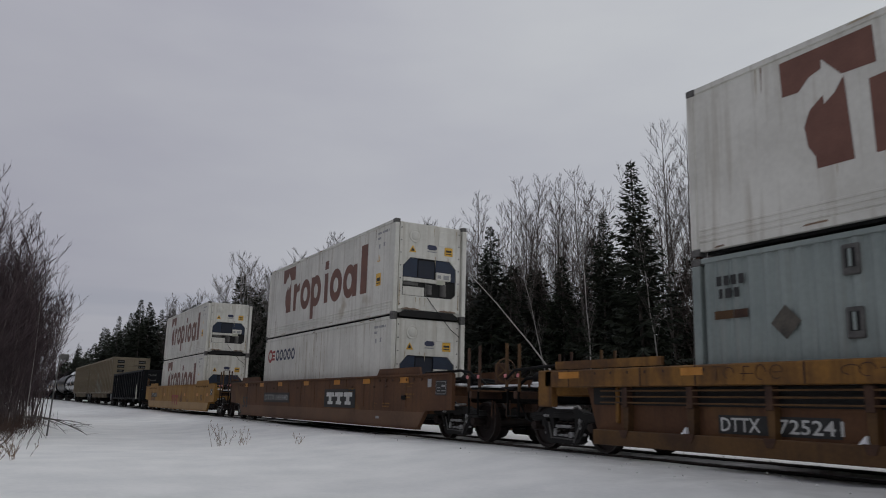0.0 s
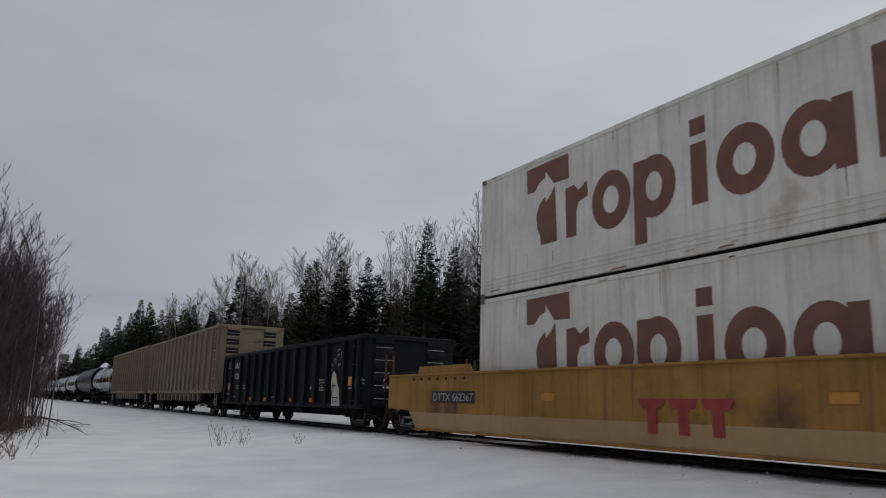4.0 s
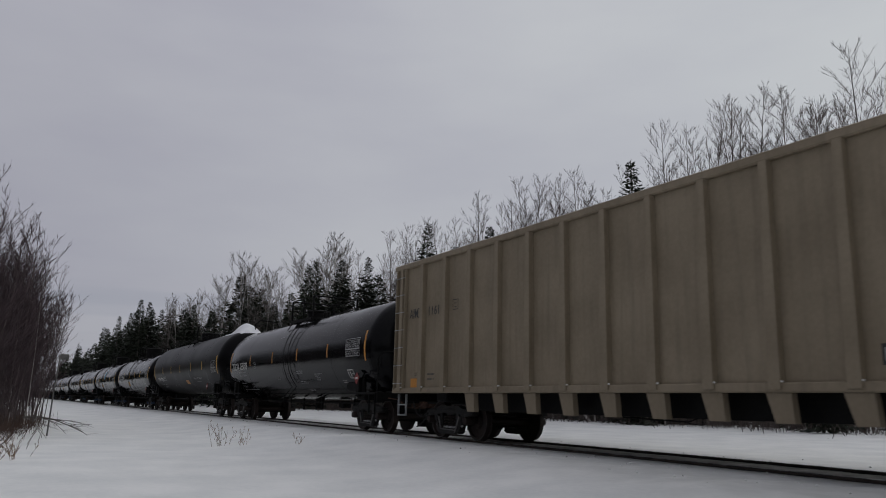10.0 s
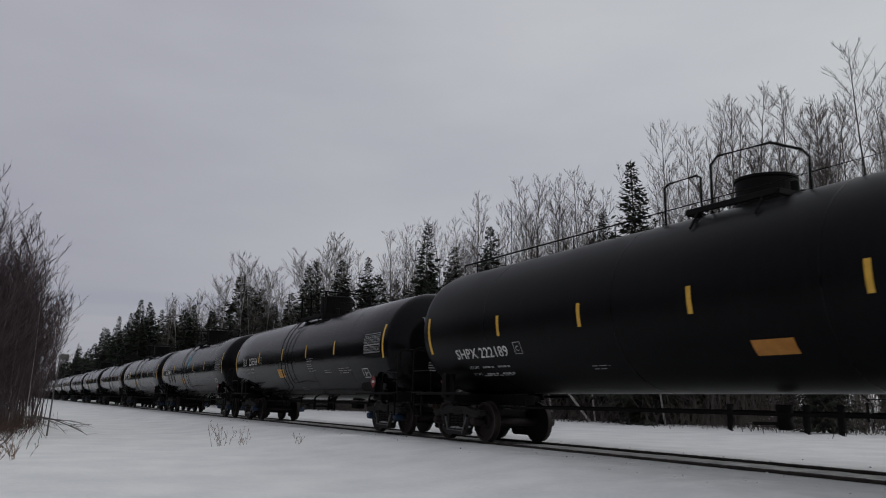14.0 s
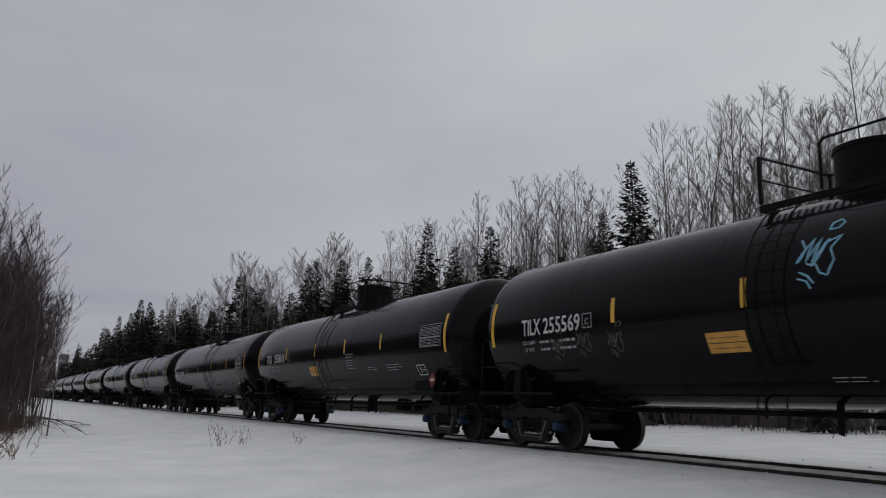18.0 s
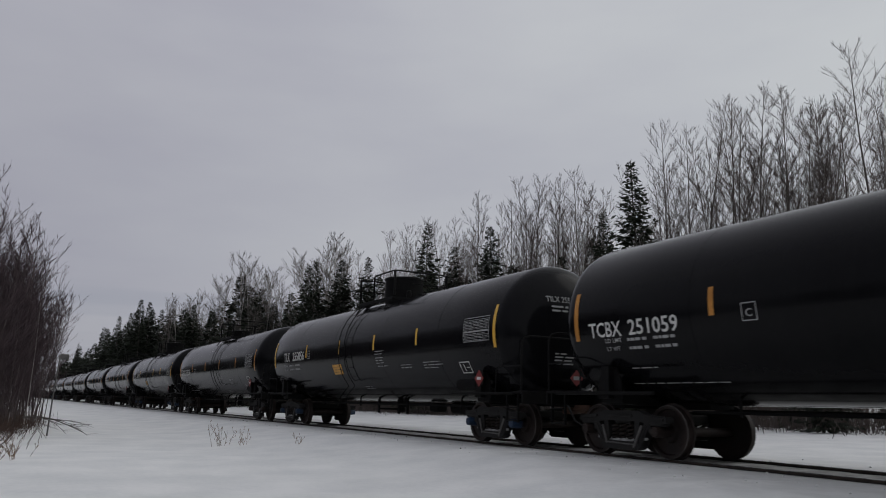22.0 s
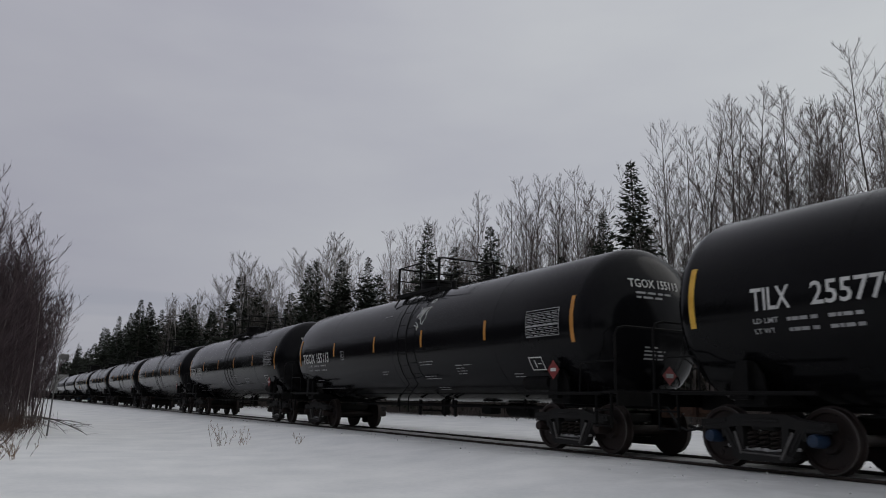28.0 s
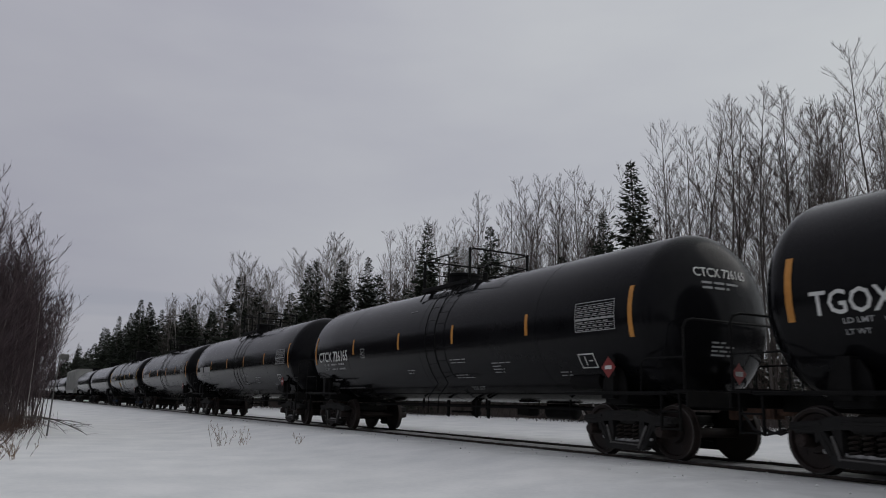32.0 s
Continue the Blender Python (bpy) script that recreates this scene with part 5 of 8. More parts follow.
def placard(car, x, z, y=-1.47):
    """A red diamond hazard placard in its holder."""
    h = part("placard_holder", Shape().box((x, y + 0.01, z), (0.30, 0.012, 0.30), 0.002), "black_matt", car)
    d = 0.19
    me = Shape().add([(x, y - 0.004, z - d), (x + d, y - 0.004, z), (x, y - 0.004, z + d), (x - d, y - 0.004, z)], [(0, 1, 2, 3)]).mesh("placard", "hazard_red", 0)
    part("placard", me, None, h, "red diamond hazard placard with a white number panel")
    me = Shape().add([(x - 0.085, y - 0.008, z - 0.032), (x + 0.085, y - 0.008, z - 0.032), (x + 0.085, y - 0.008, z + 0.032), (x - 0.085, y - 0.008, z + 0.032)], [(0, 1, 2, 3)])
    part("number_panel", me.mesh("number_panel", "ink_white", 0), None, h)


def frame_bars(x, z, w, h, t=0.022):
    """An outlined box as four bars."""
    return [(x, z, w, t), (x, z + h - t, w, t), (x, z + t, t, h - 2 * t), (x + w - t, z + t, t, h - 2 * t)]


def table_bars(w, h):
    """A stencilled inspection table: outline, rows and broken entries."""
    rng = random.Random(int(w * 100))
    out = frame_bars(0, 0, w, h, 0.016)
    for k in range(1, 8):
        z = h * k / 8
        out.append((0.016, z, w - 0.032, 0.010 if k != 3 else 0.03))
        p = 0.05
        while p < w - 0.15:
            q = rng.uniform(0.06, 0.2)
            out.append((p, z - h / 8 * 0.62, min(q, w - 0.06 - p), h / 8 * 0.26))
            p += q + 0.05
    return out


SCRIBBLE = [[(0.02, 0.62), (0.10, 0.48), (0.06, 0.36), (0.0, 0.30)], [(0.0, 0.32), (0.20, 0.62), (0.12, 0.30), (0.30, 0.60), (0.20, 0.26), (0.40, 0.58)],
            [(0.40, 0.58), (0.30, 0.36), (0.22, 0.24), (0.14, 0.28)], [(0.34, 0.52), (0.56, 0.60), (0.44, 0.44)], [(0.44, 0.44), (0.50, 0.28), (0.42, 0.10), (0.32, 0.14), (0.26, 0.26)],
            [(0.04, 0.18), (0.16, 0.12), (0.24, 0.02)], [(0.02, 0.10), (0.14, 0.06), (0.20, -0.04)],
            [(0.36, 0.72), (0.38, 0.82), (0.48, 0.86), (0.54, 0.80), (0.48, 0.72), (0.36, 0.72)]]


def scribble(car, x, z, size, mat, wrap, label):
    """A spray-painted tag of loose strokes on the barrel."""
    zc, r = wrap
    s = Shape()
    for stroke in SCRIBBLE:
        pts = []
        for (xa, za), (xb, zb) in zip(stroke, stroke[1:]):
            for k in range(4):
                f = k / 3
                a = math.asin((z - zc) / r) + (za + (zb - za) * f) * size / r
                pts.append((x + (xa + (xb - xa) * f) * size, -(r + 0.001) * math.cos(a), zc + (r + 0.001) * math.sin(a)))
        s.tube([p for i, p in enumerate(pts) if i == 0 or p != pts[i - 1]], 0.013, 4)
    part("graffiti_tag", s, mat, car, label)


STYLE = {
    # radius, axis height, half barrel, end depth, truck centre
    "a": (1.550, 2.444, 7.87, 0.66, 6.98),
    "b": (1.527, 2.444, 7.78, 0.72, 7.0),
    "lpg": (1.557, 2.673, 8.88, 0.85, 8.15),
}


def tank_marks(car, number, style, r, zc, seed):
    rng = random.Random(seed)
    wrap = (zc, r)
    bright = "reflector" if style != "b" else "reflector_dim"
    ends, low, high, mids = {"a": (7.77, 2.07, 0.96, (-4.26, -1.25, 1.42, 4.08)), "b": (7.66, 2.04, 0.9, (-4.45, -1.36, 1.55, 4.59)),
                             "lpg": (8.74, 2.05, 0.9, (-5.64, -2.9, -0.18, 2.77, 5.5))}[style]
    for x in (-ends, ends):
        flat_marks("edge_stripe", [(-0.055, 0, 0.11, high)], bright, car, (x, 0, low), "amber reflective stripe", wrap)
    for x in mids if number != "TILX 255569" else (-3.9, -1.1, 1.42, 4.08):
        flat_marks("edge_stripe", [(-0.05, 0, 0.10, 0.44)], bright, car, (x, 0, 2.31 if style != "b" else 2.25), "amber reflective stripe", wrap)
    if number:
        x, z, w, h = {"a": (-6.66, 2.24, 2.18, 0.32), "b": (-7.35, 2.09, 2.42, 0.33), "lpg": (-7.62, 1.88, 2.17, 0.25)}[style]
        if number == "TILX 255569":
            flat_marks("car_letters", fitted("TILX", 0.62, h), "ink_white", car, (x, 0, z), "white stencilled letters", wrap)
            flat_marks("car_number", fitted("255569", 1.14, h), "ink_white", car, (x + 0.72, 0, z), "white stencilled car number", wrap)
        elif number == "TCBX 251059":
            flat_marks("car_letters", fitted("TCBX", 0.84, 0.27), "ink_white", car, (x + 0.04, 0, z - 0.02), "white stencilled letters", wrap)
            flat_marks("car_number", fitted("251059", 1.14, 0.27), "ink_white", car, (x + 1.06, 0, z - 0.02), "white stencilled car number", wrap)
        elif style == "a":
            flat_marks("car_letters", fitted(number[:4], 0.64, h), "ink_white", car, (x, 0, z), "white stencilled letters", wrap)
            flat_marks("car_number", fitted(number[5:], 1.22, h), "ink_white", car, (x + 0.96, 0, z), "white stencilled car number", wrap)
        else:
            flat_marks("car_number", fitted(number, w, h), "ink_white", car, (x, 0, z), "white stencilled car number", wrap)
        dome = (r, zc, STYLE[style][2], STYLE[style][3])
        ey, ew, eh = {"a": (-0.64, 0.87, 0.13), "b": (-0.72, 1.2, 0.17), "lpg": (-0.6, 1.0, 0.13)}[style]
        end_marks("end_number", fitted(number, ew, eh), "ink_white" if style == "b" else "ink_dim", car, (0, ey, zc + 0.64), "small number on the domed end", dome)
        end_marks("end_print", text_lines(rng, 0.12, -0.10, (ew * 0.7, ew * 0.5), 0.04, 0.09), "ink_dim", car, (0, ey, zc + 0.62), "", dome)
        dome = (r + 0.016, zc, STYLE[style][2], STYLE[style][3] + 0.016)
        end_marks("end_print", text_lines(rng, 0, 0, (0.3, 0.5, 0.45, 0.5), 0.03, 0.07), "ink_dim", car, (0, -0.46, zc - 0.5), "", dome)
        bx = {"a": -4.16, "b": -3.9, "lpg": -5.2}[style] - (0.58 if number == "TILX 255569" else 0)
        flat_marks("stencil_box", frame_bars(0, 0, 0.27, 0.27, 0.016), "ink_dim", car, (bx, 0, z + 0.03), "", wrap)
        flat_marks("stencil_letter", fitted("C", 0.11, 0.12), "ink_dim", car, (bx + 0.075, 0, z + 0.09), "", wrap)
    else:
        flat_marks("car_number", [(0, 0, 0.75, 0.28), (0.95, 0, 1.3, 0.28)], "ink_dim", car, (-6.9, 0, 2.15), "white stencilled car number", wrap)
    wx, wz = {"a": (-6.66, 2.06), "b": (-6.92, 1.97), "lpg": (-7.3, 1.66)}[style]
    for k, words in enumerate(("LD LMT", "LT WT")):
        flat_marks("weight_line", fitted(words, 0.42 if k == 0 else 0.34, 0.075), "ink_dim", car, (wx, 0, wz - k * 0.14), "", wrap)
        flat_marks("weight_line", [(0.56 + p, 0.008, q, 0.05) for p, q in ((0, 0.06), (0.075, 0.1), (0.19, 0.12), (0.36, 0.1), (0.62, 0.11), (0.75, 0.06), (0.83, 0.13), (1.0, 0.1))], "ink_dim", car, (wx, 0, wz - k * 0.14), "", wrap)
    if style == "a":
        p = flat_marks("orange_panel", [(0, 0, 0.74, 0.33)], "orange", car, (-1.89, 0, 1.69), "orange notice panel", wrap)
        flat_marks("panel_print", [(0.0, 0.155, 0.74, 0.012), (0.06, 0.07, 0.6, 0.008), (0.06, 0.24, 0.55, 0.008)], "ink_black", car, (-1.89, 0, 1.69), "", (zc, r + 0.003))
        blocks = [(1.5, 2.25, (0.62, 0.5)), (1.5, 2.07, (0.5, 0.46, 0.5)), (1.55, 1.84, (0.7,)), (3.0, 1.83, (0.62, 0.62)), (4.3, 1.86, (0.9, 1.0, 0.7)), (-0.1, 1.3, (0.5, 0.6))]
    elif style == "b":
        blocks = [(1.3, 1.87, (0.72, 0.66)), (1.3, 1.52, (0.6, 0.78)), (1.6, 1.25, (0.6, 0.5)), (3.05, 1.74, (0.75, 0.36, 0.45, 0.38)), (-1.05, 3.22, (0.42,)), (-1.1, 1.68, (0.42, 0.3)),
                  (-6.5, 1.52, (0.6,)), (-6.7, 1.27, (2.1,)), (5.33, 1.5, (0.34, 0.34))]
    else:
        flat_marks("stencil_words", fitted("LIQUEFIED PETROLEUM GAS", 1.85, 0.11), "ink_dim", car, (3.08, 0, 1.86), "stencilled contents", wrap)
        p = flat_marks("notice_panel", [(0, 0, 0.72, 0.27)], "reflector_dim", car, (0.76, 0, 1.64), "faded yellow notice panel", wrap)
        blocks = [(3.5, 1.74, (1.1,)), (5.9, 1.78, (0.26, 0.3, 0.26)), (-6.9, 1.5, (1.2,)), (-3.0, 1.6, (0.5, 0.4))]
    for x, z, widths in blocks:
        flat_marks("small_print", text_lines(rng, 0, 0, widths, 0.022, 0.075), "ink_dim", car, (x, 0, z), "", wrap)
    tx, tz, tw, th = {"a": (6.46, 2.24, 1.1, 0.56), "b": (6.17, 2.2, 1.1, 0.55), "lpg": (7.45, 2.14, 1.02, 0.58)}[style]
    flat_marks("inspection_table", table_bars(tw, th), "ink_dim", car, (tx, 0, tz), "stencilled inspection table", wrap)
    if style != "lpg":
        flat_marks("stencil_box", frame_bars(0, 0, 0.45, 0.3, 0.025) + [(0.16, 0.06, 0.03, 0.18), (0.26, 0.14, 0.12, 0.025)], "ink_white", car, (6.08, 0, 1.56), "white outlined stencil", wrap)
    holder = part("placard_holder", Shape().box((STYLE[style][2] + STYLE[style][3] + 0.05, 0.06, 1.45), (0.012, 0.28, 0.28), 0.002), "black_matt", car)
    ex, d = STYLE[style][2] + STYLE[style][3] + 0.062, 0.18
    me = Shape().add([(ex, 0.06, 1.45 - d), (ex, 0.06 + d, 1.45), (ex, 0.06, 1.45 + d), (ex, 0.06 - d, 1.45)], [(0, 1, 2, 3)]).mesh("placard", "hazard_red", 0)
    part("placard", me, None, holder, "red diamond hazard placard")
    me = Shape().add([(ex + 0.004, -0.03, 1.41), (ex + 0.004, 0.15, 1.41), (ex + 0.004, 0.15, 1.49), (ex + 0.004, -0.03, 1.49)], [(0, 1, 2, 3)]).mesh("number_panel", "ink_dim", 0)
    part("number_panel", me, None, holder)
    px, pz = {"a": (7.06, 1.42), "b": (7.03, 1.54), "lpg": (6.78, 1.46)}[style]
    placard(car, px, pz)


def tank_car(number, style, centre, left, right, near=True, graffiti="", label="", seed=1):
    """A black tank car. left, right: where it meets its neighbours, from its centre."""
    r, zc, half, head, base = STYLE[style]
    car = thing("tank_car", label or "glossy black tank car with white lettering on the rails", "railway car", "tank cars of the train")
    CARS.append((car, centre))
    part("tank", shared("tank" + style, lambda: tank_shell(r, zc, half, head), "tank", "black_dull" if style == "lpg" else "black", 0.9), None, car, "glossy black steel barrel with domed ends")
    for sd, end in ((-1, left), (1, right)):
        add_truck(car, sd * base, "blue_cap" if style == "a" else "steel", near)
        part("stub_sill", sill_shape(base, end, zc, r), "black_matt", car, "dark end sill and saddle")
        add_coupler(car, end, sd)
        if not near:
            continue
        ends = Shape()
        ends.box((end - sd * 0.60, 0, 1.11), (0.40, 2.9, 0.04), 0.008)
        for k in range(9):
            ends.box((end - sd * 0.60, -1.3 + k * 0.325, 1.145), (0.38, 0.04, 0.03))
        part("end_platform", ends, "black_matt", car)
        part("head_shield", shared("shield" + style, lambda: head_shield_shape(r, zc, half, head), "head_shield", "black", 0.6), None, car, at=pose(0, 0, 0, 0, 0, 0 if sd > 0 else 180))
        part("end_sill_plate", Shape().box((end - sd * 0.42, 0, 0.99), (0.05, 2.9, 0.22), 0.01), "black_matt", car)
        part("end_handrail", end_rail_shape(end - sd * 0.47, sd), "black_matt", car)
        for y in (-1.43, 1.43):
            step = Shape()
            xs = end - sd * 0.78
            for q in (-0.2, 0.2):
                step.box((xs + q, y, 0.80), (0.03, 0.05, 0.60), 0.004)
            for z in (0.53, 0.80):
                step.box((xs, y, z), (0.37, 0.06, 0.03), 0.006)
            part("step_ladder", step, "black_matt", car)
            bar = Shape().box((sd * (base + 0.1), y, 1.09), (2.6, 0.07, 0.06), 0.01)
            part("side_bar", bar, "black_matt", car)
        if sd < 0:
            wheel = Shape().lathe([(-0.02, 0.27), (0.0, 0.29), (0.02, 0.27)], "x", (end + 0.40, 0.55, 1.9), 18, closed=True)
            for k in range(4):
                a = k * math.pi / 2
                wheel.tube([(end + 0.40, 0.55, 1.9), (end + 0.40, 0.55 + 0.27 * math.cos(a), 1.9 + 0.27 * math.sin(a))], 0.015, 5)
            part("hand_brake_wheel", wheel, "black_matt", car)
            part("brake_housing", Shape().box((end + 0.50, 0.55, 1.9), (0.12, 0.34, 0.42), 0.03), "black_matt", car)
        else:
            part("brake_reservoir", Shape().lathe([(-0.45, 0.05), (-0.42, 0.16), (0.42, 0.16), (0.45, 0.05)], "x", (sd * base - 1.0, -1.02, 1.32), 14), "black_matt", car)
    # dome, platform and rails on top
    top = zc + r
    if style == "lpg":
        part("manway_housing", Shape().lathe([(top - 0.15, 0.50), (top + 0.36, 0.50), (top + 0.38, 0.52), (top + 0.42, 0.52), (top + 0.44, 0.46)], "z", (0.15, 0, 0), 22), "black_matt", car)
        deck, lad = (-0.75, 1.05), (0.75, 1.2)
    elif style == "b":
        part("manway_housing", Shape().lathe([(top - 0.15, 0.44), (top + 0.28, 0.44), (top + 0.30, 0.47), (top + 0.36, 0.47), (top + 0.38, 0.4)], "z", (-0.5, 0, 0), 24), "black_matt", car)
        deck, lad = (-1.15, 1.25), (0.42, 0.92)
    else:
        part("manway_housing", Shape().lathe([(top - 0.15, 0.60), (top + 0.60, 0.60), (top + 0.62, 0.62), (top + 0.68, 0.62), (top + 0.70, 0.55)], "z", (0.15, 0, 0), 24), "black_matt", car)
        deck, lad = (-1.22, 1.3), (-0.98, -0.5)
    if near:
        zt = top + 0.08
        part("walkway", platform_shape(deck[0], deck[1], top - 0.10), "black_matt", car)
        if style != "lpg":
            part("ladder", ladder_shape(lad[0], lad[1], r, zc, top - 0.08), "black_matt", car)
        part("ladder", ladder_shape(lad[0], lad[1], r, zc, top - 0.08), "black_matt", car, at=pose(0, 0, 0) @ Matrix.Diagonal((1, -1, 1, 1)))
        rz = top + 0.74
        rail = Shape()
        if style == "a":
            line = [(-0.18, -0.88, zt - 0.1), (-0.18, -0.88, rz - 0.06), (-0.10, -0.88, rz), (deck[1] - 0.1, -0.88, rz), (deck[1], -0.8, rz), (deck[1], 0.8, rz), (deck[1] - 0.1, 0.88, rz),
                    (deck[0] + 0.1, 0.88, rz), (deck[0], 0.8, rz), (deck[0], -0.88, rz), (deck[0], -0.88, zt - 0.1)]
        else:
            line = [(0.2, -0.88, zt - 0.1), (0.2, -0.88, rz - 0.08), (0.1, -0.88, rz), (deck[0] + 0.1, -0.88, rz), (deck[0], -0.8, rz), (deck[0], 0.8, rz), (deck[0] + 0.1, 0.88, rz),
                    (deck[1] - 0.1, 0.88, rz), (deck[1], 0.8, rz), (deck[1], -0.8, rz), (deck[1], -0.88, rz - 0.08), (deck[1], -0.88, zt - 0.1)]
        if style == "lpg":
            line = [(-1.55, -0.6, zt - 0.2), (-1.55, -0.6, zt + 0.5), (-1.45, -0.6, zt + 0.56), (-0.8, -0.6, zt + 0.56), (-0.7, -0.6, zt + 0.5), (-0.7, -0.6, zt - 0.2)]
        rail.tube(line, 0.024, 8)
        if style == "lpg":
            rail.tube([(-0.45, -0.62, zt - 0.2), (-0.45, -0.62, zt + 0.66), (-0.3, -0.62, zt + 0.78), (0.75, -0.62, zt + 0.72), (1.3, -0.62, zt + 0.45), (1.42, -0.62, zt + 0.3), (1.42, -0.62, zt - 0.2)], 0.024, 8)
        part("top_rail", rail, "black_matt", car)
        mid = Shape()
        mid.tube([(deck[0], -0.88, zt + 0.3), (deck[0], 0.88, zt + 0.3), (deck[1], 0.88, zt + 0.3), (deck[1], -0.3, zt + 0.3)], 0.016, 6)
        if style != "lpg":
            part("middle_rail", mid, "black_matt", car)
        for x in deck if style != "lpg" else ():
            for y in (-0.88, 0.88):
                part("rail_post", Shape().box((x, y, (zt + rz) / 2 - 0.04), (0.06, 0.06, rz - zt + 0.1), 0.008), "black_matt", car)
        part("valve_cap", Shape().lathe([(top - 0.05, 0.10), (top + 0.13, 0.10), (top + 0.16, 0.06)], "z", (deck[1] - 0.35, 0.2, 0), 12), "black_matt", car)
        part("vent_cap", Shape().lathe([(top - 0.05, 0.07), (top + 0.15, 0.07), (top + 0.18, 0.04)], "z", (deck[1] - 0.1, -0.35, 0), 12), "black_matt", car)
        for x in {"a": (-5.2, -1.7, 1.9, 5.2), "b": (-4.9, -0.2, 0.25, 4.9), "lpg": (-6.2, -2.0, 2.1, 6.3)}[style]:
            part("weld_band", shared("band%s%.1f" % (style, x), lambda: weld_band(r, zc, x), "weld_band", "black", 0.9), None, car)
        # pipes, outlet and brake gear under the barrel
        under = Shape()
        under.tube([(-base + 1.2, -0.55, 0.80), (base - 1.2, -0.55, 0.80)], 0.028, 6)
        under.tube([(-base + 1.2, 0.2, 0.84), (base - 1.2, 0.2, 0.84)], 0.022, 6)
        part("brake_pipe", under, "black_matt", car)
        for k in range(4):
            x = -base + 2.2 + k * (2 * base - 4.4) / 3
            part("pipe_hanger", Shape().box((x, -0.55, 0.86), (0.03, 0.05, 0.26), 0.004), "black_matt", car)
        out = Shape().lathe([(0.56, 0.10), (0.62, 0.15), (0.70, 0.11), (0.95, 0.14)], "z", (0.25, 0, 0), 14)
        out.box((0.25, -0.35, 0.66), (0.06, 0.75, 0.05), 0.01)
        part("outlet_valve", out, "black_matt", car)
        for x in (-0.45, 0.95, 1.5):
            part("skid_bracket", Shape().prism([(x - 0.05, 0.95), (x + 0.05, 0.95), (x + 0.03, 0.52), (x - 0.05, 0.55)], -0.45, -0.40), "black_matt", car)
        gear = Shape().lathe([(-0.5, 0.06), (-0.46, 0.17), (0.46, 0.17), (0.5, 0.06)], "x", (3.4, 0.35, 0.74), 12)
        gear.box((2.4, 0.1, 0.74), (0.5, 0.3, 0.24), 0.03)
        part("air_tank", gear, "black_matt", car)
        tank_marks(car, number, style, r, zc, seed)
    if graffiti == "blue":
        scribble(car, -0.22, 2.50, 1.12, "spray_blue", (zc, r), "bright blue spray tag")
        for x, z in ((-5.75, 1.72), (-4.95, 1.78), (-4.1, 1.74)):
            scribble(car, x, z, 0.72, "scrape", (zc, r), "faint grey spray scribble")
    elif graffiti == "white":
        scribble(car, 1.05, 2.74, 1.05, "ink_white", (zc, r), "white spray tag")
    if style == "lpg":
        snow = Shape()
        nx, ny = 22, 12
        for i in range(nx + 1):
            x = 4.6 + 4.75 * i / nx
            for j in range(ny + 1):
                y = -0.66 + 1.32 * j / ny
                edge = math.sin(math.pi * i / nx) ** 0.7 * math.sin(math.pi * j / ny) ** 0.8
                drop = 0 if x < half else (x - half) ** 2 * 1.1
                hgt = 0.55 * math.exp(-((x - 8.35) / 0.85) ** 2) + 0.10
                snow.v.append((x, y, zc + math.sqrt(max(0.01, r * r - y * y)) - drop - 0.02 + edge * hgt * (1 + 0.25 * noise.noise((x * 1.3, y * 1.5, 7)))))
        snow.f = [(i * (ny + 1) + j, (i + 1) * (ny + 1) + j, (i + 1) * (ny + 1) + j + 1, i * (ny + 1) + j + 1) for i in range(nx) for j in range(ny)]
        part("snow_cap", snow, "cap_snow", car, "heap of snow on the end of the barrel", smooth=1.5)
        run = Shape()
        run.tube([(-8.6, -0.62, top - 0.05), (-8.6, -0.62, top + 0.14), (6.2, -0.62, top + 0.14)], 0.02, 6)
        for k in range(12):
            run.tube([(-8.0 + k * 1.28, -0.62, top - 0.15), (-8.0 + k * 1.28, -0.62, top + 0.14)], 0.014, 5)
        part("running_rail", run, "black_matt", car)
        loop = Shape()
        loop.tube([(half + 0.1, 0.2, top - 0.1), (half + 0.1, 0.2, top + 0.35), (half + 0.3, 0.4, top + 0.55), (half + 0.3, 1.2, top + 0.5), (half + 0.3, 1.35, top + 0.3), (half + 0.3, 1.35, 2.6)], 0.025, 6)
        part("end_hoop", loop, "black_matt", car)
    return car


# ---- containers ----
def corner_casting():
    return Shape().box((0, 0, 0), (0.178, 0.162, 0.118), 0.012)


def ring_shape(x, z, rx, rz, thick, n=22):
    """A flat ring as corners and faces."""
    vs, fs = [], []
    for k in range(n):
        a = 2 * math.pi * k / n
        vs += [(x + rx * math.cos(a), 0, z + rz * math.sin(a)), (x + (rx - thick) * math.cos(a), 0, z + (rz - thick * 0.95) * math.sin(a))]
    for k in range(n):
        i, j = 2 * k, 2 * ((k + 1) % n)
        fs.append((i, j, j + 1, i + 1))
    return vs, fs


def poly_shape(pts):
    return [(x, 0, z) for x, z in pts], [tuple(range(len(pts)))]


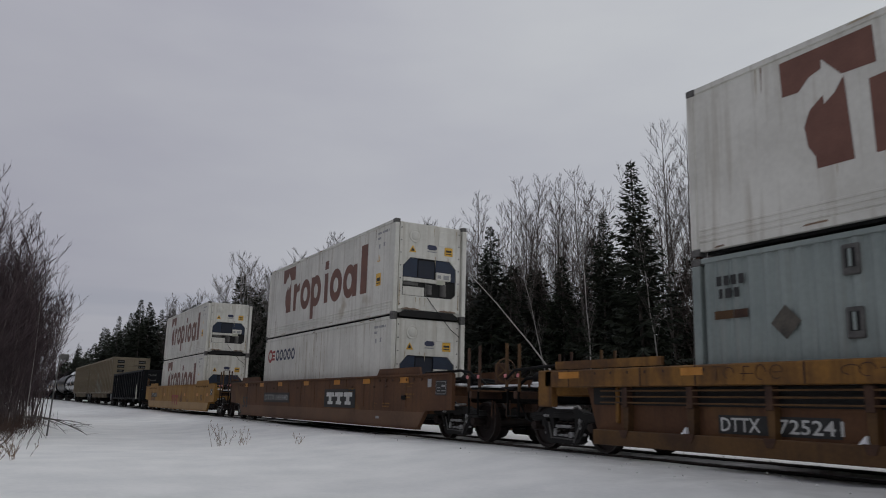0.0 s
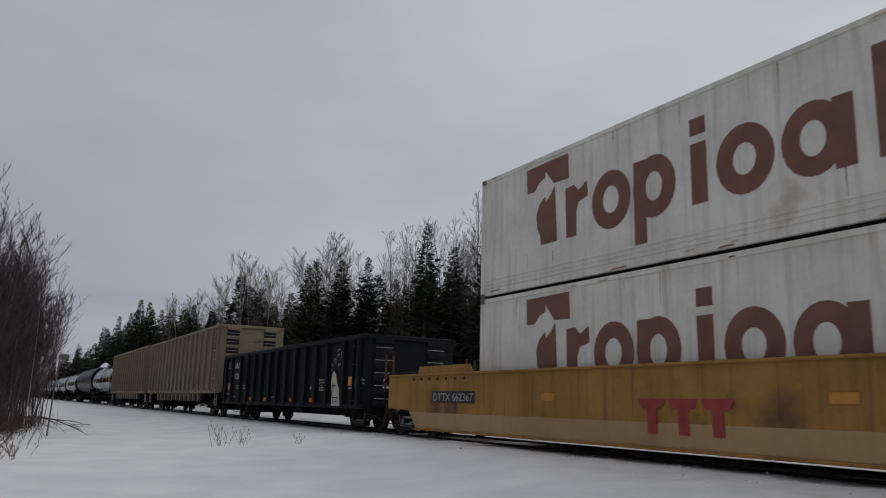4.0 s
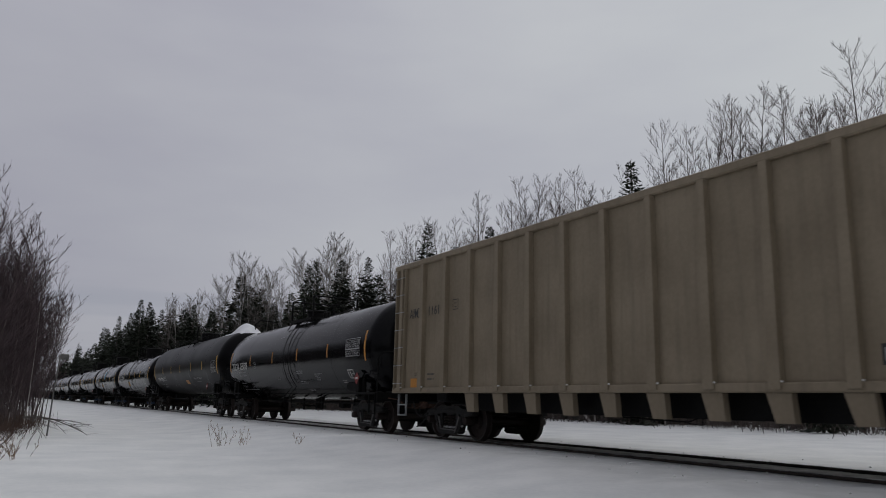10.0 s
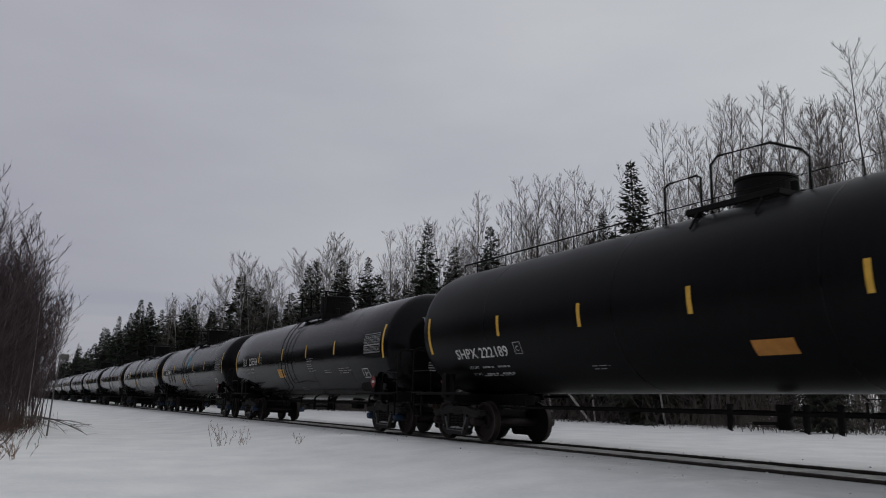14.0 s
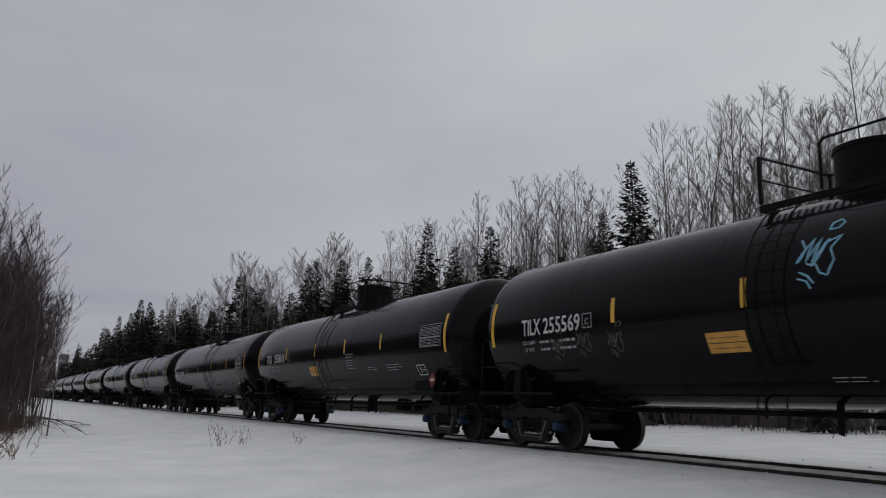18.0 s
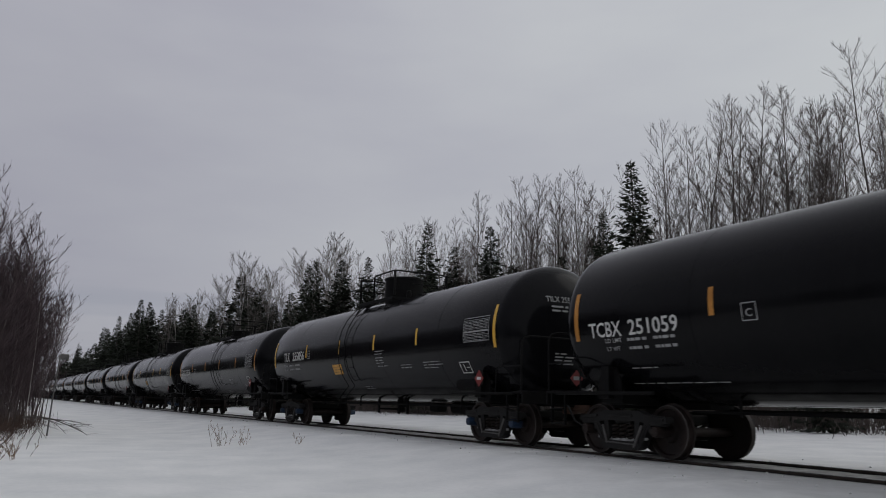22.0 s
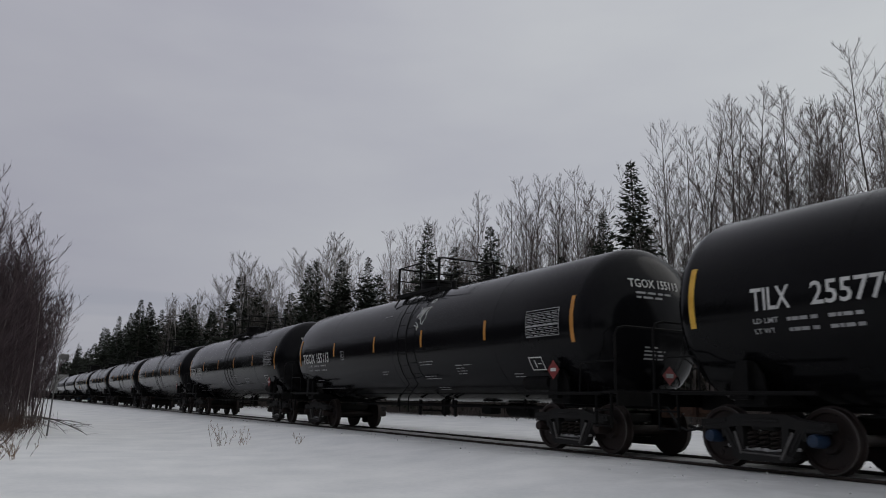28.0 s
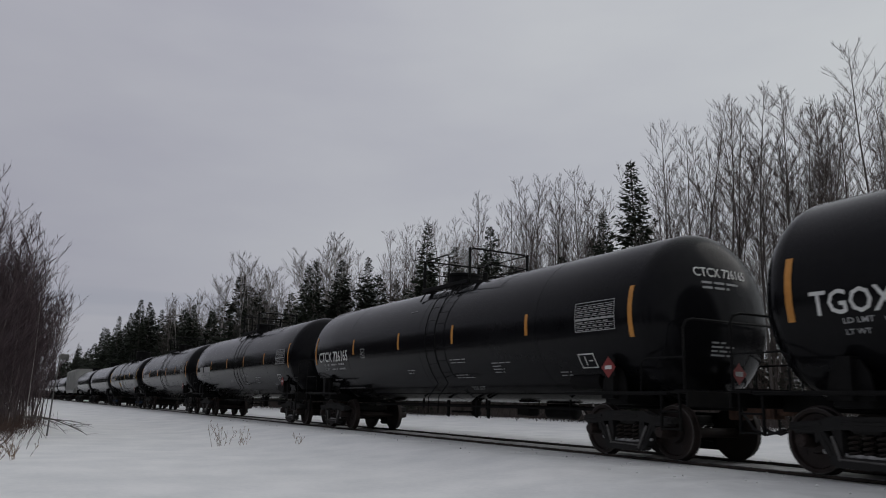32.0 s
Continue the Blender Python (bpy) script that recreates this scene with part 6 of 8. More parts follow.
def brown_shapes(box, x0, y, z0):
    """The owner's big brown device: a flag and leaf, then a row of plain bars and rings."""
    def put(shape, mat="ink_brown"):
        flat_marks("painted_shape", shape, mat, box, (x0, y, z0), "big brown painted shape")
    put(poly_shape([(1.85, 2.14), (1.83, 2.68), (3.28, 2.70), (3.30, 2.16), (2.80, 2.17), (2.51, 2.50), (2.50, 2.36), (2.30, 2.30), (2.12, 2.13)]))
    put(poly_shape([(2.34, 0.92), (2.33, 1.10), (2.22, 1.28), (2.18, 1.58), (2.28, 1.80), (2.50, 1.96), (2.51, 1.82), (2.68, 1.94), (2.83, 2.14), (2.90, 0.92)]))
    put(poly_shape([(3.20, 0.92), (3.18, 1.96), (3.46, 1.98), (3.60, 1.84), (3.86, 1.98), (3.88, 1.66), (3.60, 1.60), (3.52, 1.42), (3.52, 0.92)]))
    put(ring_shape(4.54, 1.44, 0.54, 0.57, 0.32))
    put(ring_shape(5.66, 1.44, 0.52, 0.57, 0.32))
    put(poly_shape([(5.16, 0.42), (5.16, 1.98), (5.47, 1.98), (5.47, 0.42)]))
    put(poly_shape([(6.52, 0.90), (6.52, 1.94), (6.86, 1.94), (6.86, 0.90)]))
    put(poly_shape([(6.52, 2.08), (6.52, 2.38), (6.86, 2.38), (6.86, 2.08)]))
    put(ring_shape(7.60, 1.42, 0.55, 0.57, 0.33))
    put(ring_shape(8.78, 1.40, 0.52, 0.56, 0.31))
    put(poly_shape([(9.10, 0.86), (9.10, 1.90), (9.42, 1.90), (9.42, 0.86)]))
    put(poly_shape([(9.72, 0.86), (9.72, 2.42), (10.22, 2.42), (10.22, 0.86)]))


def warning_triangle(box, x, y, z, size=0.24):
    flat_marks("warning_triangle", poly_shape([(0, 0), (size, 0), (size / 2, size * 0.9)]), "reflector", box, (x, y, z), "yellow warning triangle")
    flat_marks("warning_core", poly_shape([(0.045, 0.03), (size - 0.045, 0.03), (size / 2, size * 0.7)]), "white", box, (x, y - 0.003, z))


def end_poly(pts, xa, xb):
    """A flat plate across the car, its outline given by (y, z), between xa and xb."""
    n = len(pts)
    s = Shape()
    s.v = [(xa, y, z) for y, z in pts] + [(xb, y, z) for y, z in pts]
    s.f = [tuple(range(n)), tuple(range(2 * n - 1, n - 1, -1))] + [(i, (i + 1) % n, (i + 1) % n + n, i + n) for i in range(n)]
    return s


def reefer(label, centre, z0, device="brown", high=2.87):
    """A 40-foot refrigerated container with its machinery end towards +x."""
    box = thing("refrigerated_container", label, "container", "containers on the well cars")
    CARS.append((box, centre, z0))
    hx, w = 6.095, 1.219
    high_cable = z0 > 2 and centre < -20
    body = Shape()
    body.box((0, 0, high / 2 + 0.03), (2 * hx - 0.24, 2 * w - 0.05, high - 0.16), 0.01)
    part("insulated_body", body, "white", box, "smooth white insulated walls with grime")
    for sd in (-1, 1):
        for q in (-1, 1):
            part("corner_post", Shape().box((sd * (hx - 0.075), q * (w - 0.07), high / 2), (0.15, 0.14, high - 0.236), 0.015), "white", box)
        for q in (-1, 1):
            for z in (0.059, high - 0.059):
                part("corner_casting", shared("casting", corner_casting, "corner_casting", "grey_iron"), None, box, at=pose(sd * (hx - 0.089), q * (w - 0.081), z))
    for q in (-1, 1):
        part("top_rail", Shape().box((0, q * (w - 0.05), high - 0.06), (2 * hx - 0.37, 0.10, 0.10), 0.012), "white", box)
        part("bottom_rail", Shape().box((0, q * (w - 0.05), 0.13), (2 * hx - 0.37, 0.10, 0.13), 0.012), "white", box)
        for z in (0.24, 0.33, 0.42):
            part("rubbing_strip", Shape().box((0, q * (w - 0.020), z), (2 * hx - 0.32, 0.025, 0.045), 0.01), "white", box)
    for x in (-3.05, 0.0, 3.05):
        part("wall_seam", Shape().box((x, -(w - 0.024), high / 2 + 0.2), (0.02, 0.006, high - 0.7)), "white", box)
    part("base_frame", Shape().box((0, 0, 0.07), (2 * hx - 0.4, 2 * w - 0.3, 0.08)), "dark_gap", box, "dark steel base frame")
    xe = hx - 0.10
    # no hollow here: a raised dark plate imitates the shaded recess
    part("end_shade", end_poly([(-0.98, 0.08), (-0.80, 0.19), (0.80, 0.19), (0.98, 0.08), (0.98, 0.0), (-0.98, 0.0)], xe - 0.02, xe + 0.05), "dark_gap", box, "dark plate imitating a shaded recess under the end")
    for sd in (-1, 1):
        for q in (-1, 1):
            part("twist_lock", Shape().box((sd * (hx - 0.089), q * (w - 0.081), -0.02), (0.11, 0.09, 0.06), 0.01), "rust", box)
    # machinery end: a plate with an eight-sided opening, dark blue panels above, machines below
    bay = [(-0.90, 0.62), (-0.90, 1.50), (-0.66, 1.76), (0.68, 1.76), (0.90, 1.52), (0.90, 0.74), (0.76, 0.62)]
    rim = [(-1.03, 0.21), (-1.03, 1.9), (-1.03, 2.77), (1.03, 2.77), (1.03, 1.9), (1.03, 0.74), (1.03, 0.21)]
    s, n = Shape(), len(bay)
    s.v = [(xe + 0.035, y, z) for y, z in rim] + [(xe + 0.035, y, z) for y, z in bay] + [(xe - 0.015, y, z) for y, z in bay] + [(xe - 0.015, y, z) for y, z in rim]
    for i in range(n):
        j = (i + 1) % n
        s.f += [(i, j, n + j, n + i), (n + i, n + j, 2 * n + j, 2 * n + i), (i, 3 * n + i, 3 * n + j, j)]
    part("end_plate", s, "white", box, "stained white end plate", smooth=0)
    # the bay is shallow; this dark sheet paints in the shade of its depth
    part("machinery_bay", end_poly(bay, xe - 0.017, xe - 0.012), "dark_gap", box, "shallow dark sheet imitating the deep shade of the machinery bay")
    part("fan_panel", end_poly([(-0.88, 1.18), (-0.88, 1.49), (-0.65, 1.74), (-0.42, 1.74), (-0.42, 1.18)], xe - 0.012, xe + 0.022), "navy_panel", box, "dark blue condenser panel")
    part("fan_panel", end_poly([(-0.38, 1.18), (-0.38, 1.70), (0.16, 1.70), (0.16, 1.18)], xe - 0.012, xe + 0.008), "navy_deep", box, "dark blue condenser grille")
    part("fan_panel", end_poly([(0.20, 1.40), (0.20, 1.74), (0.67, 1.74), (0.88, 1.51), (0.88, 1.14), (0.72, 1.14), (0.72, 1.40)], xe - 0.012, xe + 0.022), "navy_panel", box, "dark blue condenser panel")
    part("cross_bar", Shape().box((xe + 0.02, -0.18, 1.10), (0.05, 1.40, 0.12), 0.015), "white", box)
    part("control_box", Shape().box((xe + 0.025, 0.46, 1.27), (0.06, 0.50, 0.24), 0.01), "white", box, "white control box with dark print")
    end_marks("control_print", [(0.04, 0.06, 0.12, 0.10)], "ink_dim", box, (xe + 0.055, 0.21, 1.15))
    end_marks("control_print", [(0.24, 0.04, 0.2, 0.13)], "ink_dim", box, (xe + 0.055, 0.21, 1.15))
    end_marks("control_label", [(0.0, 0, 0.3, 0.12)], "spray_cream", box, (xe + 0.047, 0.22, 1.02), "cream paper label")
    part("compressor", Shape().lathe([(-0.16, 0.04), (-0.14, 0.11), (0.14, 0.11), (0.16, 0.04)], "z", (xe - 0.05, 0.0, 0.84), 12), "grey_iron", box)
    part("side_motor", Shape().lathe([(-0.2, 0.04), (-0.18, 0.12), (0.18, 0.12), (0.2, 0.04)], "z", (xe - 0.06, 0.48, 0.86), 12), "grey_iron", box)
    part("lower_cover", Shape().box((xe + 0.012, -0.52, 0.76), (0.03, 0.70, 0.26), 0.01), "white", box)
    part("side_duct", Shape().box((xe + 0.0, -0.62, 0.98), (0.03, 0.5, 0.10), 0.01), "grey_iron", box)
    part("duct_post", Shape().box((xe + 0.012, -0.12, 0.86), (0.03, 0.05, 0.44), 0.01), "grey_iron", box)
    part("power_cable", Shape().tube([(xe + 0.05, -0.08, 0.60), (xe + 0.07, 0.12, 0.36), (xe + 0.10, 0.42, 0.02), (xe + 0.10, 0.7, -0.28), (xe + 0.09, 1.02, -0.5)] if high_cable else
         [(xe + 0.05, -0.08, 0.60), (xe + 0.06, 0.1, 0.4), (xe + 0.06, 0.3, 0.25)], 0.011, 5), "dark_gap", box, "hanging black cable")
    part("fan_hatch", Shape().lathe([(0, 0.20), (0.025, 0.20), (0.03, 0.18), (0.02, 0.15), (0.035, 0.12)], "x", (xe + 0.035, -0.52, 2.42), 20), "white", box)
    part("access_hatch", Shape().box((xe + 0.04, 0.52, 2.42), (0.012, 0.50, 0.44), 0.004), "white", box)
    end_marks("maker_plate", [(-0.16, 0, 0.32, 0.09), (-0.12, 0.09, 0.24, 0.03), (-0.12, -0.03, 0.24, 0.03)], "ink_navy", box, (xe + 0.038, 0.05, 2.08), "small dark oval maker's mark")
    end_marks("maker_print", [(-0.16, 0, 0.32, 0.03)], "ink_dim", box, (xe + 0.038, 0.05, 1.98))
    end_marks("yellow_label", [(0, 0, 0.28, 0.26)], "reflector", box, (xe + 0.038, 0.48, 1.92), "square yellow warning label")
    end_marks("label_print", [(0.04, 0.05, 0.2, 0.03), (0.04, 0.12, 0.2, 0.06)], "ink_black", box, (xe + 0.042, 0.48, 1.92))
    end_marks("warning_sign", ([(0, 0, 0), (0.24, 0, 0), (0.12, 0, 0.22)], [(0, 1, 2)]), "reflector", box, (xe + 0.038, -0.72, 1.92), "yellow warning triangle")
    end_marks("warning_core", ([(0.055, 0, 0.035), (0.185, 0, 0.035), (0.12, 0, 0.15)], [(0, 1, 2)]), "ink_black", box, (xe + 0.042, -0.72, 1.92))
    for k in range(7):
        for q in (-1, 1):
            part("panel_bolt", shared("bolt", lambda: Shape().lathe([(0, 0.02), (0.012, 0.02), (0.016, 0.01)], "x", n=6), "panel_bolt", "grey_iron"), None, box,
                 at=pose(xe + 0.034, q * 0.98, 0.35 + k * 0.38))
    # rust runs down from the rails, round the castings and at the foot of the machinery end
    y = -w + 0.025
    rs = random.Random(int(centre * 100 + z0 * 10))
    for k in range(16):
        x, ln, wd = rs.uniform(-hx + 0.3, hx - 0.3), rs.uniform(0.15, 0.75), rs.uniform(0.010, 0.035)
        up = rs.random() < 0.6
        top = high - 0.12 if up else rs.uniform(0.6, 1.6)
        flat_marks("rust_run", poly_shape([(0, 0), (wd, 0), (wd * 0.7, -ln * 0.6), (wd * 0.35, -ln)][::-1]), "stain" if k % 3 else "run_dark", box, (x, y + 0.003, top))
    for k in range(10):
        x, wd = rs.uniform(-hx + 0.2, hx - 0.6), rs.uniform(0.12, 0.5)
        flat_marks("scuff", poly_shape([(0, 0), (wd, 0.008), (wd * 0.96, 0.035), (wd * 0.2, 0.03)]), "run_dark" if k % 2 else "stain", box, (x, -w - 0.003, rs.choice((0.10, 0.15, high - 0.08, high - 0.04)) - 0.02))
    for q in (-1, 1):
        end_marks("rust_run", ([(0, 0, 0), (0.05, 0, 0), (0.04, 0, 0.5), (0.015, 0, 0.8)], [(0, 1, 2, 3)]), "stain", box, (xe + 0.032, q * 0.99 - 0.03, 0.3))
        end_marks("rust_stain", ([(-0.3, 0, 0), (0.3, 0, 0), (0.26, 0, 0.03), (0.1, 0, 0.05), (0.02, 0, 0.035), (-0.12, 0, 0.055), (-0.25, 0, 0.03)], [tuple(range(7))]), "run_dark", box, (xe + 0.036, q * 0.62, 0.212))
    for k in range(7):
        yy, ln = rs.uniform(-0.9, 0.9), rs.uniform(0.08, 0.35)
        end_marks("rust_run", ([(0, 0, 0), (0.02, 0, -ln), (0.035, 0, 0)], [(0, 1, 2)]), "stain", box, (xe + 0.032, yy, rs.choice((2.72, 1.86, 0.58))))
    if device == "brown":
        brown_shapes(box, -hx, y, 0.0)
    elif device == "colour":
        flat_marks("painted_shape", ring_shape(0.3, 0.2, 0.30, 0.26, 0.11), "ink_red", box, (-hx + 0.42, y, 1.95), "red and navy painted device")
        flat_marks("painted_shape", [(0, 0.02, 0.34, 0.09), (0, 0.16, 0.3, 0.09), (0, 0.31, 0.34, 0.09)], "ink_red", box, (-hx + 0.98, y, 1.95))
        for k in range(5):
            flat_marks("painted_shape", ring_shape(0.2, 0.2, 0.21, 0.22, 0.10), "ink_navy", box, (-hx + 1.46 + k * 0.47, y, 1.95))
        rust = [(3.9 + k * 0.37, 0.4 + 0.3 * (k % 3), 0.02 + 0.02 * (k % 2), 1.0 + 0.25 * (k % 4)) for k in range(9)]
        flat_marks("run_stain", rust, "stain", box, (-hx, y + 0.002, 0.4))
    flat_marks("box_number", [(0, 0, 0.26, 0.07), (0.32, 0, 0.38, 0.07), (0.75, 0, 0.05, 0.07), (0, -0.16, 0.22, 0.07)], "ink_dim", box, (hx - 1.25, y, 2.56), "small grey box number")
    flat_marks("box_mark", [(0, 0, 0.09, 0.13)], "ink_dim", box, (hx - 1.15, y, 2.12))
    flat_marks("box_mark", [(0, 0, 0.11, 0.13)], "ink_dim", box, (hx - 0.83, y, 2.14))
    if device == "brown":
        warning_triangle(box, hx - 1.25, y, 1.72)
        flat_marks("yellow_label", [(0, 0, 0.34, 0.38)], "reflector", box, (hx - 1.28, y, 0.98), "square yellow warning label")
        flat_marks("label_print", [(0.05, 0.06, 0.24, 0.03), (0.05, 0.14, 0.24, 0.1)], "ink_black", box, (hx - 1.28, y - 0.003, 0.98))
    return box


def dry_box(label, centre, z0, high=2.59):
    """A corrugated steel container."""
    box = thing("shipping_container", label, "container", "containers on the well cars")
    CARS.append((box, centre, z0))
    hx, w = 6.095, 1.219
    s = Shape()
    pitch, n = 0.278, 42
    for q in (-1, 1):
        line = []
        for k in range(n):
            x = -n * pitch / 2 + k * pitch
            line += [(x, 0.0), (x + 0.07, 0.0), (x + 0.139, 0.036), (x + 0.209, 0.036)]
        line.append((n * pitch / 2, 0.0))
        b = len(s.v)
        for x, d in line:
            s.v += [(x, q * (w - 0.02 - d), 0.14), (x, q * (w - 0.02 - d), high - 0.09)]
        s.f += [(b + 2 * i, b + 2 * i + 2, b + 2 * i + 3, b + 2 * i + 1) for i in range(len(line) - 1)]
    part("corrugated_wall", s, "grey_blue", box, "grey-blue corrugated steel walls", smooth=0)
    part("inner_box", Shape().box((0, 0, high / 2), (2 * hx - 0.3, 2 * w - 0.2, high - 0.16)), "grey_blue", box)
    for sd in (-1, 1):
        part("end_wall", Shape().box((sd * (hx - 0.06), 0, high / 2), (0.06, 2 * w - 0.3, high - 0.2), 0.01), "grey_blue", box)
        for q in (-1, 1):
            part("corner_post", Shape().box((sd * (hx - 0.075), q * (w - 0.07), high / 2), (0.17, 0.14, high - 0.236), 0.015), "grey_blue", box)
            for z in (0.059, high - 0.059):
                part("corner_casting", shared("casting", corner_casting, "corner_casting", "grey_iron"), None, box, at=pose(sd * (hx - 0.089), q * (w - 0.081), z))
    for q in (-1, 1):
        part("top_rail", Shape().box((0, q * (w - 0.04), high - 0.05), (2 * hx - 0.37, 0.08, 0.08), 0.01), "grey_blue", box)
        part("bottom_rail", Shape().box((0, q * (w - 0.04), 0.09), (2 * hx - 0.37, 0.08, 0.14), 0.01), "grey_blue", box)
    y = -w + 0.018
    flat_marks("box_number", [(0, 0.2, 0.10, 0.15), (0.14, 0.2, 0.1, 0.15), (0.28, 0.2, 0.1, 0.15), (0.42, 0.2, 0.1, 0.15), (0.04, 0, 0.07, 0.15), (0.16, 0, 0.12, 0.15), (0.33, 0, 0.1, 0.15)],
               "ink_black", box, (-hx + 0.48, y, 1.92), "hand-painted dark number bars")
    flat_marks("plate", [(0, 0, 0.36, 0.13)], "ochre", box, (-hx + 0.42, y, 1.60), "dirty orange plate")
    flat_marks("plate", [(0, 0, 0.26, 0.13)], "rust", box, (-hx + 0.79, y, 1.60), "rusty plate")
    flat_marks("faded_placard", poly_shape([(0, -0.25), (0.25, 0), (0, 0.25), (-0.25, 0)]), "scrape", box, (-hx + 1.69, y, 1.47), "faded dark diamond placard")
    for k, z in enumerate((2.10, 1.26)):
        v = part("vent_box", Shape().box((-hx + 2.74, -w + 0.012, z + 0.12), (0.26, 0.05, 0.42), 0.02), "grey_iron", box, "dark riveted lock box")
        part("vent_slot", Shape().box((-hx + 2.74, -w - 0.010, z + 0.14), (0.15, 0.012, 0.26), 0.004), "dark_gap", v, "dark slot")
        part("vent_bar", Shape().box((-hx + 2.74, -w - 0.020, z + 0.14), (0.05, 0.02, 0.24), 0.006), "grey_blue", v)
    return box


# ---- well cars ----
def well_car(label, mat, band, centre, left, right, span, low, trucks, device, floor_z, ribbed=False, number=""):
    """A double-stack well car. span: ends of its side sills; low: ends of the low middle part."""
    car = thing("well_car", label, "railway car", "well cars of the train")
    CARS.append((car, centre, 0.0))
    (x0, x1), (l0, l1) = span, low
    for sd in (-1, 1):
        y = sd * 1.42
        if ribbed:
            part("top_chord", Shape().box(((x0 + x1) / 2, y, 1.36), (x1 - x0, 0.16, 0.32), 0.02), mat, car)
            part("side_plate", Shape().prism([(l0 - 0.35, 1.2), (l0, 0.22), (l1, 0.22), (l1 + 0.35, 1.2)], y - sd * 0.13 - 0.02, y - sd * 0.13 + 0.02), "brown", car, "rusty recessed side plate")
            part("bottom_chord", Shape().box(((l0 + l1) / 2, y, 0.33), (l1 - l0, 0.14, 0.26), 0.015), "ochre", car, "rusty ochre lower chord")
            for e in (x0, x1):
                part("end_upright", Shape().box((e, y, 1.18), (0.44, 0.16, 0.70), 0.02), mat, car)
            # shade under the chord, painted as a flat dark strip behind the pipes
            part("pipe_shade", Shape().box(((l0 + l1) / 2, y - sd * 0.10, 1.04), (l1 - l0 + 0.3, 0.012, 0.30)), "dark_gap", car, "flat dark strip imitating the shade behind the pipes")
            for k in range(14):
                x = x0 + 0.75 + 1.55 * k + 0.35 * (k % 2)
                if x < x1 - 0.3:
                    part("chord_seam", Shape().box((x, y + sd * 0.082, 1.36), (0.03, 0.012, 0.30), 0.003), "rust", car, "dark welded joint")
            for k in range(3):
                part("side_pipe", Shape().tube([(x0 + 1.6, y + sd * 0.03, 1.13 - k * 0.10), (x1 - 1.6, y + sd * 0.03, 1.13 - k * 0.10)], 0.016, 6), "ochre", car, "thin pipe along the side")
            n = 13
            for k in range(n):
                x = -10.34 + 1.46 * k
                if x > l1:
                    break
                part("side_rib", Shape().prism([(x - 0.07, 0.90), (x + 0.07, 0.90), (x + 0.05, 0.44), (x - 0.05, 0.44)], y - 0.12 if sd > 0 else y - 0.02, y + 0.02 if sd > 0 else y + 0.12), "ochre", car)
                part("rib_gusset", Shape().prism([(x - 0.11, 0.47), (x + 0.11, 0.47), (x + 0.05, 0.34), (x - 0.05, 0.34)], y + sd * 0.075 - 0.01, y + sd * 0.075 + 0.01), "rust", car)
                part("pipe_clamp", Shape().box((x, y - sd * 0.02, 1.02), (0.13, 0.14, 0.34), 0.01), "rust", car)
                if k % 2:
                    part("snow_patch", Shape().prism([(x - 0.17, 0.462), (x - 0.06, 0.462), (x - 0.07, 0.57)], y - 0.07, y + 0.05), "cap_snow", car, "snow caught beside the rib")
        else:
            part("side_sill", Shape().prism([(x0, 1.54), (x0, 0.70), (l0 - 0.42, 0.66), (l0, 0.22), (l1, 0.22), (l1 + 0.42, 0.66), (x1, 0.70), (x1, 1.54)], y - 0.05, y + 0.05), mat, car)
            part("lower_band", Shape().prism([(l0 - 0.37, 0.62), (l0, 0.24), (l1, 0.24), (l1 + 0.37, 0.62)], y + sd * 0.052 - 0.004, y + sd * 0.052 + 0.004), band, car, "paler dusty lower band")
            part("top_lip", Shape().box(((x0 + x1) / 2, y + sd * 0.02, 1.55), (x1 - x0 - 0.1, 0.17, 0.05), 0.012), mat, car)
            part("bottom_lip", Shape().box(((l0 + l1) / 2, y + sd * 0.02, 0.21), (l1 - l0, 0.17, 0.05), 0.012), mat, car)
            n = 12
            for k in range(n):
                x = l0 + (l1 - l0) * (k + 0.5) / n
                part("panel_seam", Shape().box((x, y + sd * 0.054, 1.1), (0.025, 0.012, 0.78), 0.003), mat, car)
        # guide plates above the sill at each end
        for q, e in ((1, x0), (-1, x1)):
            part("guide_plate", Shape().prism(([(e + q * 0.28, 1.54), (e + q * 0.28, 1.69), (e + q * 3.1, 1.69), (e + q * 3.1, 1.54)] if ribbed else [(e + q * 1.65, 1.57), (e + q * 1.72, 1.76), (e + q * 4.15, 1.76), (e + q * 4.3, 1.57)])[::q], y - 0.03, y + 0.03), mat, car)
    for k in range(8):
        part("well_floor", Shape().box((l0 + 0.5 + k * (l1 - l0 - 1.0) / 7, 0, floor_z - 0.055), (0.55, 2.5 if ribbed else 2.72, 0.11), 0.01), "black_matt", car, "dark floor beam")
    for sd, end, tx, e in ((-1, left, trucks[0], x0), (1, right, trucks[1], x1)):
        truck = add_truck(car, tx, "steel", True)
        for q in (-1, 1):
            for k, (p, z, w, t) in enumerate(((-0.26, 0.34, 0.10, 0.16), (0.22, 0.30, 0.14, 0.12), (0.0, 0.46, 0.5, 0.06), (-0.55, 0.66, 0.2, 0.06), (0.5, 0.52, 0.08, 0.22), (0.0, 0.84, 0.7, 0.05))):
                part("packed_snow", Shape().box((p, q * 1.05, z), (w, 0.13, t), 0.03), "dirty_snow", truck, "lump of dirty packed snow")
        add_coupler(car, end, sd)
        part("end_deck", Shape().box(((e + end - sd * 0.45) / 2 - sd * 0.2, 0, 1.02), (abs(end - e) + 0.6, 1.0, 0.26), 0.03), "black_matt", car)
